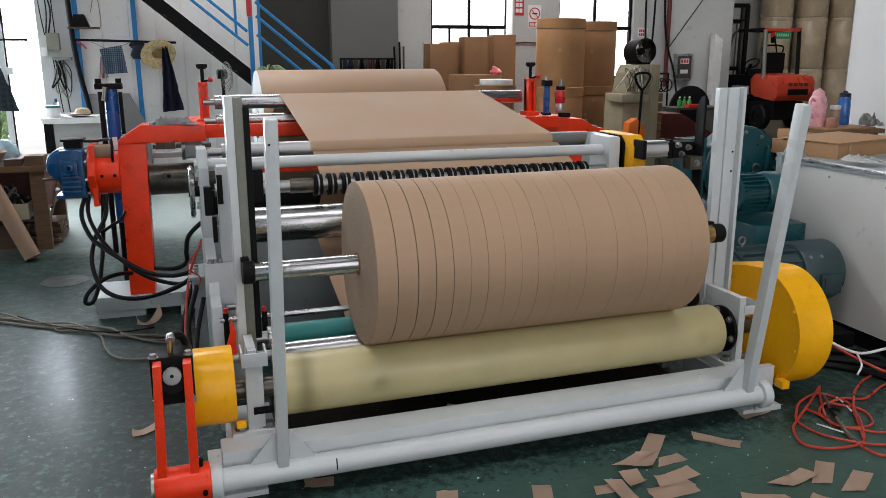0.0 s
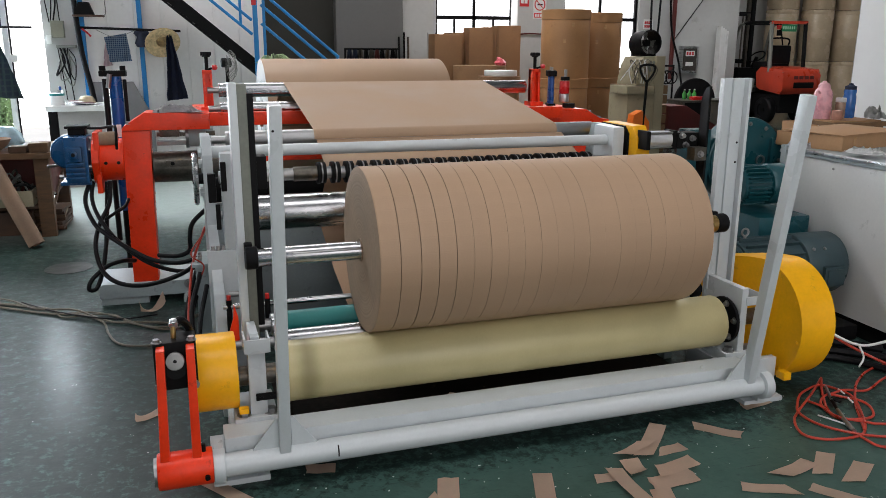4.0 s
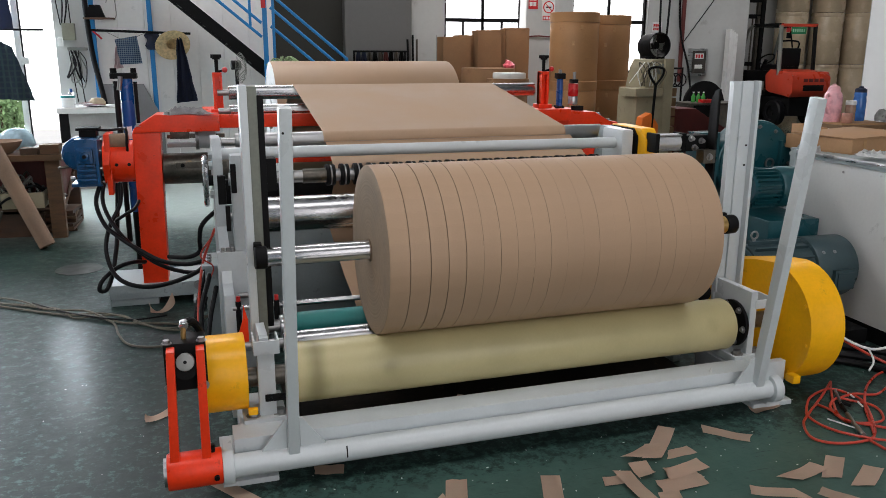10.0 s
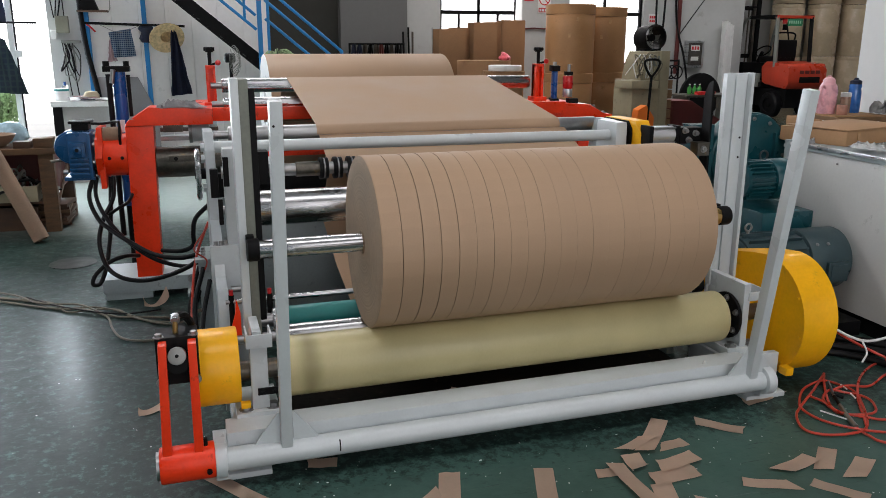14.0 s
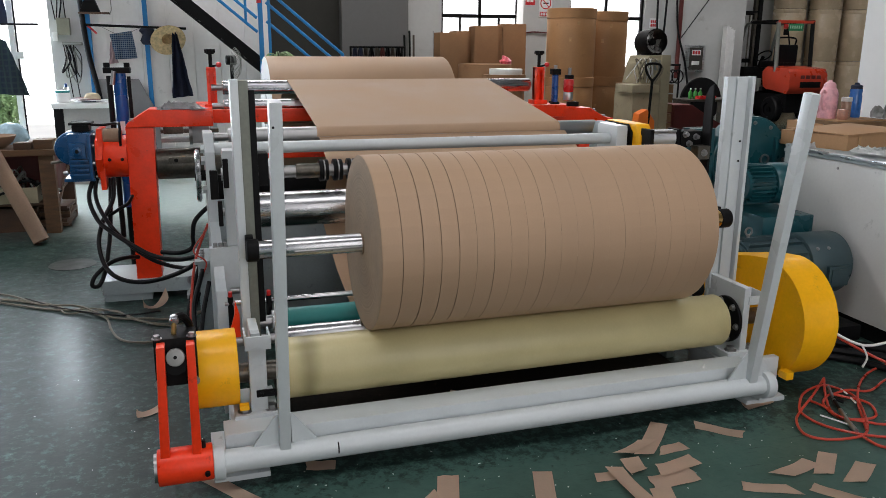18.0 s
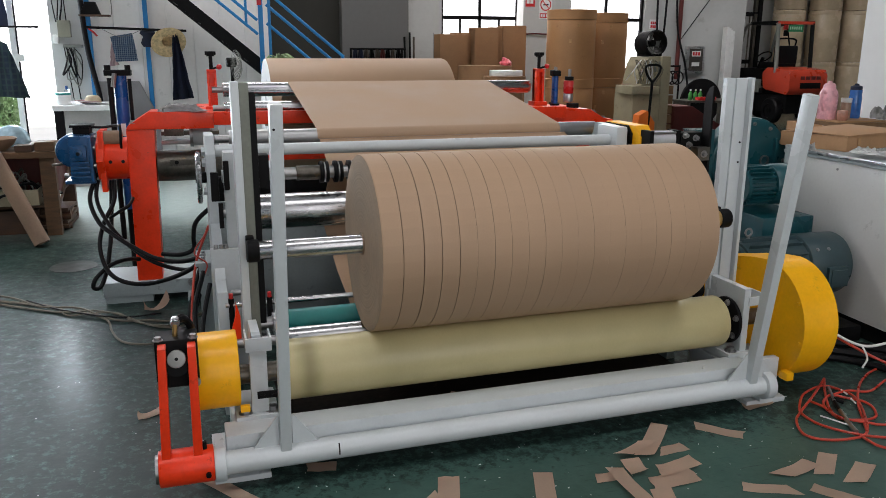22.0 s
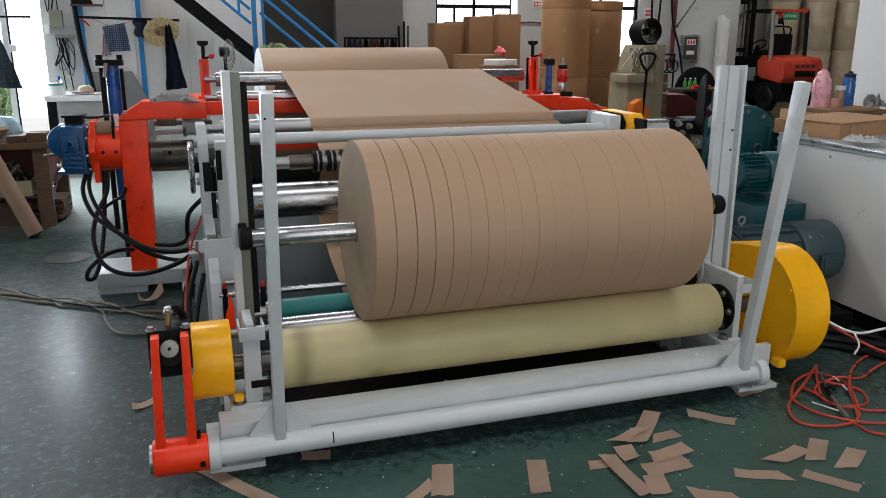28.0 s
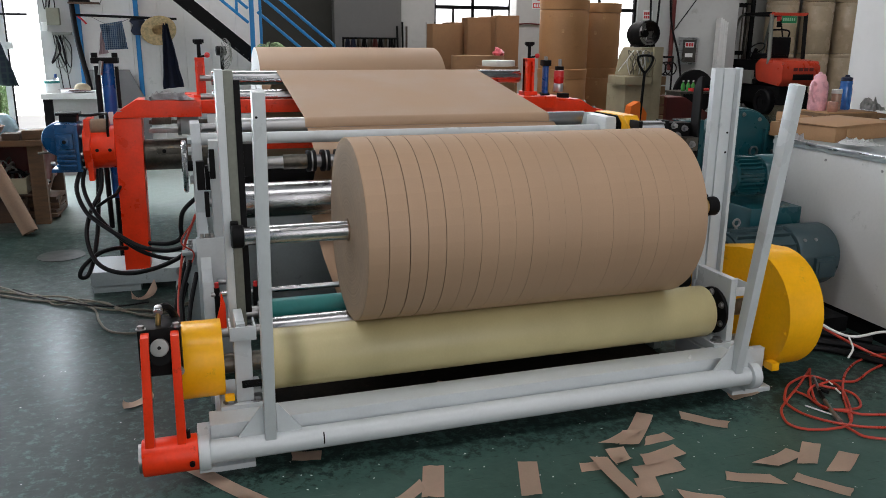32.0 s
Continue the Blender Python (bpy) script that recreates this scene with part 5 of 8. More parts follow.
part("side_rib", box(-0.580, -0.562, FY - 0.150, FY - 0.118, 0.77, 1.03, 0.004), BLUE, gear)
part("lower_foot", box(-0.730, -0.560, FY - 0.10, FY + 0.10, 0.752, 0.772, 0.006), BLUE, gear)
part("drain_plug", rod((-0.712, FY - 0.06, 0.80), (-0.735, FY - 0.06, 0.80), 0.014, 6), STEEL, gear)
part("shaft_stub", rod((-0.705, FY - 0.02, 0.868), (-0.80, FY - 0.05, 0.862), 0.008, 10), DARK_STEEL, gear)
part("terminal_box", box(-0.675, -0.58, FY - 0.02, FY + 0.10, 1.035, 1.075, 0.008), BLACK, gear, "black terminal box")
part("lid", box(-0.69, -0.565, FY - 0.03, FY + 0.11, 1.075, 1.09, 0.004), BLACK, gear)
for k in range(8):
    a = radians(45 * k + 10)
    part("flange_bolt", bolt((-0.546, FY + 0.135 * math.cos(a), 0.885 + 0.135 * math.sin(a)), (-1, 0, 0), 0.010, 0.01), STEEL, gear)
for x in (-0.47, -0.40):
    part("hole", rod((x, FY - 0.126, 0.88), (x, FY - 0.1225, 0.88), 0.010, 14), BLACK, gear)
part("paper_ring", rod((-0.50, FY - 0.05, 1.012), (-0.40, FY - 0.05, 1.012), 0.045, 24), CORE, gear, "brown cardboard core piece")
part("cable", hose([(-0.57, FY, 1.075), (-0.50, FY - 0.02, 1.075), (-0.42, FY - 0.08, 1.09), (-0.40, FY - 0.12, 1.08), (-0.402, FY - 0.13, 1.0), (-0.405, FY - 0.10, 0.96)], 0.008), RUBBER, gear)

# dark unwind shaft beyond the leg
spindle = thing("dark_spindle", (0, FY, 0.83), "oily dark steel spindle with keyways", "shaft")
part("spindle", rod((-0.215, FY, 0.83), (0.21, FY, 0.83), 0.094, 40, bevel=0.006), DARK_STEEL, spindle)
part("keyway", box(-0.14, 0.16, FY - 0.0975, FY - 0.090, 0.842, 0.880, 0.003), DARK_STEEL, spindle)
for x in (-0.10, 0.11):
    part("hole", rod((x, FY - 0.0985, 0.861), (x, FY - 0.096, 0.861), 0.012, 14), BLACK, spindle)
mandrel = thing("rail_slide", (0.0, 2.75, 1.0), "grey linear slide with a clamp", "slide")
part("bed", box(-0.20, 0.20, 2.70, 2.82, 0.93, 0.955, 0.003), STEEL, mandrel)
part("rail", box(-0.20, 0.16, 2.73, 2.79, 0.985, 1.01, 0.003), DARK_STEEL, mandrel)
part("carriage", box(-0.18, -0.06, 2.69, 2.80, 0.985, 1.045, 0.004), DARK_STEEL, mandrel)
part("round_housing", rod((-0.005, 2.60, 1.005), (0.105, 2.60, 1.005), 0.072, 32, bevel=0.005), WHITE, mandrel, "grey-white round housing")
part("clamp_ring", rod((-0.02, 2.60, 1.005), (0.0, 2.60, 1.005), 0.080, 32), STEEL, mandrel)

# upright blue hydraulic cylinder behind the frame
ram = thing("hydraulic_ram", (-0.45, 2.95, 0), "upright blue hydraulic ram with black head", "cylinder")
RX, RYY = -0.448, 2.85
part("barrel", rod((RX + 0.02, RYY, 0.5), (RX + 0.02, RYY, 1.36), 0.040, 28), CYL_BLUE, ram)
part("tube", rod((RX - 0.04, RYY - 0.02, 0.30), (RX - 0.04, RYY - 0.02, 1.345), 0.017, 14), RUBBER, ram)
part("tube", rod((RX + 0.075, RYY, 0.30), (RX + 0.075, RYY, 1.34), 0.012, 12), RUBBER, ram)
part("head", box(RX - 0.07, RX + 0.09, RYY - 0.045, RYY + 0.045, 1.36, 1.395, 0.004), BLACK, ram)
part("head_knob", rod((RX - 0.05, RYY, 1.39), (RX - 0.05, RYY, 1.425), 0.02, 14), BLACK, ram)
part("head_knob", rod((RX + 0.07, RYY, 1.39), (RX + 0.07, RYY, 1.425), 0.018, 14), BLACK, ram)
part("fitting", rod((RX - 0.02, RYY - 0.05, 1.29), (RX - 0.005, RYY - 0.05, 1.375), 0.015, 12), STEEL, ram)
part("label_plate", box(RX + 0.005, RX + 0.035, RYY - 0.0445, RYY - 0.0395, 0.98, 1.06, 0.001), PLASTIC_WHITE, ram, "white label")
part("lower_rod", rod((RX + 0.02, RYY, 0.0), (RX + 0.02, RYY, 0.5), 0.03, 20), BLACK, ram)

# black hoses from the gear motor
HOSES = (
    ([(-0.56, 2.40, 0.80), (-0.60, 2.31, 0.67), (-0.553, 2.20, 0.555), (-0.471, 2.10, 0.497), (-0.36, 1.99, 0.442), (-0.236, 1.88, 0.395), (-0.097, 1.78, 0.391), (0.02, 1.70, 0.43)], 0.013),
    ([(-0.55, 2.40, 0.80), (-0.562, 2.30, 0.672), (-0.503, 2.17, 0.56), (-0.394, 2.05, 0.448), (-0.241, 1.92, 0.36), (-0.072, 1.80, 0.336), (0.03, 1.69, 0.40)], 0.012),
    ([(-0.467, 2.40, 0.76), (-0.473, 2.33, 0.644), (-0.531, 2.25, 0.527), (-0.553, 2.17, 0.411), (-0.518, 2.09, 0.295), (-0.438, 2.0, 0.244), (-0.311, 1.92, 0.236), (-0.167, 1.84, 0.279), (-0.04, 1.75, 0.352), (0.02, 1.69, 0.42)], 0.013),
    ([(-0.482, 2.40, 0.76), (-0.504, 2.34, 0.473), (-0.515, 2.25, 0.354), (-0.531, 2.17, 0.256), (-0.564, 2.12, 0.18), (-0.60, 2.10, 0.185), (-0.58, 2.11, 0.24), (-0.50, 2.15, 0.30), (-0.42, 2.22, 0.31), (-0.36, 2.33, 0.28)], 0.013),
    ([(0.12, 1.92, 0.69), (0.004, 1.90, 0.59), (-0.02, 1.90, 0.50), (-0.025, 1.90, 0.43), (-0.09, 1.90, 0.40), (-0.20, 2.0, 0.385)], 0.013),
    ([(-0.50, 2.30, 0.55), (-0.43, 2.26, 0.60), (-0.38, 2.30, 0.63), (-0.35, 2.50, 0.70)], 0.010),
    ([(0.02, 1.69, 0.40), (-0.02, 1.60, 0.30), (-0.055, 1.5, 0.18), (-0.06, 1.42, 0.04), (-0.05, 1.40, 0.012)], 0.011),
    ([(0.04, 1.69, 0.38), (0.01, 1.58, 0.28), (-0.03, 1.46, 0.17), (-0.03, 1.38, 0.04), (-0.02, 1.36, 0.012)], 0.011),
)
for pts, r in HOSES:
    tagged(part("hydraulic_hose", hose(pts, r, 8, 10), RUBBER), "thick black hydraulic hose hanging in a loop", "hose", "hydraulic hoses")
for pts, r, mat, text in (
    ([(0.07, 1.62, 0.62), (0.0, 1.60, 0.45), (-0.03, 1.45, 0.30), (-0.04, 1.30, 0.15), (-0.03, 1.25, 0.02), (0.0, 1.3, 0.008)], 0.007, RED_HOSE, "thin red air hose along the frame"),
    ([(0.06, 1.55, 0.60), (-0.01, 1.52, 0.50), (0.05, 1.50, 0.44), (0.02, 1.48, 0.36)], 0.004, RED_HOSE, "thin red air hose along the frame"),
    ([(0.03, 1.50, 0.40), (-0.02, 1.35, 0.25), (-0.01, 1.20, 0.10), (0.02, 1.15, 0.02)], 0.013, RUBBER, "black cable down to the floor"),
    ([(0.06, 1.40, 0.36), (0.02, 1.25, 0.22), (0.01, 1.10, 0.10), (0.05, 1.0, 0.02)], 0.012, RUBBER, "black cable down to the floor")):
    tagged(part("air_hose", hose(pts, r), mat), text, "hose")

# cable bundle across the floor
CABLES = (
    [(-3.2, 3.35, 0.01), (-1.9, 3.0, 0.012), (-1.28, 2.60, 0.012), (-0.896, 2.378, 0.01), (-0.768, 2.16, 0.01), (-0.647, 2.17, 0.01), (-0.487, 2.128, 0.01), (-0.377, 1.944, 0.01), (-0.187, 1.825, 0.01), (-0.067, 1.944, 0.01), (0.054, 2.073, 0.01)],
    [(-3.2, 3.30, 0.01), (-1.9, 2.92, 0.01), (-1.25, 2.52, 0.01), (-0.877, 2.263, 0.01), (-0.676, 2.157, 0.018), (-0.536, 2.016, 0.01), (-0.484, 1.807, 0.01), (-0.424, 1.637, 0.01), (-0.332, 1.561, 0.01), (-0.174, 1.536, 0.01), (-0.03, 1.50, 0.02)],
    [(-3.2, 3.26, 0.01), (-1.9, 2.96, 0.02), (-1.22, 2.55, 0.012), (-0.89, 2.343, 0.016), (-0.764, 2.233, 0.01), (-0.619, 2.195, 0.016), (-0.465, 2.07, 0.016), (-0.279, 1.849, 0.01), (-0.125, 1.789, 0.01), (-0.036, 1.967, 0.016), (0.054, 2.018, 0.01)],
    [(-3.2, 3.38, 0.02), (-1.9, 3.02, 0.02), (-1.2, 2.62, 0.02), (-0.95, 2.35, 0.02), (-0.72, 2.26, 0.02), (-0.58, 2.10, 0.012), (-0.46, 1.98, 0.012), (-0.3, 1.94, 0.012), (-0.1, 1.88, 0.012), (0.05, 1.86, 0.08)],
    [(-1.05, 2.50, 0.02), (-0.85, 2.28, 0.02), (-0.65, 2.12, 0.02), (-0.52, 2.04, 0.02), (-0.40, 2.02, 0.015), (-0.24, 2.06, 0.012)],
)
for k, pts in enumerate(CABLES):
    tagged(part("floor_cable", hose(pts, 0.0052 + 0.0012 * (k % 2), 6, 7), (TAN_CABLE, RUBBER)[k == 4]), "dusty power cable lying across the floor", "cable", "floor cables")
tagged(part("floor_stain", rod((-0.905, 3.335, 0.0005), (-0.905, 3.335, 0.003), 0.16, 32), paint("oil_stain", (0.022, 0.026, 0.025), 0.5, vary=0.4, scale=8, grain=40, bump=0.0)), "dark round oil stain on the floor", "stain", kind="structure")

# rag on the red beam
def crumple(name, cx, cy, cz, w, d, h, seed, mat, label, category, n=44):
    """A crumpled cloth lying on a surface."""
    bm = bmesh.new()
    grid = []
    for i in range(n):
        row = []
        for j in range(n // 2):
            u, v = i / (n - 1) - 0.5, j / (n // 2 - 1) - 0.5
            p = noise.noise_vector(Vector((u * 3 + seed, v * 3, seed)))
            q = abs(noise.noise(Vector((u * 3.2 + 2.0 * v + seed, v * 3.5, seed + 3)))) + 0.55 * abs(noise.noise(Vector((u * 9 - 3 * v, v * 8 + seed, 1.0)))) + 0.30 * abs(noise.noise(Vector((u * 19 + 6 * v, v * 15, seed + 7))))
            rim = max(0.0, 1 - (2 * u) ** 4) * max(0.0, 1 - (2 * v) ** 6)
            z = cz + 0.004 + h * (0.10 + 1.5 * q) * (0.12 + 0.88 * rim)
            row.append(bm.verts.new((cx + (u + 0.22 * p.x) * w, cy + (v + 0.25 * p.y) * d, z)))
        grid.append(row)
    for a, b in zip(grid, grid[1:]):
        for j in range(len(a) - 1):
            bm.faces.new((a[j], a[j + 1], b[j + 1], b[j]))
    bmesh.ops.solidify(bm, geom=bm.faces[:], thickness=0.004)
    return tagged(part(name, bm, mat), label, category)


crumple("rag", -0.045, 2.43, 1.158, 0.285, 0.19, 0.030, 2.6, CLOTH_GREY, "crumpled grey rag lying on the red beam", "rag", 72)

# small grey table fan behind the frame
fan = thing("desk_fan", (0.36, 5.0, 0), "grey wire-caged standing fan", "fan")
bm = bmesh.new()
for k in range(9):
    lathe([(0.135 - 0.015 * k + 0.002, 0.0), (0.135 - 0.015 * k + 0.002, 0.003), (0.135 - 0.015 * k - 0.002, 0.003), (0.135 - 0.015 * k - 0.002, 0.0)], Matrix.Translation((0.355, 5.0, 1.375)) @ Matrix.Rotation(radians(-20), 4, "Z") @ along_x(0.006 * k, 0, 0), 28, bm, closed=True)
for k in range(12):
    hose([Matrix.Translation((0.355, 5.0, 1.375)) @ Matrix.Rotation(radians(-20), 4, "Z") @ along_x(0, 0, 0) @ Matrix.Rotation(radians(30 * k), 4, "Z") @ Vector(p) for p in ((0.02, 0, 0.05), (0.1, 0, 0.03), (0.137, 0, 0.0))], 0.0022, 3, 5, bm)
part("cage", bm, PLASTIC_GREY, fan)
part("motor", rod((0.36, 5.0, 1.40), (0.27, 4.99, 1.40), 0.042, 20, bevel=0.01), BLACK, fan)
part("pole", rod((0.32, 4.98, 0.03), (0.32, 4.98, 1.36), 0.016, 14), BLACK, fan)
part("base", rod((0.32, 4.98, 0.0), (0.32, 4.98, 0.03), 0.19, 28, bevel=0.005), BLACK, fan)

# ---- workbench and clutter by the doorway ----
bench = thing("workbench", (-1.5, 4.3, 0), "worn brown wooden workbench with an open shelf", "workbench")
part("top", box(-2.6, -1.13, 4.42, 5.28, 0.672, 0.702, 0.005), WOOD, bench)
part("top_edge", box(-2.6, -1.125, 4.385, 4.419, 0.655, 0.704, 0.004), TIMBER, bench, "paler timber front edge")
for x, y in ((-1.265, 4.43), (-1.25, 5.16), (-2.55, 4.43), (-2.55, 5.16)):
    part("leg", box(x, x + 0.115, y, y + 0.075, 0, 0.671, 0.006), TIMBER if y < 5 else WOOD, bench)
part("shelf_board", box(-2.55, -1.27, 4.46, 4.80, 0.235, 0.258, 0.004), WOOD, bench)
part("shelf_board", box(-2.55, -1.27, 4.805, 5.15, 0.235, 0.258, 0.004), WOOD, bench)
part("side_board", box(-1.20, -1.182, 4.51, 5.155, 0.30, 0.61, 0.003), MAROON, bench, "maroon painted side board")
# board added at the back to keep the space under the bench dark
part("back_board", box(-2.55, -1.27, 5.165, 5.185, 0.0, 0.66, 0.003), MAROON, bench, "added maroon board that hides the bright floor under the bench")
part("side_brace", prism([(4.51, 0.22), (4.56, 0.22), (5.15, 0.42), (5.15, 0.47)], 0.02, along_x(-1.18, 0, 0), 0.003), WOOD, bench)
crate = thing("scrap_crate", (-1.9, 4.7, 0), "dark wooden crate under the workbench", "crate")
part("front", box(-2.42, -1.34, 4.54, 4.56, 0.0, 0.20, 0.004), WOOD, crate)
part("back", box(-2.42, -1.34, 5.0, 5.02, 0.0, 0.20, 0.004), WOOD, crate)
part("side", box(-1.36, -1.34, 4.562, 4.998, 0.0, 0.20, 0.004), WOOD, crate)
part("side", box(-2.42, -2.40, 4.562, 4.998, 0.0, 0.20, 0.004), WOOD, crate)
for x, y, w, d, h in ((-1.43, 4.40, 0.13, 0.12, 0.055), (-1.285, 4.42, 0.145, 0.16, 0.075)):
    blk = thing("wood_block", (x, y, 0.703), "short piece of brown timber on the bench", "wood block", "timber pieces")
    part("block", box(x, x + w, y, y + d, 0.705, 0.705 + h, 0.006), TIMBER if x > -1.3 else WOOD, blk)
rnd = random.Random(15)
for k in range(7):
    y0 = 4.56 + rnd.uniform(0, 0.10)
    z = 0.03 + 0.028 * k
    tagged(part("offcut_board", box(-1.15 - rnd.uniform(0.20, 0.3), -1.10 - rnd.uniform(0, 0.04), y0, y0 + rnd.uniform(0.3, 0.45), z - 0.026, z, 0.003, turn=pose(0, 0, 0, 0, 0, rnd.uniform(-8, 8))), rnd.choice((WOOD, TIMBER))), "rough wooden offcut stacked under the bench", "offcut", "offcuts")
rnd = random.Random(11)
for k in range(26):
    x, y = rnd.uniform(-1.75, -1.32), rnd.uniform(4.5, 4.8)
    z = 0.27 + rnd.uniform(0, 0.04)
    a = rnd.uniform(0, 6.3)
    pts = [(x, y, z), (x + 0.10 * math.cos(a), y + 0.08 * math.sin(a), z + 0.16 * rnd.random()), (x + 0.16 * math.cos(a + 1), y + 0.12 * math.sin(a + 1), z + 0.22 * rnd.random()), (x + 0.2 * math.cos(a + 1.7), y + 0.12 * math.sin(a + 1.7), z + 0.02)]
    tagged(part("scrap_cable", hose(pts, rnd.uniform(0.006, 0.014), 5, 6), rnd.choice((RUBBER, RUBBER, TAN_CABLE, DARK_STEEL, PLASTIC_GREY))), "piece of tangled scrap cable on the shelf", "scrap", "scrap on the shelf")
box_tray = thing("pale_tray", (-1.55, 4.44, 0.258), "open pale plastic tray on the bench shelf", "tray")
bm = box(-1.62, -1.30, 4.44, 4.45, 0.259, 0.39, 0.003)
box(-1.62, -1.61, 4.451, 4.70, 0.259, 0.39, 0.003, bm)
box(-1.31, -1.30, 4.451, 4.70, 0.259, 0.39, 0.003, bm)
box(-1.609, -1.311, 4.451, 4.70, 0.259, 0.266, 0.0, bm)
part("tray", bm, BEIGE, box_tray)
core = tagged(part("leaning_core", rod((-1.235, 4.05, 0.025), (-1.80, 4.38, 1.26), 0.062, 36, inner=0.050), CORE), "long brown cardboard core leaning on the bench", "cardboard core")
bowl = thing("bark_bowl", (-1.6, 4.6, 0.703), "brown scoop-shaped cardboard on the bench", "scoop")
part("scoop", lathe([(0.07, 0.0), (0.13, 0.05), (0.16, 0.10), (0.152, 0.10), (0.12, 0.055), (0.06, 0.008)], Matrix.Translation((-1.60, 4.60, 0.703)), 24), CORE, bowl)
bag = thing("blue_bag", (-1.55, 4.95, 0.703), "clear blue plastic bag on the bench", "bag")
bm = lathe([(0.11, 0.0), (0.14, 0.05), (0.12, 0.11), (0.08, 0.15), (0.03, 0.16)], Matrix.Translation((-1.55, 4.95, 0.704)), 20)
for v in bm.verts:
    v.co += 0.03 * noise.noise_vector(v.co * 9)
part("film", bm, paint("pale_blue_film", (0.35, 0.52, 0.60), 0.2, vary=0.2, scale=14, grain=50, bump=0.1), bag)
machine_part = thing("machined_bracket", (-1.2, 4.1, 0), "rusty angled bar under the leaning core", "metal bar")
part("bar", rod((-1.62, 3.95, 0.01), (-1.50, 3.93, 0.34), 0.012, 8), DARK_STEEL, machine_part)

# ---- doorway: leaf edge, hanging clothes, table, switches ----
leaf = thing("door_leaf", (-2.0, 7.6, 0), "white steel sliding door leaf edge standing open", "door")
part("edge", box(-2.03, -1.97, 7.58, 7.64, 0.0, 3.2, 0.004), PLASTIC_WHITE, leaf)
part("seal", box(-1.968, -1.955, 7.60, 7.63, 0.0, 3.2), BLACK, leaf)
part("latch", box(-1.98, -1.90, 7.55, 7.60, 1.36, 1.44, 0.006), PLASTIC_WHITE, leaf)


def draped(name, outline_top, outline_bottom, y, depth, seed, mat, label, category, n=16, m=12):
    """A hanging garment: a folded sheet between a top and a bottom line, with thickness."""
    bm = bmesh.new()
    grid = []
    for i in range(n):
        u = i / (n - 1)
        row = []
        for j in range(m):
            v = j / (m - 1)
            a = Vector(outline_top[0]).lerp(Vector(outline_top[1]), u)
            b = Vector(outline_bottom[0]).lerp(Vector(outline_bottom[1]), u)
            p = a.lerp(b, v)
            fold = depth * (0.4 + v) * math.sin(u * 13 + seed + 1.5 * v) + 0.5 * depth * noise.noise(Vector((u * 5, v * 5, seed)))
            row.append(bm.verts.new((p.x + 0.012 * noise.noise(Vector((v * 6, seed, u))), y + fold, p.y)))
        grid.append(row)
    for a, b in zip(grid, grid[1:]):
        for j in range(m - 1):
            bm.faces.new((a[j], a[j + 1], b[j + 1], b[j]))
    bmesh.ops.solidify(bm, geom=bm.faces[:], thickness=0.006)
    return tagged(part(name, bm, mat), label, category)


def plaid(name, base, stripe, stripe2, size):
    mat = paint(name, base, 0.9, vary=0.15, scale=14, grain=160, bump=0.3)
    nt = mat.node_tree
    n, link = nt.nodes, nt.links.new
    b = n["Principled BSDF"]
    last = b.inputs["Base Color"].links[0].from_socket
    co = n.new("ShaderNodeTexCoord")
    for axis, color in (("X", stripe), ("Z", stripe2)):
        w = n.new("ShaderNodeTexWave")
        w.bands_direction = axis
        w.inputs["Scale"].default_value = size
        link(co.outputs["Object"], w.inputs["Vector"])
        r = n.new("ShaderNodeMapRange")
        r.inputs["From Min"].default_value, r.inputs["From Max"].default_value, r.inputs["To Max"].default_value = 0.72, 0.8, 0.6
        link(w.outputs[0], r.inputs[0])
        mx = n.new("ShaderNodeMix")
        mx.data_type = "RGBA"
        link(r.outputs[0], mx.inputs[0])
        link(last, mx.inputs[6])
        mx.inputs[7].default_value = (*color, 1)
        last = mx.outputs[2]
    link(last, b.inputs["Base Color"])
    return mat


SHIRT = plaid("plaid_cotton", (0.018, 0.026, 0.04), (0.035, 0.06, 0.055), (0.03, 0.05, 0.05), 5.0)
TOWEL = plaid("checked_towel", (0.02, 0.06, 0.14), (0.30, 0.38, 0.42), (0.30, 0.36, 0.42), 14.0)
draped("hanging_shirt", ((-2.35, 1.72), (-2.05, 1.55)), ((-2.30, 0.98), (-1.87, 0.95)), 7.50, 0.03, 1.0, SHIRT, "dark plaid shirt hanging in the doorway", "shirt")
draped("hanging_shirt", ((-2.75, 1.75), (-2.25, 1.65)), ((-2.75, 1.02), (-2.22, 1.10)), 7.47, 0.03, 4.0, plaid("red_plaid_cotton", (0.05, 0.015, 0.02), (0.12, 0.05, 0.05), (0.02, 0.02, 0.03), 6.0), "dark red plaid shirt hanging in the doorway", "shirt")
draped("hanging_curtain", ((-2.95, 3.1), (-2.08, 3.1)), ((-2.95, 1.72), (-2.00, 1.74)), 7.44, 0.02, 7.0, CLOTH_NAVY, "dark navy cloth hanging in the doorway", "curtain")
tagged(part("clothes_pole", rod((-3.2, 7.47, 1.74), (-1.7, 7.47, 1.74), 0.012, 10), BLACK), "thin dark pole across the doorway", "pole")

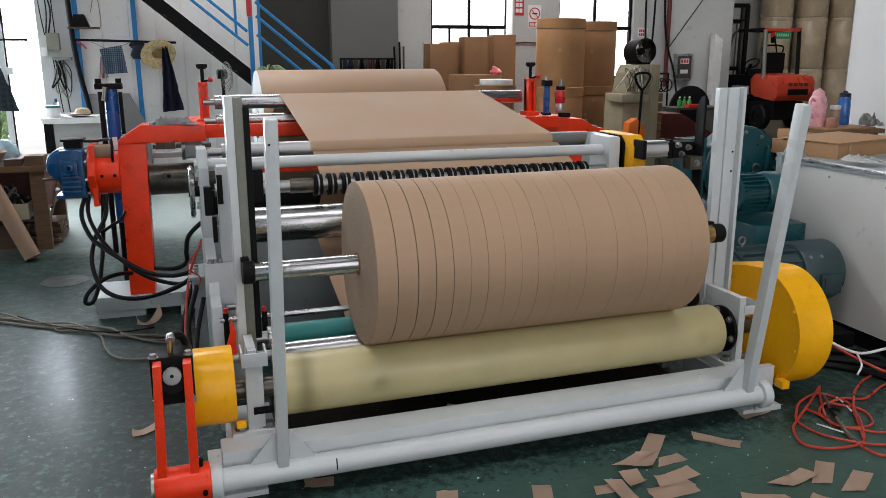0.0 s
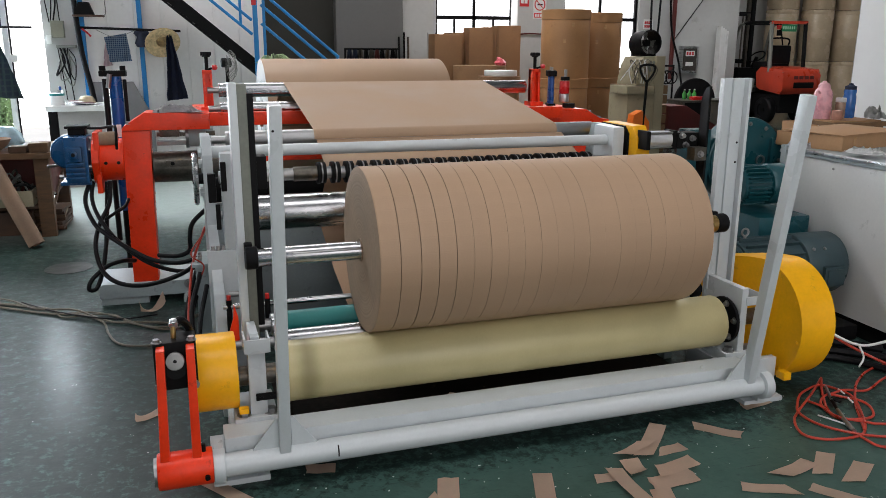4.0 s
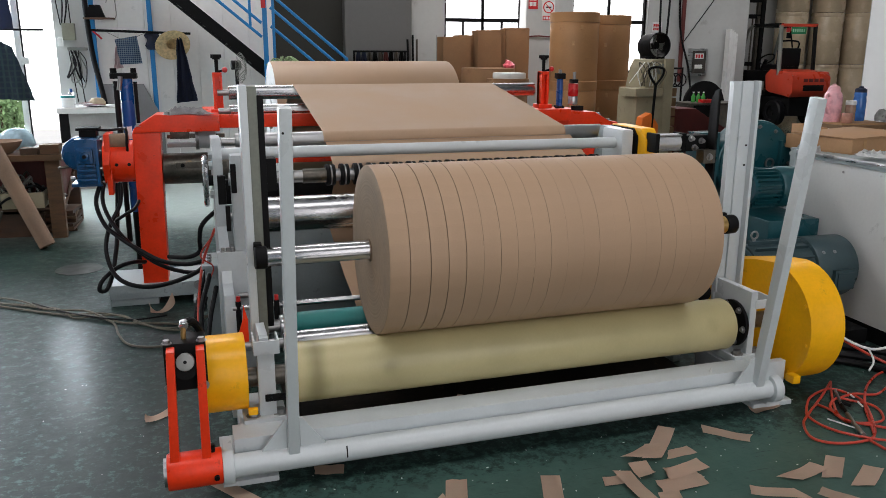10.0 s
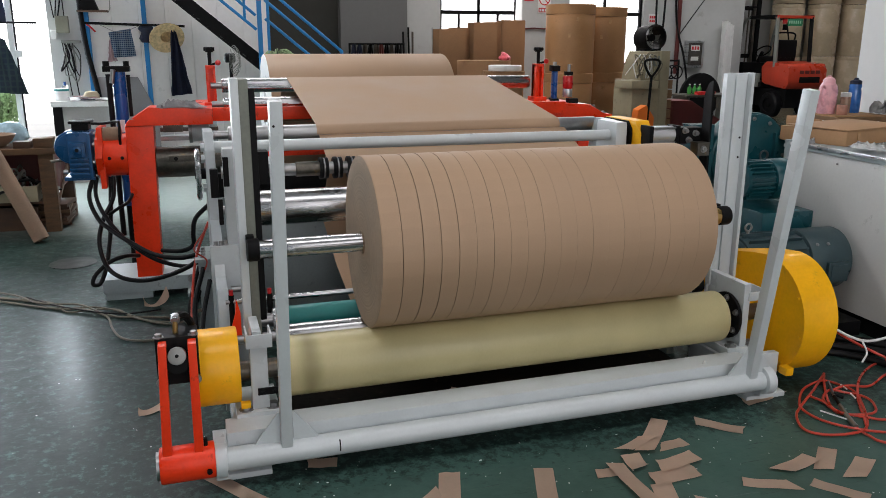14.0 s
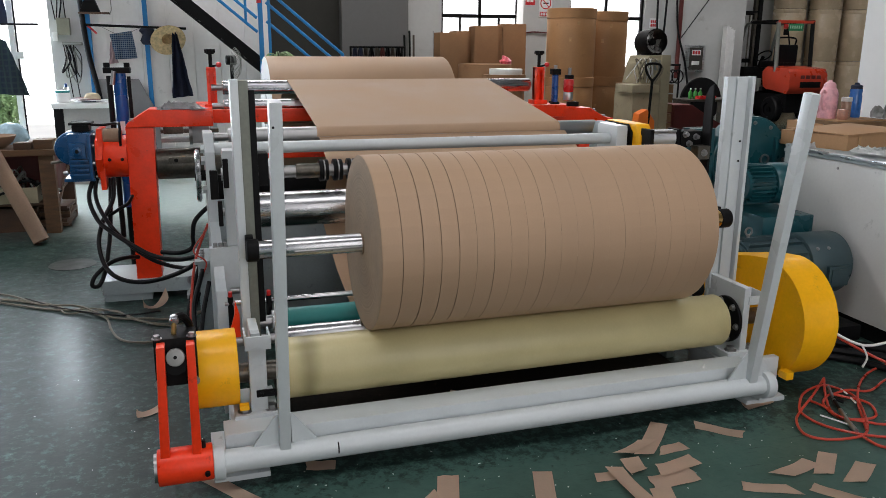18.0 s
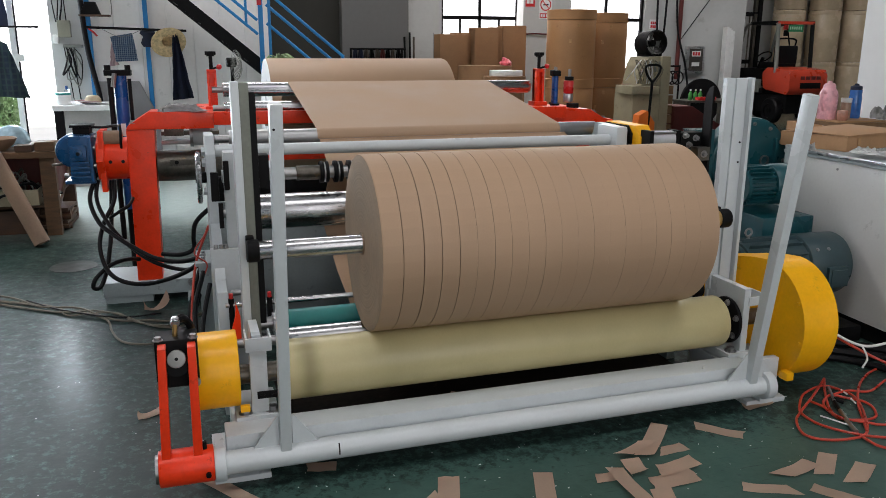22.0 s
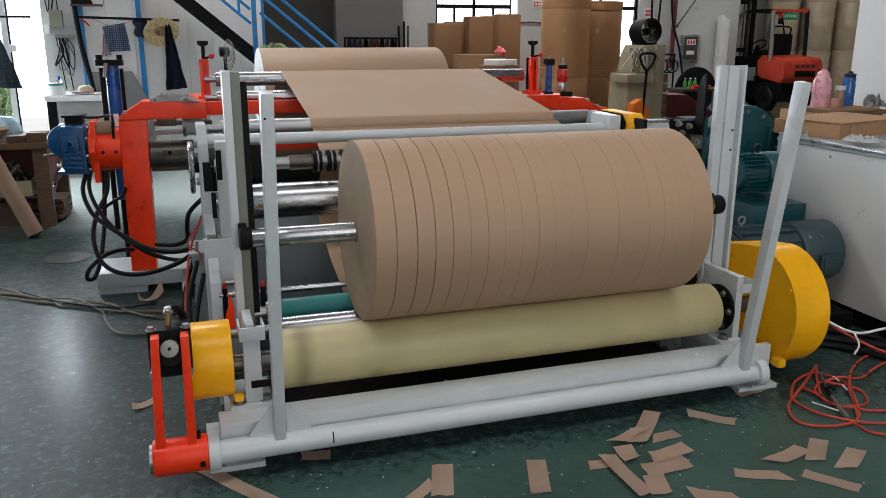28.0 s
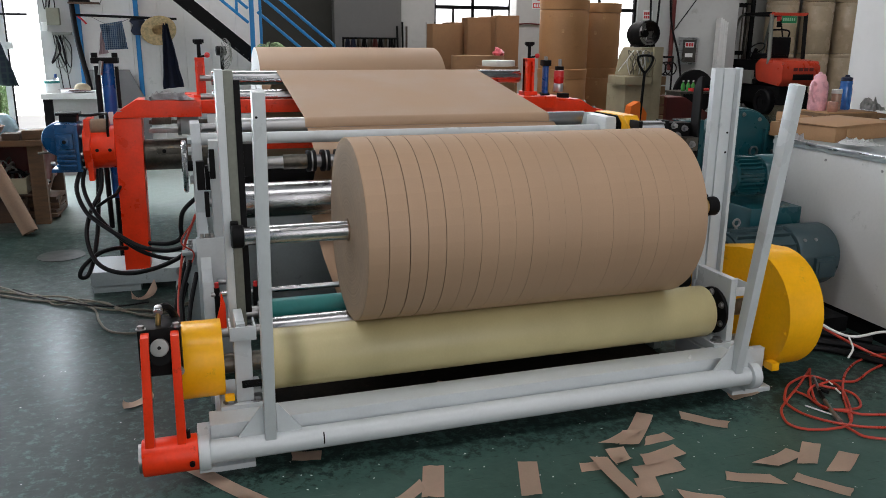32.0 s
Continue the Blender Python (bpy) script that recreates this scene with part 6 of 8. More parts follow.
rail_ob = thing("clothes_rail", (-0.6, 7.6, 1.72), "thin dark rail fixed across the panel wall", "rail")
part("bar", rod((-1.24, 7.62, 1.745), (-0.12, 7.62, 1.715), 0.014, 12), BLACK, rail_ob)
part("string", hose([(-1.05, 7.60, 1.72), (-0.85, 7.60, 1.64), (-0.62, 7.60, 1.72)], 0.003, 6, 5), PLASTIC_GREY, rail_ob)
draped("hanging_towel", ((-0.972, 1.640), (-0.728, 1.685)), ((-0.930, 1.355), (-0.685, 1.37)), 7.60, 0.012, 2.0, TOWEL, "blue and white checked towel on a string", "towel")
draped("pink_cloth", ((-0.965, 1.60), (-0.94, 1.60)), ((-1.01, 1.30), (-0.90, 1.32)), 7.62, 0.012, 5.0, paint("pale_pink_cloth", (0.55, 0.40, 0.42), 0.9, vary=0.1, scale=12, grain=150, bump=0.3), "pale pink cloth hanging behind the towel", "cloth")
draped("work_trousers", ((-0.28, 1.735), (-0.235, 1.735)), ((-0.325, 0.905), (-0.085, 0.93)), 7.56, 0.022, 3.0, CLOTH_NAVY, "dark navy work trousers hanging on the rail", "trousers")
hat = thing("straw_hat", (-0.37, 7.6, 1.58), "woven straw sun hat hanging brim outwards", "hat")
hm = facing(-0.335, 7.60, 1.596) @ pose(0, 0, 0, 34, 14, 0)
part("brim", lathe([(0.075, 0.0), (0.13, 0.008), (0.203, 0.030), (0.20, 0.036), (0.13, 0.015), (0.072, 0.008)], hm, 40, closed=True), STRAW, hat)
part("crown", lathe([(0.002, -0.075), (0.05, -0.072), (0.068, -0.05), (0.076, 0.003), (0.071, 0.006), (0.063, -0.045), (0.046, -0.064), (0.002, -0.067)], hm, 32, closed=True), paint("dark_straw_inside", (0.52, 0.36, 0.18), 0.8, vary=0.25, scale=30, grain=140, bump=0.4), hat)
part("band", lathe([(0.074, 0.010), (0.086, 0.012), (0.086, 0.018), (0.073, 0.015)], hm, 32, closed=True), STRAW, hat)
wrap = thing("cable_wrap", (-0.55, 7.65, 1.6), "dark rag tied round the blue post", "rag")
bm = lathe([(0.06, -0.10), (0.085, -0.05), (0.07, 0.02), (0.09, 0.07), (0.06, 0.11)], Matrix.Translation((-0.56, 7.70, 1.62)), 14)
for v in bm.verts:
    v.co += 0.025 * noise.noise_vector(v.co * 12)
part("wrap", bm, CLOTH_NAVY, wrap)
tagged(part("dangling_strap", hose([(-1.20, 7.62, 1.73), (-1.15, 7.60, 1.69), (-1.11, 7.60, 1.645)], 0.012, 5, 6), SIGN_RED), "short dark red strap on the rail", "strap")

table = thing("side_table", (-1.25, 7.1, 0), "small table with a white cloth top against the wall", "table")
part("top", box(-1.56, -0.90, 6.9, 7.45, 0.885, 0.905, 0.004), PLASTIC_WHITE, table)
part("valance", box(-1.555, -0.905, 6.895, 6.90, 0.845, 0.90, 0.001), PLASTIC_WHITE, table)
part("body", box(-1.45, -0.92, 6.95, 7.42, 0.0, 0.885, 0.004), paint("pale_board", (0.34, 0.33, 0.32), 0.6, vary=0.1, scale=3, grain=40, bump=0.03), table)
part("side", box(-1.55, -1.455, 6.95, 7.42, 0.0, 0.885, 0.004), BLACK, table)
can = thing("paint_tin", (-1.45, 7.05, 0.905), "white and turquoise tin on the side table", "tin")
part("tin", rod((-1.455, 7.05, 0.907), (-1.455, 7.05, 1.035), 0.078, 28, bevel=0.004), PLASTIC_WHITE, can)
part("band", rod((-1.455, 7.05, 1.01), (-1.455, 7.05, 1.034), 0.0795, 28), GREEN_ROLL, can)
bot = thing("small_bottle", (-1.44, 7.2, 0.905), "small clear bottle on the side table", "bottle")
part("body", rod((-1.44, 7.22, 0.905), (-1.44, 7.22, 1.06), 0.028, 18), CLEAR, bot)
part("neck", rod((-1.44, 7.22, 1.06), (-1.44, 7.22, 1.10), 0.014, 14), CYL_BLUE, bot)
cap = thing("sun_cap", (-1.17, 7.15, 0.905), "beige cloth cap on the side table", "cap")
part("crown", lathe([(0.09, 0.0), (0.085, 0.05), (0.06, 0.085), (0.01, 0.095)], Matrix.Translation((-1.17, 7.18, 0.906)), 24), paint("beige_cloth", (0.45, 0.38, 0.26), 0.9, vary=0.15, scale=12, grain=150, bump=0.3), cap)
part("brim", rod((-1.17, 7.15, 0.906), (-1.17, 7.15, 0.914), 0.115, 24), CLOTH_NAVY, cap)
rnd = random.Random(5)
for k in range(7):
    x = rnd.uniform(-1.32, -0.98)
    y = rnd.uniform(6.95, 7.3)
    tagged(part("paper_sheet", box(x - 0.09, x + 0.09, y - 0.06, y + 0.06, 0.906 + 0.006 * k, 0.9105 + 0.006 * k, 0.001, turn=pose(0, 0, 0, 0, 0, rnd.uniform(-40, 40))), rnd.choice((PLASTIC_WHITE, CLOTH_GREY, PLASTIC_WHITE, MAROON))), "loose paper lying on the side table", "paper", "papers on the table")

sw = thing("switch_box", (-1.45, 7.7, 1.65), "grey-green electrical box with conduits", "switch box")
part("box", box(-1.535, -1.40, 7.64, 7.73, 1.63, 1.82, 0.008), paint("olive_grey_enamel", (0.22, 0.22, 0.17), 0.5, vary=0.1, scale=6, grain=50, bump=0.03), sw)
part("socket", box(-1.60, -1.545, 7.68, 7.73, 1.56, 1.66, 0.006), PLASTIC_WHITE, sw)
part("strip", box(-1.50, -1.29, 7.66, 7.73, 1.515, 1.55, 0.005), PLASTIC_GREY, sw)
rnd = random.Random(8)
for k in range(11):
    x = rnd.uniform(-1.58, -1.28)
    if k < 4:
        pts = [(x, 7.70, 1.80), (x + rnd.uniform(-0.05, 0.05), 7.69, 2.1), (x + rnd.uniform(-0.05, 0.05), 7.69, 2.5), (x, 7.70, 3.4)]
    elif k < 9:
        pts = [(x, 7.69, 1.53), (x + rnd.uniform(-0.06, 0.06), 7.67, 1.35), (x + rnd.uniform(-0.08, 0.10), 7.66, rnd.uniform(1.05, 1.25)), (x + rnd.uniform(-0.02, 0.12), 7.67, rnd.uniform(1.2, 1.4)), (x + rnd.uniform(-0.06, 0.06), 7.69, 1.50)]
    else:
        pts = [(x, 7.69, 1.53), (x + 0.03, 7.67, 1.2), (x + 0.05, 7.68, 0.92)]
    tagged(part("wall_cable", hose(pts, rnd.uniform(0.005, 0.011), 6, 6), rnd.choice((RUBBER, RUBBER, PLASTIC_GREY))), "dark electric cable hanging on the wall pier", "cable", "wall cables")
tagged(part("drain_pipe", hose([(-1.27, 7.64, 3.2), (-1.265, 7.64, 2.2), (-1.23, 7.62, 1.5), (-1.14, 7.60, 0.9), (-1.08, 7.6, 0.1)], 0.030, 8, 10), RUBBER), "thick dark hose running down the wall", "hose")
shelf = thing("wall_shelf", (-1.1, 7.6, 1.87), "small wooden shelf with a black radio", "shelf")
part("board", box(-1.28, -0.95, 7.52, 7.68, 1.865, 1.885, 0.003), WOOD, shelf)
radio = thing("black_radio", (-1.15, 7.6, 1.885), "black box radio on the wall shelf", "radio")
part("body", prism([(-0.12, 0), (0.10, 0), (0.05, 0.14), (-0.06, 0.14)], 0.10, facing(-1.15, 7.66, 1.886), 0.008), BLACK, radio)
part("wire", hose([(-1.03, 7.6, 2.05), (-0.96, 7.62, 2.3), (-0.93, 7.62, 1.95), (-0.96, 7.62, 1.86)], 0.005, 6, 6), PLASTIC_GREY, radio)
plant = thing("spider_plant", (0.95, 6.5, 0.9), "spider plant with thin green leaves", "plant")
rnd = random.Random(4)
part("pot", lathe([(0.07, 0.0), (0.10, 0.15), (0.105, 0.15), (0.09, 0.14), (0.06, 0.01)], Matrix.Translation((0.80, 5.9, 1.18)), 20), PLASTIC_WHITE, plant)
for k in range(26):
    a, l = rnd.uniform(0, 6.28), rnd.uniform(0.12, 0.22)
    pts = [Vector((0.80, 5.9, 1.30)), Vector((0.80 + 0.4 * l * math.cos(a), 5.9 + 0.4 * l * math.sin(a), 1.30 + 0.8 * l)), Vector((0.80 + l * math.cos(a), 5.9 + l * math.sin(a), 1.30 + 0.5 * l))]
    part("leaf", hose(pts, 0.006, 4, 4), LEAF, plant)
stool = tagged(part("plant_stand", box(0.65, 0.95, 5.75, 6.05, 0.0, 1.18, 0.01), BLACK), "dark narrow stand under the spider plant", "stand")

tagged(part("leaning_board", prism([(-1.19, 0.0), (-0.50, 0.0), (-0.50, 0.70), (-0.60, 0.905), (-0.70, 1.128), (-1.19, 1.128)], 0.03, facing(0, 7.68, 0), 0.003), paint("dull_grey_board", (0.22, 0.22, 0.23), 0.7, vary=0.08, scale=3, grain=40, bump=0.03)), "plain grey board standing against the panel wall", "board")

# ---- right side: blower, motors, control cabinet ----
def electric_motor(name, x0, x1, y, z, r, mat, label, fins=14, eye=True):
    """A finned motor lying along x, its fan cover towards x1."""
    mo = thing(name, ((x0 + x1) / 2, y, 0), label, "motor")
    split = x0 + (x1 - x0) * 0.58
    part("stator", rod((x0, y, z), (split, y, z), r * 0.9, 40), mat, mo)
    for k in range(fins):
        a = radians(20 + k * 320 / (fins - 1) - 90)
        c, s = math.cos(a), math.sin(a)
        own = box(x0 + 0.02, split - 0.01, -0.004, 0.004, r * 0.86, r * 1.02, 0.001)
        bmesh.ops.transform(own, matrix=Matrix.Translation((0, y, z)) @ Matrix.Rotation(a, 4, "X"), verts=own.verts)
        part("cooling_fin", own, mat, mo)
    part("end_bell", rod((x0 - 0.03, y, z), (x0 + 0.015, y, z), r * 0.82, 36, bevel=0.01), mat, mo)
    part("fan_cover", rod((split, y, z), (x1, y, z), r * 1.04, 48, bevel=0.014), mat, mo)
    for f in (0.3, 0.75):
        own = bolt((split + (x1 - split) * f * 0.6, y - r * 1.04 * 0.75, z + r * 1.04 * 0.66), (0, -0.75, 0.66), 0.007, 0.004)
        part("screw", own, STEEL, mo)
    part("terminal_box", box(split + 0.085, split + 0.215, y - r * 1.17, y - r * 0.8, z - 0.085, z + 0.025, 0.008), mat, mo)
    part("terminal_lid", box(split + 0.10, split + 0.20, y - r * 1.21, y - r * 1.171, z - 0.07, z + 0.01, 0.003), mat, mo)
    part("foot", box(x0 + 0.03, split - 0.02, y - r * 0.9, y + r * 0.9, 0.0, z - r * 0.75, 0.006), mat, mo)
    if eye:
        part("eye_bolt", lathe([(0.020 + 0.006 * math.cos(a), 0.006 * math.sin(a)) for a in [k * math.pi / 3 for k in range(6)]], Matrix.Translation((x0 + 0.06, y, z + r + 0.035)) @ pose(0, 0, 0, 90, 0, 0), 20, closed=True), STEEL, mo)
        part("eye_bolt_shank", rod((x0 + 0.06, y, z + r * 0.88), (x0 + 0.06, y, z + r + 0.018), 0.008, 10), STEEL, mo)
    return mo


electric_motor("drive_motor", 2.80, 3.42, 0.86, 0.388, 0.165, TEAL_GREY, "large grey-teal electric drive motor with cooling fins")
blower = thing("trim_blower", (3.1, 1.5, 0), "teal painted trim blower with a round housing", "blower")
part("housing", rod((3.33, 1.72, 0.855), (3.33, 1.60, 0.855), 0.275, 64, bevel=0.012), TEAL, blower)
part("cover_plate", rod((3.33, 1.60, 0.855), (3.33, 1.588, 0.855), 0.262, 64, bevel=0.003), TEAL, blower)
for a in range(0, 360, 30):
    part("cover_bolt", bolt((3.33 + 0.235 * math.cos(radians(a)), 1.588, 0.855 + 0.235 * math.sin(radians(a))), (0, -1, 0), 0.009, 0.010), STEEL, blower)
part("sight_ring", lathe([(0.028, 0), (0.034, 0.004), (0.034, 0.012), (0.024, 0.012), (0.024, 0.0)], facing(3.42, 1.586, 0.86), 24, closed=True), STEEL, blower)
part("rib", box(3.48, 3.50, 1.56, 1.588, 0.80, 1.0, 0.003), TEAL, blower)
part("outlet", box(2.90, 3.06, 1.60, 1.72, 0.45, 1.06, 0.008), TEAL, blower)
part("pedestal", box(3.02, 3.36, 1.02, 1.75, 0.42, 0.62, 0.01), TEAL, blower)
part("pedestal_base", box(3.06, 3.32, 1.05, 1.72, 0.0, 0.42, 0.01), TEAL, blower)
part("motor_body", rod((2.96, 1.18, 0.785), (3.14, 1.18, 0.785), 0.094, 36), TEAL, blower)
for k in range(24):
    a = radians(k * 15)
    own = box(2.98, 3.125, -0.0035, 0.0035, 0.090, 0.117, 0.001)
    bmesh.ops.transform(own, matrix=Matrix.Translation((0, 1.18, 0.785)) @ Matrix.Rotation(a, 4, "X"), verts=own.verts)
    part("cooling_fin", own, TEAL, blower)
part("motor_cover", rod((3.135, 1.18, 0.785), (3.275, 1.18, 0.785), 0.118, 40, bevel=0.02), TEAL, blower)

blower.location.x += 0.05

cab = thing("control_cabinet", (3.9, 0.3, 0), "wide grey sheet-metal control cabinet", "cabinet")
CX = 3.47
part("side_panel", box(CX, CX + 0.02, -1.6, 1.37, 0.10, 0.935, 0.003), paint("pale_grey_enamel", (0.66, 0.67, 0.66), 0.4, vary=0.05, scale=2, grain=60, bump=0.02, dirt=(0.3, 0.31, 0.3), dirt_amount=0.06), cab)
part("end_panel", box(CX + 0.0, CX + 1.1, 1.37, 1.39, 0.10, 0.965, 0.003), GREY, cab)
part("top", box(CX - 0.01, CX + 1.15, -1.6, 1.395, 0.937, 0.957, 0.004), GREY, cab)
part("back_top", box(CX + 0.25, CX + 1.15, 1.397, 2.05, 0.937, 0.957, 0.004), GREY, cab)
part("top_rail", box(CX - 0.016, CX + 0.02, -1.6, 1.36, 0.957, 0.975, 0.003), ALU, cab, "thin aluminium edge rail")
part("plinth", box(CX + 0.03, CX + 1.1, -1.6, 2.0, 0.0, 0.10, 0.0), BLACK, cab)
part("back_body", box(CX + 0.30, CX + 1.1, 1.392, 2.0, 0.10, 0.936, 0.004), GREY, cab)
part("corner_post", box(CX - 0.02, CX + 0.012, 1.33, 1.372, 0.10, 0.985, 0.003), GREY, cab)
for y in (0.95, 0.55, 0.1):
    part("screw", bolt((CX - 0.0005, y, 0.895), (-1, 0, 0), 0.005, 0.003), STEEL, cab)
part("hinge", box(CX - 0.022, CX - 0.012, 1.02, 1.10, 0.962, 0.978, 0.002), STEEL, cab)

carton = thing("open_carton", (4.0, 1.55, 0.957), "flat brown cardboard carton with folded lid", "carton")
CZ = 0.958
m = pose(3.70, 1.155, CZ, 0, 0, 17)
own = box(0.0, 0.66, 0.0, 0.44, 0.0, 0.088, 0.004)
bmesh.ops.transform(own, matrix=m, verts=own.verts)
part("tray", own, CARTON, carton)
own = box(-0.006, 0.67, -0.006, 0.40, 0.0, 0.006, 0.001)
bmesh.ops.transform(own, matrix=m @ pose(0, 0, 0.090, 0.8, 0, 0), verts=own.verts)
part("lid", own, CARTON, carton, "half-folded cardboard lid")
own = box(0.10, 0.13, -0.0075, -0.0065, 0.01, 0.08)
bmesh.ops.transform(own, matrix=m, verts=own.verts)
part("tape", own, CLEAR_TAPE, carton)
carton2 = thing("small_carton", (3.95, 1.8, 0.957), "small open brown carton", "carton")
part("wall", box(3.91, 3.918, 1.62, 1.95, CZ, CZ + 0.11, 0.001), CARTON, carton2)
part("wall", box(3.91, 4.08, 1.942, 1.95, CZ, CZ + 0.11, 0.001), CARTON, carton2)
part("wall", box(3.91, 3.98, 1.62, 1.628, CZ, CZ + 0.09, 0.001), CARTON, carton2)
part("contents", box(3.925, 4.06, 1.64, 1.93, CZ + 0.002, CZ + 0.09, 0.01), PLASTIC_WHITE, carton2, "white packed parts")
part("yellow_label", box(3.93, 3.98, 1.70, 1.76, CZ + 0.091, CZ + 0.10, 0.001), YELLOW, carton2)
crumple("white_glove", 3.66, 0.93, 0.976, 0.16, 0.20, 0.034, 5.0, PLASTIC_WHITE, "crumpled white work glove on the cabinet", "glove", 36)
crumple("foil_scrap", 3.52, 1.30, 0.958, 0.10, 0.12, 0.05, 9.0, CLOTH_GREY, "crumpled pale wrapping on the cabinet", "wrapping", 14)

drinks = thing("drinks_table", (5.1, 3.0, 0), "plain brown table carrying flasks and bottles", "table")
part("top", box(4.96, 5.52, 2.62, 3.02, 0.93, 0.965, 0.005), PALLET, drinks)
for x, y in ((4.98, 2.66), (5.44, 2.66), (4.98, 2.94), (5.44, 2.94)):
    part("leg", box(x, x + 0.05, y, y + 0.05, 0, 0.93, 0.004), PALLET, drinks)
part("tray", box(4.97, 5.46, 2.66, 3.0, 0.966, 0.978, 0.004), CARTON, drinks)
flask = thing("thermos_flask", (5.07, 2.88, 0.98), "pink floral thermos flask with handle", "thermos")
fm = Matrix.Translation((5.045, 2.88, 0.979))
part("body", lathe([(0.070, 0.0), (0.074, 0.01), (0.074, 0.19), (0.066, 0.225), (0.050, 0.250)], fm, 32), PINK, flask)
part("lid", lathe([(0.049, 0.250), (0.048, 0.272), (0.036, 0.290), (0.018, 0.297), (0.016, 0.308), (0.004, 0.310)], fm, 28), PINK, flask)
part("handle", hose([(4.985, 2.85, 1.19), (4.945, 2.84, 1.205), (4.94, 2.84, 1.12), (4.978, 2.85, 1.05)], 0.011, 6, 8), PINK, flask)
jar = thing("tea_jar", (5.2, 2.84, 0.98), "clear tea jar with a white lid", "jar")
part("glass", rod((5.205, 2.85, 0.979), (5.205, 2.85, 1.115), 0.040, 24, bevel=0.005), paint("tea_filled_jar", (0.34, 0.22, 0.16), 0.12, vary=0.15, scale=20, grain=40, bump=0.0), jar)
part("lid", rod((5.205, 2.85, 1.115), (5.205, 2.85, 1.15), 0.042, 24, bevel=0.004), PLASTIC_WHITE, jar)
jar2 = thing("tea_jar", (5.10, 2.76, 0.98), "clear glass with brown tea", "jar")
part("glass", rod((5.08, 2.74, 0.979), (5.08, 2.74, 1.06), 0.042, 24, bevel=0.005), paint("brown_tea", (0.45, 0.22, 0.16), 0.12, vary=0.15, scale=20, grain=40, bump=0.0), jar2)
wb = thing("water_bottle", (5.38, 2.9, 0.98), "blue plastic water bottle with dark cap", "bottle")
part("body", lathe([(0.048, 0.0), (0.052, 0.01), (0.052, 0.17), (0.046, 0.2), (0.05, 0.215), (0.048, 0.235)], Matrix.Translation((5.335, 2.90, 0.979)), 28), paint("translucent_blue", (0.035, 0.14, 0.42), 0.12, vary=0.2, scale=18, grain=40, bump=0.0, clear=0.5), wb)
part("cap", lathe([(0.046, 0.235), (0.046, 0.262), (0.02, 0.272), (0.016, 0.285), (0.004, 0.287)], Matrix.Translation((5.335, 2.90, 0.979)), 24), CLOTH_NAVY, wb)
crumple("clear_bag", 5.52 - 0.06, 2.72, 0.979, 0.13, 0.16, 0.07, 3.0, paint("dull_clear_film", (0.40, 0.40, 0.38), 0.15, vary=0.3, scale=18, grain=40, bump=0.1), "crumpled clear plastic bag", "bag", 30)

# ---- store of reels and cartons along the back wall ----
def drum_stack(x, y, r, heights, label, mat=DRUM_CARD, name="fibre_drum"):
    """Round cardboard drums standing on one another."""
    z = 0.0
    out = []
    for k, h in enumerate(heights):
        d = thing(name, (x, y, z), label, "drum", "cardboard drums")
        part("wall", lathe([(r, 0.0), (r + 0.004, 0.02), (r + 0.004, h * 0.48), (r + 0.002, h * 0.5), (r + 0.004, h * 0.52), (r + 0.004, h - 0.16), (r + 0.001, h - 0.155)], Matrix.Translation((x, y, z)), 64), mat, d)
        part("lid", lathe([(r + 0.010, h - 0.15), (r + 0.012, h - 0.006), (r + 0.004, h), (r - 0.03, h)], Matrix.Translation((x, y, z)), 64), mat, d)
        part("tape", lathe([(r + 0.0055, h * 0.5 - 0.03), (r + 0.006, h * 0.5 + 0.03)], Matrix.Translation((x, y, z)), 64), mat, d)
        for a, zz in ((-108, 0.78), (-126, 0.55)):
            c, s = math.cos(radians(a + 10 * k)), math.sin(radians(a + 10 * k))
            own = box(-0.022, 0.022, -0.006, 0.0, -0.03, 0.03, 0.001)
            bmesh.ops.transform(own, matrix=Matrix.Translation((x + (r + 0.006) * c, y + (r + 0.006) * s, z + h * zz)) @ Matrix.Rotation(radians(a + 10 * k + 90), 4, "Z"), verts=own.verts)
            part("tape_piece", own, CLEAR_TAPE, d, "short piece of clear tape")
        out.append(d)
        z += h
    return out


drum_stack(5.74, 9.5, 0.385, (1.06, 1.06), "tall brown cardboard drum stacked near the column")
drum_stack(6.55, 10.0, 0.40, (1.05, 1.05), "tall brown cardboard drum stacked near the column")
rnd = random.Random(6)
for k, (x, y, w, h) in enumerate(((4.10, 10.6, 0.5, 1.75), (4.42, 10.75, 0.5, 1.78), (4.65, 10.5, 0.42, 1.86), (4.90, 10.55, 0.36, 1.87), (5.16, 10.5, 0.42, 1.90))):
    c = thing("flat_carton", (x, y, 0), "large brown corrugated carton standing upright", "carton", "upright cartons")
    part("board", box(x - w / 2, x + w / 2, y, y + 0.34, 0.0, h, 0.01, turn=pose(0, 0, 0, 0, 0, rnd.uniform(-4, 4))), CARD, c)
    part("flap", box(x - w / 2 + 0.01, x + w / 2 - 0.01, y - 0.012, y - 0.004, h * 0.5, h - 0.01, 0.002), CARD, c)
for x, y, r, h in ((4.40, 9.83, 0.43, 1.255),):
    d = thing("low_drum", (x, y, 0), "low round brown cardboard drum", "drum", "cardboard drums")
    part("wall", rod((x, y, 0.0), (x, y, h), r, 56, bevel=0.006), CARD, d)
    part("handle_hole", box(x - 0.05, x + 0.05, y - r - 0.004, y - r + 0.01, h - 0.16, h - 0.12, 0.003), MAROON, d)
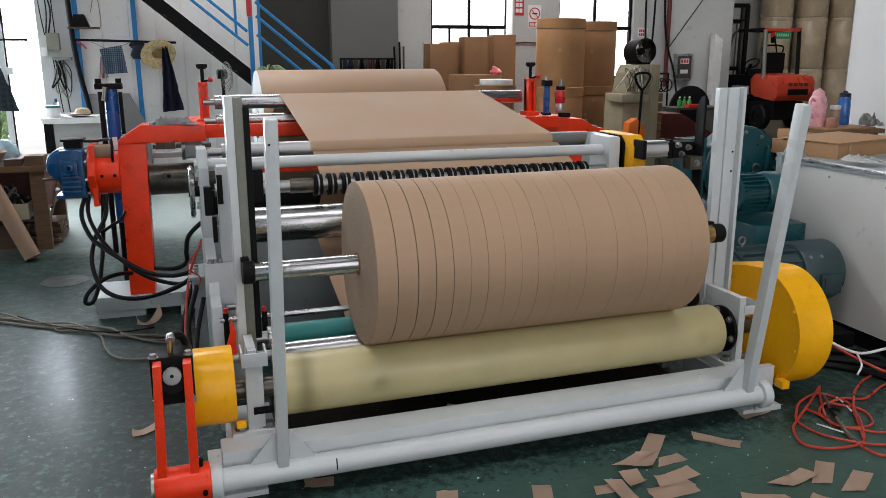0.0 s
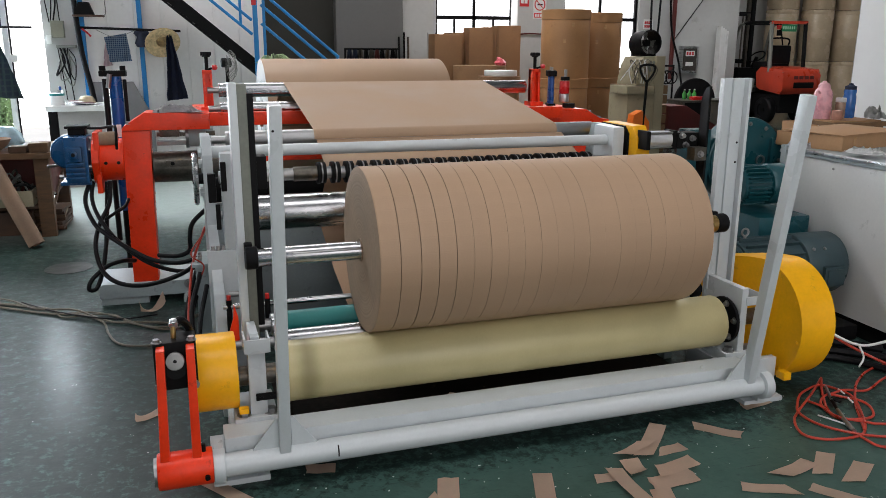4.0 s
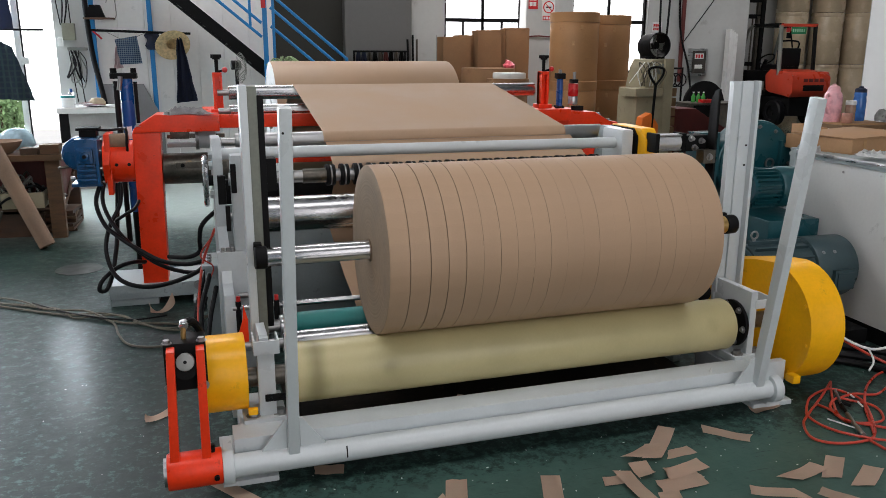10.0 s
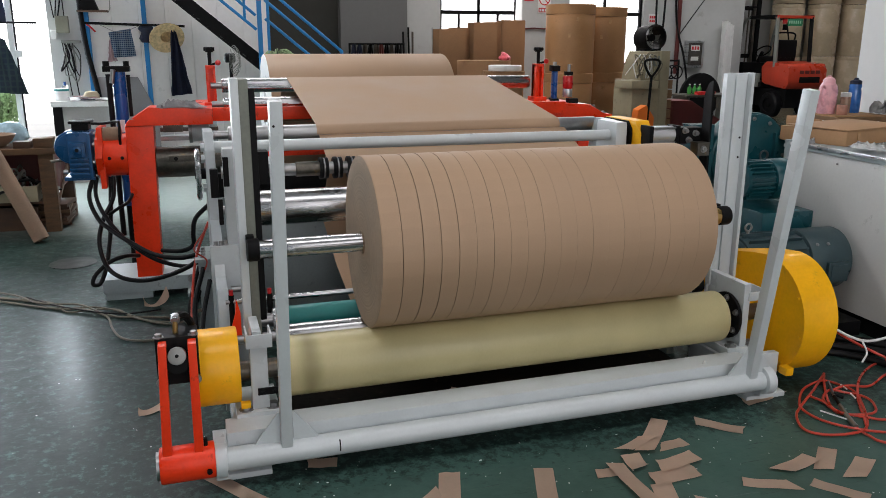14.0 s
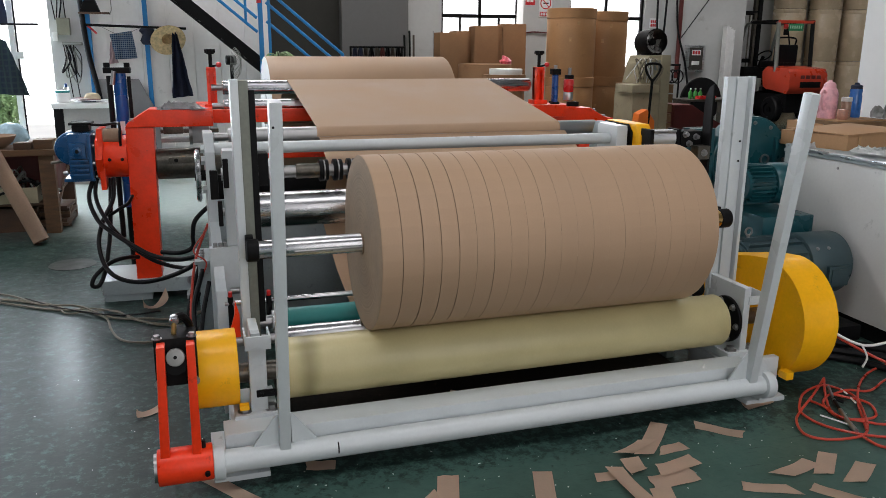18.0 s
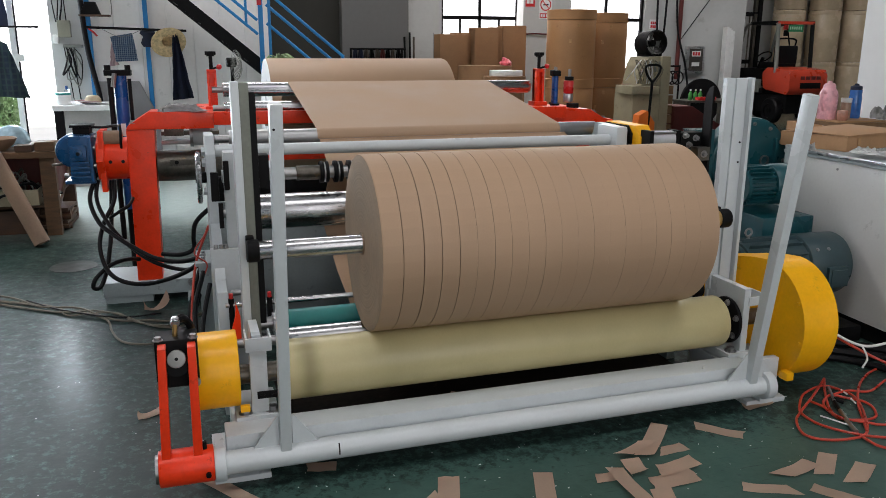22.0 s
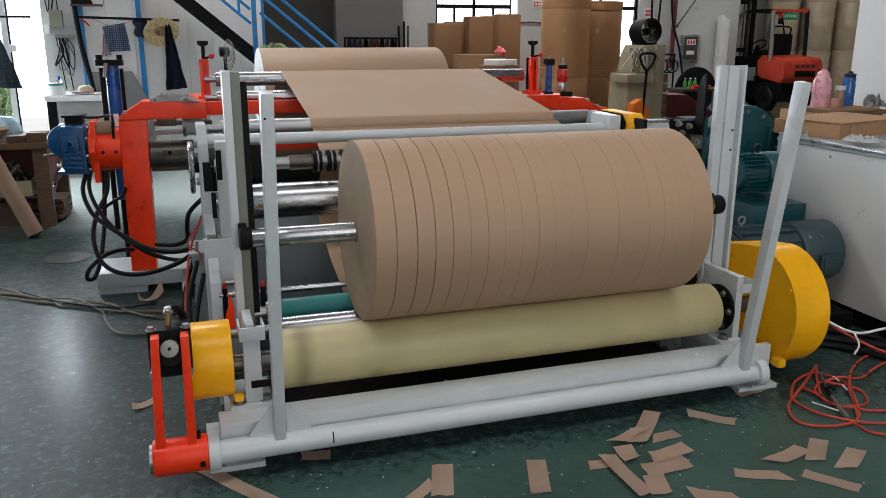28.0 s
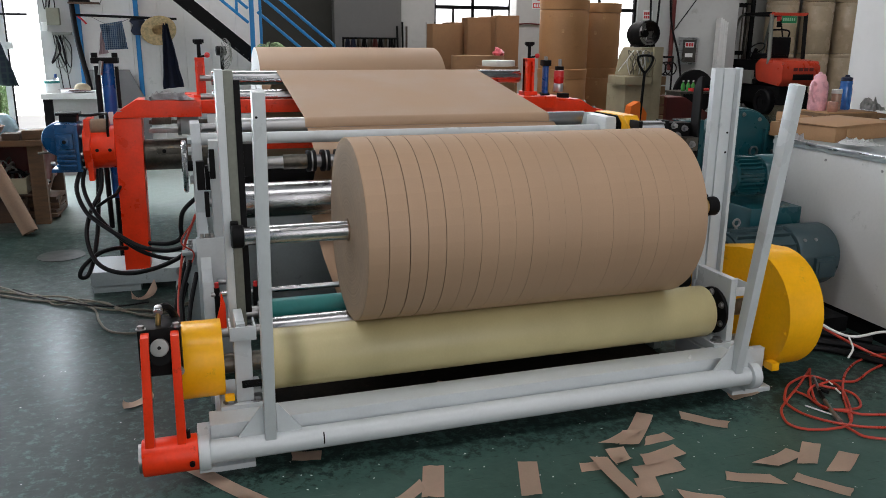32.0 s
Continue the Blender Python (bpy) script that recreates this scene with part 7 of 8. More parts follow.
stack = thing("white_reel", (4.42, 8.9, 1.12), "white paper reel on a brown round board", "paper reel")
part("reel", rod((4.42, 8.9, 1.121), (4.42, 8.9, 1.205), 0.25, 48, bevel=0.006), PLASTIC_WHITE, stack)
table2 = thing("round_board_stack", (4.40, 8.9, 0), "stack of brown round boards", "stack")
for k in range(3):
    part("board", rod((4.40, 8.9, 1.06 + 0.02 * k), (4.40, 8.9, 1.079 + 0.02 * k), 0.32, 48), CARD, table2)
part("drum", rod((4.40, 8.9, 0.0), (4.40, 8.9, 1.06), 0.28, 48), CARD, table2)
pinkrag = thing("pink_bag", (4.80, 9.68, 1.255), "crumpled pink plastic bag on a drum", "bag")
bm = lathe([(0.09, 0.0), (0.11, 0.04), (0.07, 0.09), (0.03, 0.12)], Matrix.Translation((4.72, 9.75, 1.257)), 16)
for v in bm.verts:
    v.co += 0.035 * noise.noise_vector(v.co * 11)
part("film", bm, paint("bright_pink_film", (0.75, 0.13, 0.17), 0.3, vary=0.3, scale=20, grain=60, bump=0.1), pinkrag)


def notice(name, x, y, z, w, h, bg, fg, label, rows=2, cols=3, ring=False):
    """A flat sign; its small writing as plain bars."""
    s = thing(name, (x, y, z), label, "sign")
    part("plate", box(x, x + w, y - 0.008, y, z, z + h, 0.001), bg, s)
    if ring:
        m = facing(x + w / 2, y - 0.009, z + h * 0.62)
        r = w * 0.42
        part("red_ring", lathe([(r, 0), (r, 0.002), (r * 0.82, 0.002), (r * 0.82, 0)], m, 36, closed=True), SIGN_RED, s)
        own = box(-r * 0.85, r * 0.85, -r * 0.07, r * 0.07, 0.0005, 0.003)
        bmesh.ops.transform(own, matrix=m @ pose(0, 0, 0, 0, 0, -45), verts=own.verts)
        part("red_slash", own, SIGN_RED, s)
        own = box(-r * 0.45, r * 0.5, -r * 0.12, r * 0.10, 0.0, 0.001)
        bmesh.ops.transform(own, matrix=m, verts=own.verts)
        part("pictogram", own, BLACK, s)
        part("band", box(x + w * 0.06, x + w * 0.94, y - 0.0105, y - 0.0085, z + h * 0.04, z + h * 0.24), SIGN_RED, s)
        for k in range(4):
            part("writing_bar", box(x + w * (0.13 + 0.2 * k), x + w * (0.27 + 0.2 * k), y - 0.0125, y - 0.011, z + h * 0.08, z + h * 0.20), PLASTIC_WHITE, s)
    else:
        for i in range(rows):
            for j in range(cols):
                part("writing_bar", box(x + w * (0.1 + 0.8 * j / cols), x + w * (0.1 + 0.8 * (j + 0.78) / cols), y - 0.0105, y - 0.009, z + h * (0.14 + 0.76 * i / rows), z + h * (0.14 + 0.76 * (i + 0.72) / rows)), fg, s)
    return s


notice("no_smoking_sign", 6.30, 12.24, 2.08, 0.27, 0.42, PLASTIC_WHITE, SIGN_RED, "white no-smoking sign with a red ring", ring=True)
notice("red_notice", 6.02, 12.24, 2.30, 0.19, 0.40, SIGN_RED, PLASTIC_WHITE, "red notice with white lettering on the column", 3, 2)
notice("wall_notice", 8.915, 12.6, 1.915, 0.22, 0.195, PLASTIC_WHITE, SIGN_RED, "small white notice with red lettering", 2, 4)
notice("pillar_notice", 15.62, 13.2, 1.78, 0.35, 0.34, SIGN_RED, PLASTIC_WHITE, "red notice with white lettering on the pillar", 2, 2)
tagged(part("column_tie", hose([(5.97, 12.22, 1.78), (6.2, 12.21, 1.80), (6.45, 12.21, 1.79), (6.68, 12.22, 1.79)], 0.014, 6, 6), MAROON), "dark red cord tied round the column", "cord")

# beige electrical desk with a drum fan on it
desk = thing("beige_machine", (5.9, 7.6, 0), "old beige machine cabinet with a control desk", "machine")
part("desk", box(5.68, 6.10, 7.30, 7.80, 0.92, 1.03, 0.02), BEIGE, desk)
part("body", box(5.78, 6.20, 7.45, 8.0, 0.0, 0.92, 0.015), BEIGE, desk)
part("tower", prism([(5.92, 1.03), (6.32, 1.03), (6.32, 1.43), (6.03, 1.42), (5.97, 1.30)], 0.55, facing(0, 8.05, 0), 0.012), BEIGE, desk)
part("side", box(6.20, 6.34, 7.45, 8.02, 0.0, 1.43, 0.012), BEIGE, desk)
rnd = random.Random(9)
for k in range(14):
    x = rnd.uniform(5.82, 6.14)
    part("wire", hose([(x, 7.44, 1.06), (x + rnd.uniform(-.1, .1), 7.38, 1.25), (x + rnd.uniform(-.1, .15), 7.42, 1.38), (x + rnd.uniform(-.15, .15), 7.5, 1.10)], 0.007, 5, 6), rnd.choice((PLASTIC_WHITE, TAN_CABLE, BEIGE)), desk)
for k, x in enumerate((5.96, 6.10)):
    part("dial_plate", box(x, x + 0.10, 7.49, 7.496, 1.22, 1.36, 0.002), PLASTIC_GREY, desk)
fan2 = thing("drum_fan", (6.1, 7.7, 1.48), "black industrial drum fan on the beige machine", "fan")
fm = Matrix.Translation((6.19, 7.78, 1.605)) @ pose(0, 0, 0, 86, 0, 4)
part("shroud", lathe([(0.168, -0.15), (0.176, -0.15), (0.176, 0.15), (0.168, 0.15)], fm, 40, closed=True), BLACK, fan2)
bm = bmesh.new()
for k in range(4):
    own = prism([(0.03, -0.03), (0.15, -0.06), (0.16, 0.05), (0.03, 0.03)], 0.006, fm @ pose(0, 0, 0, 0, 0, 90 * k) @ pose(0, 0, 0, 25, 0, 0))
    joined(bm, own)
part("blades", bm, PLASTIC_GREY, fan2)
part("hub", rod(fm @ Vector((0, 0, -0.06)), fm @ Vector((0, 0, 0.06)), 0.05, 20), BLACK, fan2)
bm = bmesh.new()
for r in (0.05, 0.09, 0.13):
    lathe([(r, 0.15), (r + 0.004, 0.15), (r + 0.004, 0.154), (r, 0.154)], fm, 32, bm, closed=True)
part("grille", bm, BLACK, fan2)
part("foot", box(6.06, 6.30, 7.66, 7.90, 1.428, 1.458, 0.006), BLACK, fan2)

# pallet truck
jack = thing("pallet_truck", (5.75, 6.9, 0), "orange hand pallet truck with a black handle", "pallet truck")
part("pump_body", prism([(-0.16, 0.0), (0.16, 0.0), (0.16, 0.50), (0.04, 0.66), (-0.08, 0.60)], 0.16, facing(5.72, 7.0, 0.08), 0.02), ORANGE, jack)
part("shaft", rod((5.78, 6.86, 0.3), (5.80, 6.84, 1.13), 0.018, 14), BLACK, jack)
bm = hose([(5.80, 6.84, 1.10), (5.72, 6.84, 1.20), (5.69, 6.84, 1.29), (5.74, 6.84, 1.325), (5.86, 6.84, 1.325), (5.91, 6.84, 1.29), (5.88, 6.84, 1.20), (5.80, 6.84, 1.10)], 0.016, 6, 8)
part("handle", bm, BLACK, jack)
for x in (5.50, 5.85):
    part("fork", box(x, x + 0.16, 7.0, 8.1, 0.06, 0.11, 0.008), ORANGE, jack)
part("wheel", rod((5.70, 6.95, 0.09), (5.80, 6.95, 0.09), 0.09, 24, bevel=0.01), RUBBER, jack)

jack.location.x -= 0.09

# small stack of pallets
for k in range(7):
    p = thing("pallet", (6.51, 8.45, 0.145 * k), "brown wooden pallet in a stack", "pallet", "stacked pallets")
    z = 0.145 * k
    for j in range(3):
        part("runner", box(6.21, 6.81, 8.1 + 0.3 * j, 8.18 + 0.3 * j, z, z + 0.10, 0.004), PALLET, p)
    for j in range(5):
        part("board", box(6.21 + 0.125 * j, 6.31 + 0.125 * j, 8.1, 8.8, z + 0.10, z + 0.125, 0.003), PALLET, p)

# fire cabinet, pipes, bottles
hyd = thing("fire_hydrant_cabinet", (9.95, 12.5, 1.25), "grey fire hydrant cabinet with a white notice", "fire cabinet")
part("body", box(9.80, 10.22, 12.50, 12.6, 1.02, 1.58, 0.01), ALU, hyd)
part("door", box(9.85, 10.17, 12.49, 12.501, 1.07, 1.53, 0.004), paint("smoked_panel", (0.06, 0.055, 0.05), 0.2, vary=0.2, scale=5, grain=30, bump=0.0), hyd)
part("notice", box(9.90, 10.11, 12.483, 12.489, 1.37, 1.48, 0.001), PLASTIC_WHITE, hyd)
for k in range(3):
    part("writing_bar", box(9.915 + 0.064 * k, 9.96 + 0.064 * k, 12.48, 12.482, 1.39, 1.46), SIGN_RED, hyd)
part("arrow_plate", box(9.91, 10.09, 12.483, 12.489, 1.17, 1.25, 0.001), PLASTIC_WHITE, hyd)
tagged(part("red_standpipe", rod((9.58, 12.52, 0.9), (9.58, 12.52, 6.2), 0.045, 14), MAROON), "dark red fire standpipe on the wall", "pipe")
for k, (x, dx) in enumerate(((8.95, 0.05), (9.2, 0.2), (9.35, -0.1))):
    tagged(part("hanging_cable", hose([(x, 12.5, 6.1), (x + dx, 12.5, 3.5), (x + dx * 1.5, 12.48, 2.0), (x + dx * 2.5, 12.4, 1.2), (x + dx * 3, 12.3, 0.4)], 0.022, 6, 6), RUBBER), "thick black cable hanging down the back wall", "cable", "hanging cables")
tagged(part("strut_cable", rod((9.6, 12.5, 1.7), (10.75, 12.5, 3.2), 0.010, 6), BLACK), "thin cable slanting along the wall", "cable")
rack = thing("cable_rack", (9.3, 12.2, 0), "dark metal rack with coiled cables", "rack")
for x in (9.05, 9.45):
    part("post", rod((x, 12.2, 0.0), (x, 12.2, 1.2), 0.02, 8), BLACK, rack)
part("bar", rod((9.05, 12.2, 1.18), (9.45, 12.2, 1.18), 0.02, 8), BLACK, rack)
for k in range(3):
    part("coil", lathe([(0.13 + 0.014 * math.cos(a), 0.014 * math.sin(a)) for a in [i * math.pi / 3 for i in range(6)]], facing(9.15 + 0.1 * k, 12.15 - 0.03 * k, 0.95), 24, closed=True), RUBBER, rack)
tyre = thing("round_cover", (9.6, 11.6, 0.0), "large dark round cover standing by the wall", "wheel")
part("disc", rod((9.78, 11.9, 0.47), (9.78, 11.83, 0.47), 0.47, 48, bevel=0.01), BLACK, tyre)
for k in range(3):
    b = thing("green_bottle", (8.59 + 0.105 * k, 10.4, 0.62), "green plastic drink bottle", "bottle", "green bottles")
    x = 8.59 + 0.105 * k
    part("body", lathe([(0.034, 0.0), (0.037, 0.013), (0.037, 0.105), (0.014, 0.145), (0.014, 0.165)], Matrix.Translation((x, 10.4, 0.62)), 18), paint("green_pet", (0.05, 0.30, 0.06), 0.15, vary=0.1, bump=0.0), b)
    part("cap", rod((x, 10.4, 0.786), (x, 10.4, 0.805), 0.016, 12), PLASTIC_WHITE, b)
bm = box(8.35, 9.45, 10.1, 10.7, 0.58, 0.618, 0.005)
lowt = thing("low_bench", (8.9, 10.4, 0), "low dark steel bench", "bench")
part("top", bm, DARK_STEEL, lowt)
for x in (8.4, 9.35):
    part("leg", box(x, x + 0.05, 10.15, 10.65, 0, 0.58, 0.004), DARK_STEEL, lowt)
tray = thing("red_tray", (8.7, 10.2, 0.62), "red plastic tray with a handle", "tray")
part("tray", box(8.62, 8.80, 10.14, 10.28, 0.62, 0.68, 0.01), RED_PLASTIC, tray)
part("handle", rod((8.80, 10.21, 0.655), (9.0, 10.21, 0.650), 0.028, 12), RED_PLASTIC, tray)
ramp = thing("maroon_ramp", (7.6, 8.6, 0), "maroon painted steel loading ramp", "ramp")
part("cheek", prism([(7.10, 0.0), (8.35, 0.0), (8.35, 0.16), (7.86, 0.40), (7.42, 0.655), (7.10, 0.655)], 0.5, facing(0, 9.0, 0), 0.01), MAROON, ramp)
part("edge", box(7.20, 8.45, 8.42, 8.49, 0.0, 0.10, 0.006), STEEL, ramp)
part("lip", box(7.20, 8.45, 8.36, 8.42, 0.0, 0.06, 0.004), MAROON, ramp)

# clothes rack and brooms by the grey wall
rk = thing("coat_rack", (3.0, 12.0, 0), "dark metal rack hung with tools", "rack")
part("bar", rod((2.58, 12.1, 1.50), (3.62, 12.1, 1.50), 0.018, 10), BLACK, rk)
for x in (2.60, 3.55):
    part("post", rod((x, 12.1, 0.0), (x, 12.1, 1.50), 0.02, 8), BLACK, rk)
rnd = random.Random(12)
for k in range(9):
    x = 2.68 + 0.1 * k
    tagged(draped("hung_tool_bag", ((x - 0.03, 1.49), (x + 0.03, 1.49)), ((x - 0.07, 1.28 - 0.1 * rnd.random()), (x + 0.07, 1.26 - 0.1 * rnd.random())), 12.08, 0.02, k, rnd.choice((BLACK, MAROON, CLOTH_NAVY, DARK_STEEL)), "dark cloth bag hung on the rack", "bag", 6, 5), group="bags on the rack")
for k, x in enumerate((3.66, 3.74, 3.80, 4.22, 4.28, 4.34)):
    tagged(part("broom_handle", rod((x, 12.2, 0.0), (x + 0.02 * (k % 3 - 1), 12.28, 1.72 + 0.08 * (k % 2)), 0.020 if k < 3 else 0.012, 8), (BLACK, BLACK, DARK_STEEL, STEEL, PALLET, BLACK)[k]), "long handled broom leaning against the wall", "broom", "brooms")
tagged(part("wall_conduit", rod((3.76, 12.55, 0.5), (3.76, 12.55, 6.2), 0.03, 10), PLASTIC_GREY), "grey conduit running up the back wall", "conduit")

# ---- forklift truck ----
def forklift(x, y):
    f = thing("forklift_truck", (x, y, 0), "red and black counterbalance forklift truck, parked", "forklift")
    Z = pose(x, y, 0, 0, 0, -90)

    def p(name, bm, mat, label="", parent=f):
        bmesh.ops.transform(bm, matrix=Z, verts=bm.verts)
        return part(name, bm, mat, parent, label)

    p("counterweight", prism([(0.0, 0.72), (0.12, 0.68), (0.76, 0.60), (0.85, 0.70), (0.85, 1.0), (0.77, 1.13), (0.10, 1.17), (-0.06, 1.05)], 0.95, facing(0, 0.5, 0), 0.09), FORK_RED, "rounded red counterweight")
    p("vent", box(0.842, 0.856, -0.18, 0.32, 0.74, 0.86, 0.01), BLACK)
    for k in range(4):
        p("emblem", box(0.844, 0.854, -0.18 + 0.13 * k, -0.08 + 0.13 * k, 0.92, 0.99, 0.002), MAROON)
    p("chassis", box(-1.30, 0.70, -0.36, 0.36, 0.22, 0.60, 0.03), BLACK)
    p("floor_plate", box(-1.20, 0.0, -0.44, 0.44, 0.62, 0.72, 0.02), BLACK)
    p("step", box(-0.62, -0.10, -0.47, -0.40, 0.62, 0.90, 0.01), PLASTIC_GREY)
    for wx, wr in ((-1.16, 0.33), (0.36, 0.27)):
        for wy in (-0.52, 0.34):
            w = p("tyre", lathe([(wr * 0.55, 0.0), (wr - 0.03, 0.0), (wr, 0.03), (wr, 0.15), (wr - 0.03, 0.18), (wr * 0.55, 0.18)], Matrix(((1, 0, 0, wx), (0, 0, 1, wy), (0, -1, 0, wr), (0, 0, 0, 1))), 36, closed=True), RUBBER)
            p("rim", rod((wx, wy + 0.03, wr), (wx, wy + 0.15, wr), wr * 0.56, 24), RUBBER, "", w)
            p("hub", rod((wx, wy + 0.01, wr), (wx, wy + 0.05, wr), wr * 0.2, 16), BLACK, "", w)
    for wy in (-0.42, 0.42):
        p("guard_post", hose([(-1.08, wy, 0.72), (-0.86, wy, 1.72), (-0.74, wy, 2.0), (-0.52, wy, 2.08)], 0.032, 6, 8), PLASTIC_GREY)
        p("guard_post", rod((0.36, wy, 1.05), (0.30, wy, 2.06), 0.042, 10), (PLASTIC_GREY if wy < 0 else BLACK))
        p("guard_beam", box(-0.58, 0.33, wy - 0.03, wy + 0.03, 2.04, 2.10, 0.008), BLACK)
    p("front_beam", box(-0.60, -0.52, -0.42, 0.42, 2.03, 2.09, 0.008), BLACK)
    for k in range(7):
        p("roof_bar", box(-0.45 + 0.11 * k, -0.42 + 0.11 * k, -0.42, 0.42, 2.06, 2.09, 0.004), BLACK)
    p("rear_beam", box(0.25, 0.34, -0.45, 0.45, 2.03, 2.09, 0.008), FORK_RED)
    pl = p("plate", box(0.345, 0.355, -0.20, 0.16, 1.88, 2.02, 0.004), SIGN_GREEN, "green plate with pale bars")
    for k in range(6):
        p("writing_bar", box(0.356, 0.360, -0.18 + 0.053 * k, -0.15 + 0.053 * k, 1.925, 1.985), paint("pale_green_print", (0.35, 0.62, 0.45), 0.5, vary=0.05, bump=0.0) if k == 0 else bpy.data.materials["pale_green_print"], "", pl)
    p("seat_base", box(-0.40, 0.12, -0.26, 0.26, 1.12, 1.26, 0.03), RUBBER)
    p("seat_back", box(0.02, 0.14, -0.26, 0.26, 1.22, 1.60, 0.04), RUBBER)
    p("seat_rail", hose([(0.05, -0.24, 1.58), (0.06, -0.24, 1.72), (0.06, 0.0, 1.75), (0.06, 0.24, 1.72), (0.05, 0.24, 1.58)], 0.018, 5, 6), BLACK)
    p("steering_wheel", lathe([(0.17 + 0.015 * math.cos(a), 0.015 * math.sin(a)) for a in [k * math.pi / 3 for k in range(6)]], pose(-0.62, 0, 1.36, 0, -40, 0), 24, closed=True), BLACK)
    p("steering_column", rod((-0.90, 0, 0.9), (-0.64, 0, 1.34), 0.04, 10), BLACK)
    p("dashboard", box(-1.05, -0.72, -0.40, 0.40, 0.72, 1.12, 0.03), BLACK)
    p("mirror", box(-0.06, 0.02, 0.0, 0.06, 1.80, 1.92, 0.01), BLACK)
    p("lamp", rod((-0.02, 0.02, 1.93), (-0.02, 0.02, 2.02), 0.05, 16), RED_PLASTIC)
    p("lamp_stem", rod((0.05, 0.10, 1.6), (0.0, 0.03, 2.04), 0.015, 8), BLACK)
    for wy in (-0.30, 0.30):
        p("mast_rail", box(-1.42, -1.28, wy - 0.05, wy + 0.05, 0.10, 2.65, 0.008), BLACK)
        p("inner_rail", box(-1.40, -1.32, wy * 0.72 - 0.04, wy * 0.72 + 0.04, 0.12, 2.60, 0.006), DARK_STEEL)
        p("lift_ram", rod((-1.25, wy * 0.5, 0.3), (-1.25, wy * 0.5, 2.3), 0.035, 14), DARK_STEEL)
        p("tilt_ram", rod((-1.29, wy, 0.75), (-0.95, wy, 0.6), 0.04, 12), BLACK)
        p("lift_chain", rod((-1.45, wy * 0.5, 0.5), (-1.45, wy * 0.5, 2.3), 0.018, 6), DARK_STEEL)
    for z in (0.25, 1.2, 2.25, 2.6):
        p("mast_tie", box(-1.42, -1.30, -0.34, 0.34, z, z + 0.09, 0.006), BLACK)
    p("chain_ring", lathe([(0.07 + 0.012 * math.cos(a), 0.012 * math.sin(a)) for a in [k * math.pi / 3 for k in range(6)]], facing(-1.30, -0.36, 2.35), 20, closed=True), PLASTIC_GREY)
    p("carriage", box(-1.56, -1.44, -0.45, 0.45, 0.25, 0.75, 0.01), BLACK)
    for wy in (-0.32, 0.22):
        p("fork", prism([(-2.40, 0.06), (-1.56, 0.05), (-1.56, 0.7), (-1.60, 0.7), (-1.61, 0.10), (-2.40, 0.075)], 0.10, facing(0, wy + 0.10, 0), 0.004), BLACK)
    return f


truck = forklift(11.93, 12.2)

# tall wrapped paper reels at the back
for k, (x, y, r) in enumerate(((13.69, 14.35, 0.37), (14.68, 14.3, 0.37), (15.57, 14.2, 0.37), (16.37, 14.5, 0.34))):
    for j in range(3):
        h = 1.22
        reel_s = thing("wrapped_reel", (x, y, h * j), "tall brown paper reel wrapped in shiny film", "paper reel", "stacked wrapped reels")
        part("paper", lathe([(r - 0.01, 0.005), (r, 0.02), (r, h * 0.5), (r + 0.004, h * 0.52), (r, h * 0.54), (r, h - 0.02), (r - 0.01, h - 0.004)], Matrix.Translation((x, y, h * j)), 48), WRAP, reel_s)
        part("film_band", lathe([(r + 0.002, h - 0.10), (r + 0.006, h - 0.09), (r + 0.006, h - 0.03), (r + 0.002, h - 0.02)], Matrix.Translation((x, y, h * j)), 48), WRAP, reel_s)
        part("core_plug", rod((x, y, h * j + h - 0.01), (x, y, h * j + h - 0.001), 0.06, 16), CORE, reel_s)
pole_stack = thing("white_board_bundle", (10.75, 12.4, 0), "bundle of white boards leaning on the wall", "boards")
for k in range(4):
    part("board", box(10.62 + 0.05 * k, 10.665 + 0.05 * k, 12.36, 12.52, 0, 1.98 - 0.03 * k, 0.004), PLASTIC_WHITE, pole_stack)

# ---- paper offcuts and air hose on the floor ----
SCRAP_MAT = paint("kraft_offcut", (0.60, 0.45, 0.345), 0.7, vary=0.06, scale=10, grain=120, bump=0.04, random_tint=0.06)


def scrap(cx, cy, length, width, angle, e0, e1, z, seed, curl=0.006):
    """A torn strip of kraft paper lying slightly curled on the floor."""
    rnd = random.Random(seed)
    n = 9
    bm = bmesh.new()
    rows = []
    m = pose(cx, cy, 0, 0, 0, angle)
    for i in range(n):
        u = i / (n - 1) - 0.5
        row = []
        for j in range(4):
            v = j / 3 - 0.5
            end = (e1 if u > 0 else e0) * (abs(u) * 2) ** 3 * v * width * 2
            x = u * length + end + (rnd.uniform(-0.004, 0.004) if i in (0, n - 1) else 0)
            zz = z + 0.002 + curl * (2 * u) ** 2 * (0.6 + 0.5 * v) + 0.0012 * math.sin(9 * u + seed)
            row.append(bm.verts.new(m @ Vector((x, v * width, zz))))
        rows.append(row)
    for a, b in zip(rows, rows[1:]):
        for j in range(3):
            bm.faces.new((a[j], a[j + 1], b[j + 1], b[j]))
    bmesh.ops.solidify(bm, geom=bm.faces[:], thickness=0.0015)
    return tagged(part("paper_offcut", bm, SCRAP_MAT), "torn strip of brown kraft paper on the floor", "paper scrap", "paper offcuts")


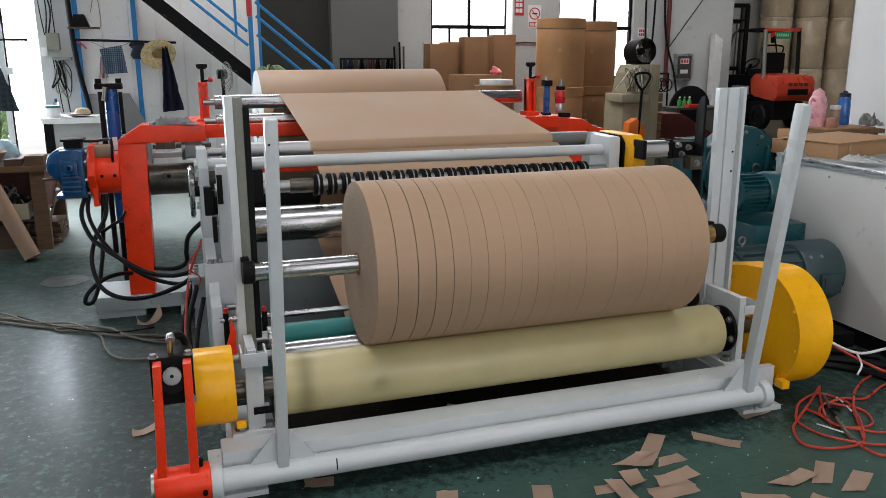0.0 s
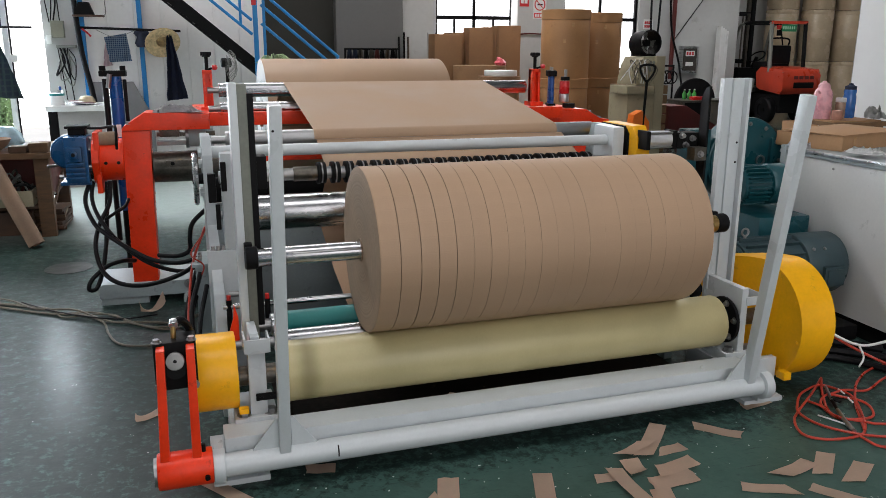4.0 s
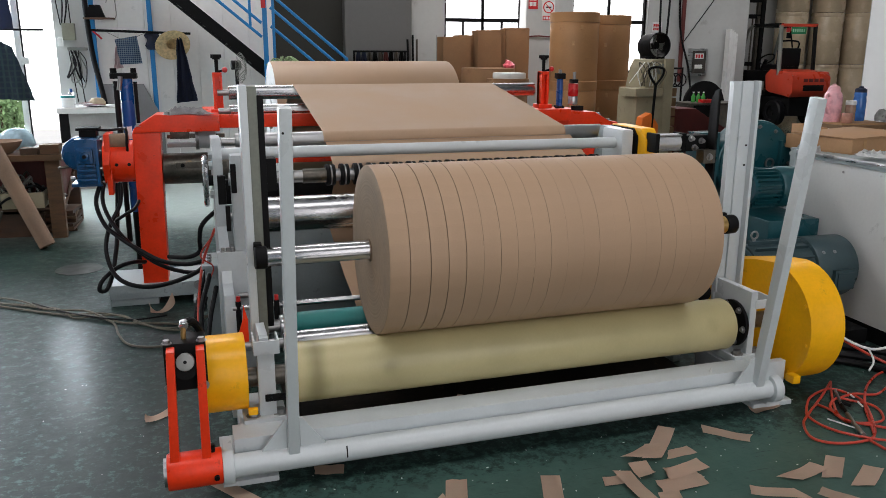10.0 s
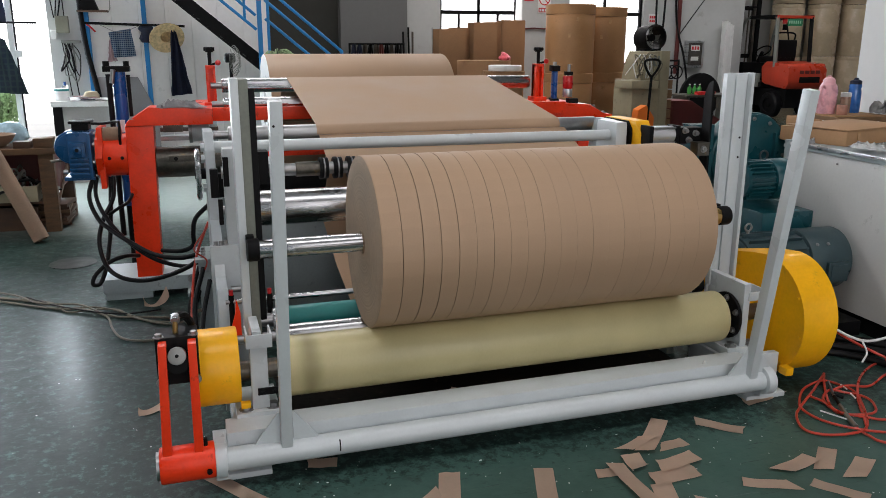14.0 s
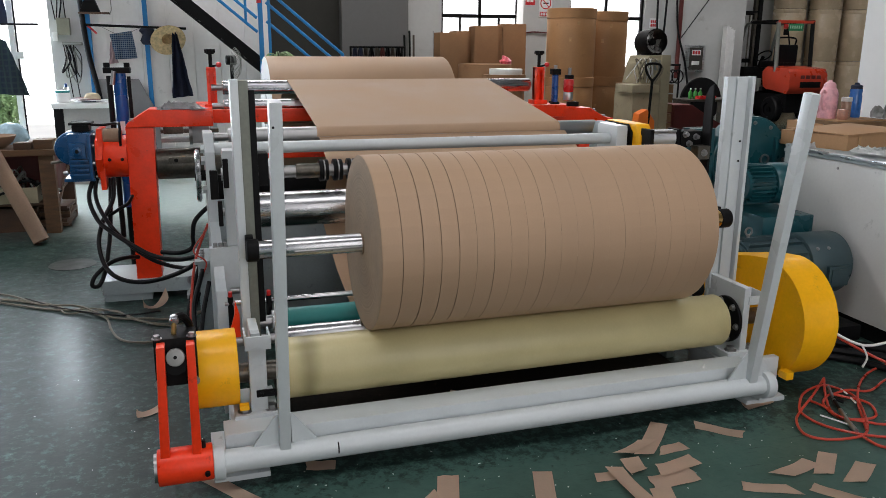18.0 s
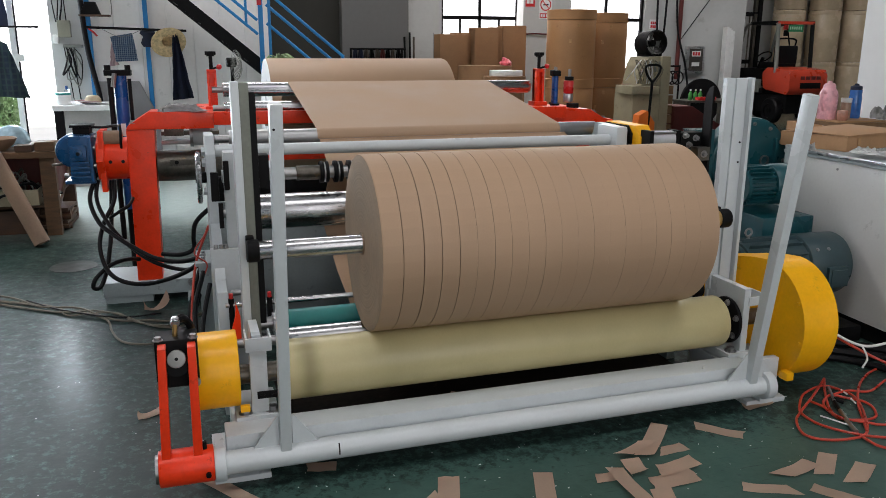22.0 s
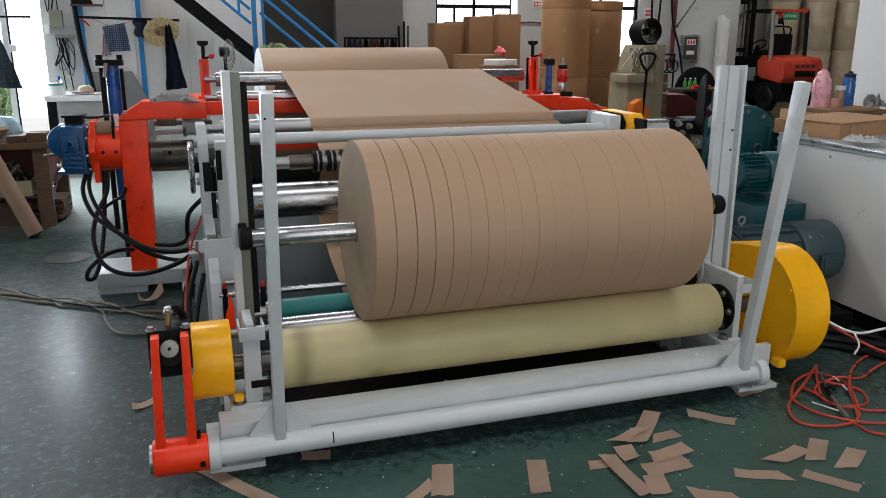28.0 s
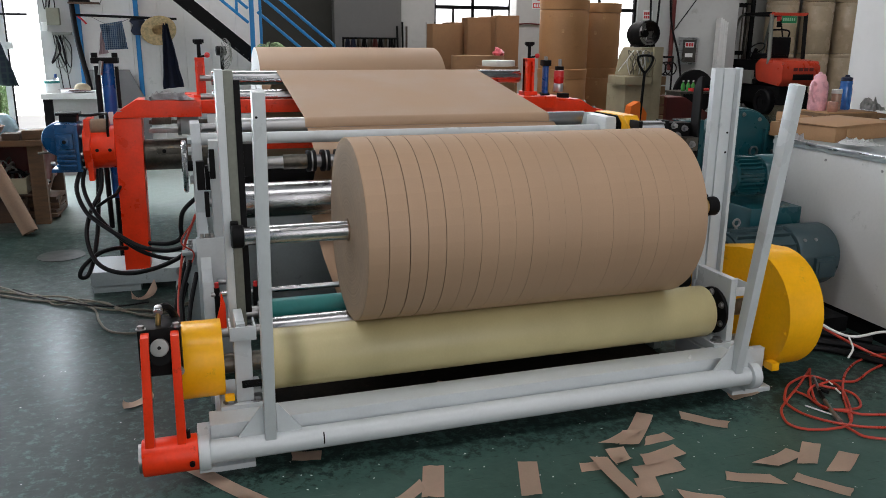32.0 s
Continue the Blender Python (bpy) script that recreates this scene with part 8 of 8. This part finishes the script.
SCRAPS = (
    (1.755, -0.118, 0.289, 0.072, -132, 0.11, -0.17, 0.006, 0.016), (1.652, -0.168, 0.168, 0.046, 26, -0.64, -0.9, 0.014, 0.010), (1.804, -0.192, 0.115, 0.060, 6, 0.5, -0.03, 0.001, 0.004),
    (2.076, -0.106, 0.196, 0.066, -43, -0.17, 0.0, 0.001, 0.006), (1.583, -0.289, 0.100, 0.076, -96, 0.0, -0.19, 0.010, 0.010), (1.465, -0.318, 0.122, 0.058, 3, 0.16, 0.23, 0.002, 0.005),
    (1.500, -0.429, 0.279, 0.060, -88, 0.28, -0.08, 0.014, 0.008), (1.741, -0.328, 0.185, 0.072, 12, 0.22, 0.0, 0.010, 0.010), (1.681, -0.403, 0.193, 0.084, 5, 0.11, 0.0, 0.004, 0.007), (1.585, -0.503, 0.130, 0.08, -106, -0.1, -0.1, 0.002, 0.005),
    (2.169, -0.462, 0.179, 0.064, 16, -0.54, -0.14, 0.005, 0.008), (2.310, -0.452, 0.185, 0.068, -135, -0.08, -0.24, 0.001, 0.004), (2.385, -0.545, 0.175, 0.070, -145, -0.08, -0.41, 0.001, 0.006), (1.983, -0.546, 0.190, 0.060, -22, 0.04, -0.43, 0.001, 0.006),
    (2.20, -0.652, 0.190, 0.060, -50, 0.0, 0.0, 0.001, 0.005), (0.858, -0.261, 0.210, 0.079, -106, 0.0, 0.0, 0.001, 0.005), (1.199, -0.334, 0.229, 0.073, -108, 0.0, -0.09, 0.001, 0.005), (0.151, -0.096, 0.44, 0.058, -52, 0.3, 0.2, 0.001, 0.004),
    (0.444, 0.039, 0.110, 0.068, -11, -0.06, 0.0, 0.001, 0.003), (1.74, -0.62, 0.17, 0.065, -30, -0.2, -0.4, 0.001, 0.005), (0.76, -0.32, 0.14, 0.05, 40, 0.2, 0.3, 0.001, 0.01),
    (-0.27, 2.16, 0.20, 0.05, 50, 0.4, 0.3, 0.006, 0.10), (2.40, 0.08, 0.16, 0.07, 12, 0.2, 0.1, 0.001, 0.003), (2.02, 0.36, 0.34, 0.07, 8, 0.2, 0.1, 0.008, 0.02), (0.62, 0.40, 0.30, 0.07, 18, 0.2, 0.0, 0.008, 0.01), (1.2, 0.46, 0.26, 0.07, -20, 0.2, 0.1, 0.008, 0.01),
    (-0.20, 0.68, 0.14, 0.05, 35, 0.3, 0.2, 0.002, 0.03), (3.1, -0.55, 0.2, 0.07, 40, 0.1, 0.0, 0.001, 0.004), (-0.03, 0.10, 0.05, 0.03, 40, 0.4, 0.2, 0.002, 0.008))
for k, (x, y, l, w, a, e0, e1, z, curl) in enumerate(SCRAPS):
    scrap(x, y, l, w, a, e0, e1, z, k, curl)
# fine paper dust and chips
rnd = random.Random(21)
bm = bmesh.new()
for _ in range(230):
    if rnd.random() < 0.6:
        x, y = rnd.uniform(0.2, 3.2), rnd.gauss(-0.15, 0.3)
    else:
        x, y = rnd.uniform(-0.9, 3.2), rnd.uniform(-0.9, 1.2)
    s, a = rnd.uniform(0.0012, 0.0045) * (1.8 if rnd.random() < 0.06 else 1), rnd.uniform(0, 6.28)
    vs = [bm.verts.new((x + s * math.cos(a + q) * f, y + s * math.sin(a + q) * f, 0.0012)) for q, f in ((0, 1.4), (1.7, 0.8), (3.1, 1.1), (4.6, 0.7))]
    bm.faces.new(vs)
tagged(part("paper_dust", bm, PLASTIC_WHITE, smooth=0), "small white paper chips scattered on the floor", "litter", kind="stuff")

coil = thing("air_hose_coil", (2.8, 0.0, 0), "tangled orange-red air hose with a blow gun", "hose")
part("hose", hose([(2.881, 0.221, 0.008), (2.697, 0.072, 0.014), (2.515, -0.060, 0.010), (2.424, -0.146, 0.018), (2.386, -0.241, 0.012), (2.437, -0.295, 0.008), (2.534, -0.326, 0.014), (2.646, -0.296, 0.010), (2.747, -0.178, 0.018), (2.858, -0.002, 0.012), (2.856, 0.100, 0.008), (2.797, 0.142, 0.014), (2.667, 0.099, 0.010), (2.550, -0.011, 0.018), (2.509, -0.075, 0.012), (2.515, -0.171, 0.008), (2.567, -0.274, 0.014), (2.690, -0.348, 0.010), (2.900, -0.420, 0.018)], 0.0058, 6, 7), RED_HOSE, coil)
part("hose", hose([(2.881, 0.221, 0.008), (2.767, 0.085, 0.014), (2.661, -0.070, 0.010), (2.636, -0.165, 0.018), (2.725, -0.227, 0.012), (2.782, -0.253, 0.008), (3.000, -0.320, 0.014)], 0.0058, 6, 7), RED_HOSE, coil)
part("hose", hose([(2.608, -0.285, 0.008), (2.597, -0.363, 0.014), (2.622, -0.418, 0.010), (2.750, -0.500, 0.018)], 0.0058, 6, 7), RED_HOSE, coil)
part("hose", hose([(3.430, 0.280, 0.008), (3.279, 0.260, 0.014), (3.147, 0.221, 0.010), (2.970, 0.096, 0.018), (2.825, -0.055, 0.012), (2.738, -0.176, 0.008), (2.654, -0.288, 0.014)], 0.0058, 6, 7), RED_HOSE, coil)
part("hose", hose([(2.637, 0.026, 0.008), (2.645, -0.054, 0.014), (2.636, -0.149, 0.010), (2.690, -0.202, 0.018), (2.790, -0.190, 0.012), (2.858, -0.111, 0.008), (2.859, -0.052, 0.014), (2.820, 0.008, 0.010), (2.754, 0.038, 0.018), (2.673, -0.014, 0.012), (2.640, -0.093, 0.008)], 0.0058, 6, 7), RED_HOSE, coil)
part("hose", hose([(3.350, 0.200, 0.008), (3.141, 0.117, 0.014), (2.978, 0.041, 0.010), (2.866, 0.058, 0.018), (2.759, 0.043, 0.012)], 0.0058, 6, 7), RED_HOSE, coil)
part("blow_gun", rod((2.805, 0.107, 0.022), (2.722, -0.027, 0.020), 0.0065, 12), STEEL, coil, "bright steel blow gun")
part("gun_grip", rod((2.735, -0.006, 0.022), (2.755, -0.045, 0.018), 0.008, 10), BLACK, coil)
part("gun_body", rod((2.722, -0.027, 0.020), (2.683, -0.105, 0.018), 0.008, 12), BLACK, coil)
part("coupling", rod((2.683, -0.105, 0.018), (2.630, -0.215, 0.016), 0.0095, 12), STEEL, coil, "steel hose coupling")
part("coupling_ring", rod((2.630, -0.215, 0.016), (2.605, -0.285, 0.014), 0.011, 12), STEEL, coil)
part("tube", rod((2.572, -0.115, 0.012), (2.612, -0.224, 0.018), 0.0035, 8), PLASTIC_WHITE, coil, "thin white tube")
part("cable_tie", rod((2.85, 0.076, 0.016), (2.834, 0.023, 0.02), 0.004, 8), PLASTIC_WHITE, coil)
part("cable_tie", rod((2.815, -0.022, 0.02), (2.80, -0.066, 0.02), 0.004, 8), PLASTIC_WHITE, coil)
for pts, r, mat in (
    ([(2.76, 0.55, 0.10), (2.95, 0.48, 0.03), (3.15, 0.36, 0.02), (3.3, 0.10, 0.02), (3.5, -0.3, 0.02)], 0.018, RUBBER),
    ([(2.78, 0.62, 0.06), (3.0, 0.56, 0.03), (3.2, 0.46, 0.02), (3.42, 0.25, 0.02), (3.5, -0.1, 0.02)], 0.022, RUBBER),
    ([(2.76, 0.75, 0.05), (3.0, 0.70, 0.03), (3.25, 0.56, 0.03), (3.42, 0.40, 0.03)], 0.022, RUBBER),
    ([(2.95, 0.55, 0.30), (3.05, 0.45, 0.18), (3.20, 0.34, 0.10), (3.38, 0.30, 0.12), (3.46, 0.20, 0.12)], 0.007, PLASTIC_WHITE),
    ([(3.20, 0.34, 0.10), (3.18, 0.28, 0.06), (3.14, 0.26, 0.02)], 0.005, PLASTIC_WHITE),
    ([(3.0, 0.52, 0.22), (3.12, 0.40, 0.12), (3.24, 0.24, 0.05), (3.3, 0.1, 0.04)], 0.007, RED_HOSE)):
    tagged(part("machine_cable", hose(pts, r), mat), "cable running from the drive motor along the cabinet", "cable", "machine cables")
tagged(part("cable_duct", box(2.74, 3.46, 0.62, 1.0, 0.0, 0.085, 0.01), BLACK), "flat black cable duct beside the cabinet", "duct")
chip = bmesh.new()
prism([(0.0, 0.0), (0.018, 0.0), (0.010, 0.020)], 0.002, facing(2.115, 0.0745, 0.1895), bm=chip)
tagged(part("paper_chip", chip, PLASTIC_WHITE), "small white paper chip on the base beam", "paper scrap")
# marks on the swing pipe
for x, r in ((0.497, 0.0424), (1.06, 0.0422), (1.74, 0.0422)):
    big = x < 0.6
    bm = lathe([(r, 0.0), (r + 0.0004, 0.0), (r + 0.0004, 0.005 if big else 0.003), (r, 0.005 if big else 0.003)], along_x(x, 0, 0.11) , 72)
    keep = [f for f in bm.faces if f.calc_center_median().y < (-0.030 if big else -0.044) and f.calc_center_median().z > 0.10]
    bmesh.ops.delete(bm, geom=[f for f in bm.faces if f not in keep], context="FACES")
    part("ink_mark", bm, BLACK, machine, "short black ink mark", smooth=0)
# near-black sheet darkens the floor below the drum in place of deep shade
tagged(part("oil_tray", box(0.34, 2.28, 0.19, 0.95, 0.0, 0.006, 0.002), paint("oily_black_floor_sheet", (0.022, 0.018, 0.015), 0.7, spec=0.08, vary=0.5, scale=6, grain=40, bump=0.1, dirt=(0.10, 0.07, 0.045), dirt_amount=0.15)), "near-black sheet with brown dirt, deepening the shade below the drum", "floor sheet", kind="structure")



# the machine stands a little turned in the hall
for ob in list(machine.children):
    if not ob.name.startswith(("tie_bar", "frame_bolt")):
        set_turned(ob)
for ob in [o for o in scene.objects if o.parent is None]:
    kind = ob.name.split(".")[0]
    if kind in ("air_cylinder", "black_lever_post", "guide_roller", "turning_roller", "draw_roller", "spreader_roller", "green_roller", "steel_roller", "knife_shaft", "knife_bar", "pulley_guard", "belt_guard", "swing_arm", "handwheel", "shut_off_cock", "red_guard_flap", "parent_roll", "oil_tray", "paper_chip"):
        set_turned(ob)
    elif kind == "paper_web":
        set_turned(ob, 1.6)

# ---- what moves ----
SPEED = 2 * math.pi * DRUM_R * 4.897  # metres of paper a second


def motions():
    """The drum turns, the roll turns on it and grows as its outer layers move outwards."""
    last = frame(32.0)
    times = [k / FPS for k in range(last)]
    home = placed(drum).translation
    m = turned(0.335, 2.306, DRUM_Y)
    walk(drum, [(t, m @ pose(*home, DRUM_PHASE + 360 * DRUM_RATE * t, 0, 0)) for t in times])
    angle, rows = 0.0, []
    for k, t in enumerate(times):
        if k % 4 == 0 or k == last - 1:
            rows.append((t, turned(ROLL_X0, ROLL_X1, ROLL_Y) @ pose(ROLL_X0, ROLL_Y, roll_height(t), -math.degrees(angle), 0, 0)))
        angle += SPEED / roll_radius(t) / FPS
    walk(roll, rows)
    for b in knobs:
        x = b.matrix_basis.translation.x
        walk(b, [(t, turned(ROLL_X0, ROLL_X1, ROLL_Y) @ pose(x, ROLL_Y, roll_height(t))) for t in (0.0, 8.0, 16.0, 24.0, 32.0)])
    for stave, a in layers:
        walk(stave, [(t, pose(0, roll_radius(t) * math.sin(a), roll_radius(t) * math.cos(a), -math.degrees(a), 0, 0)) for t in (0.0, 16.0, 32.0)])


DRUM_RATE, DRUM_PHASE = 4.897, 0.0
motions()
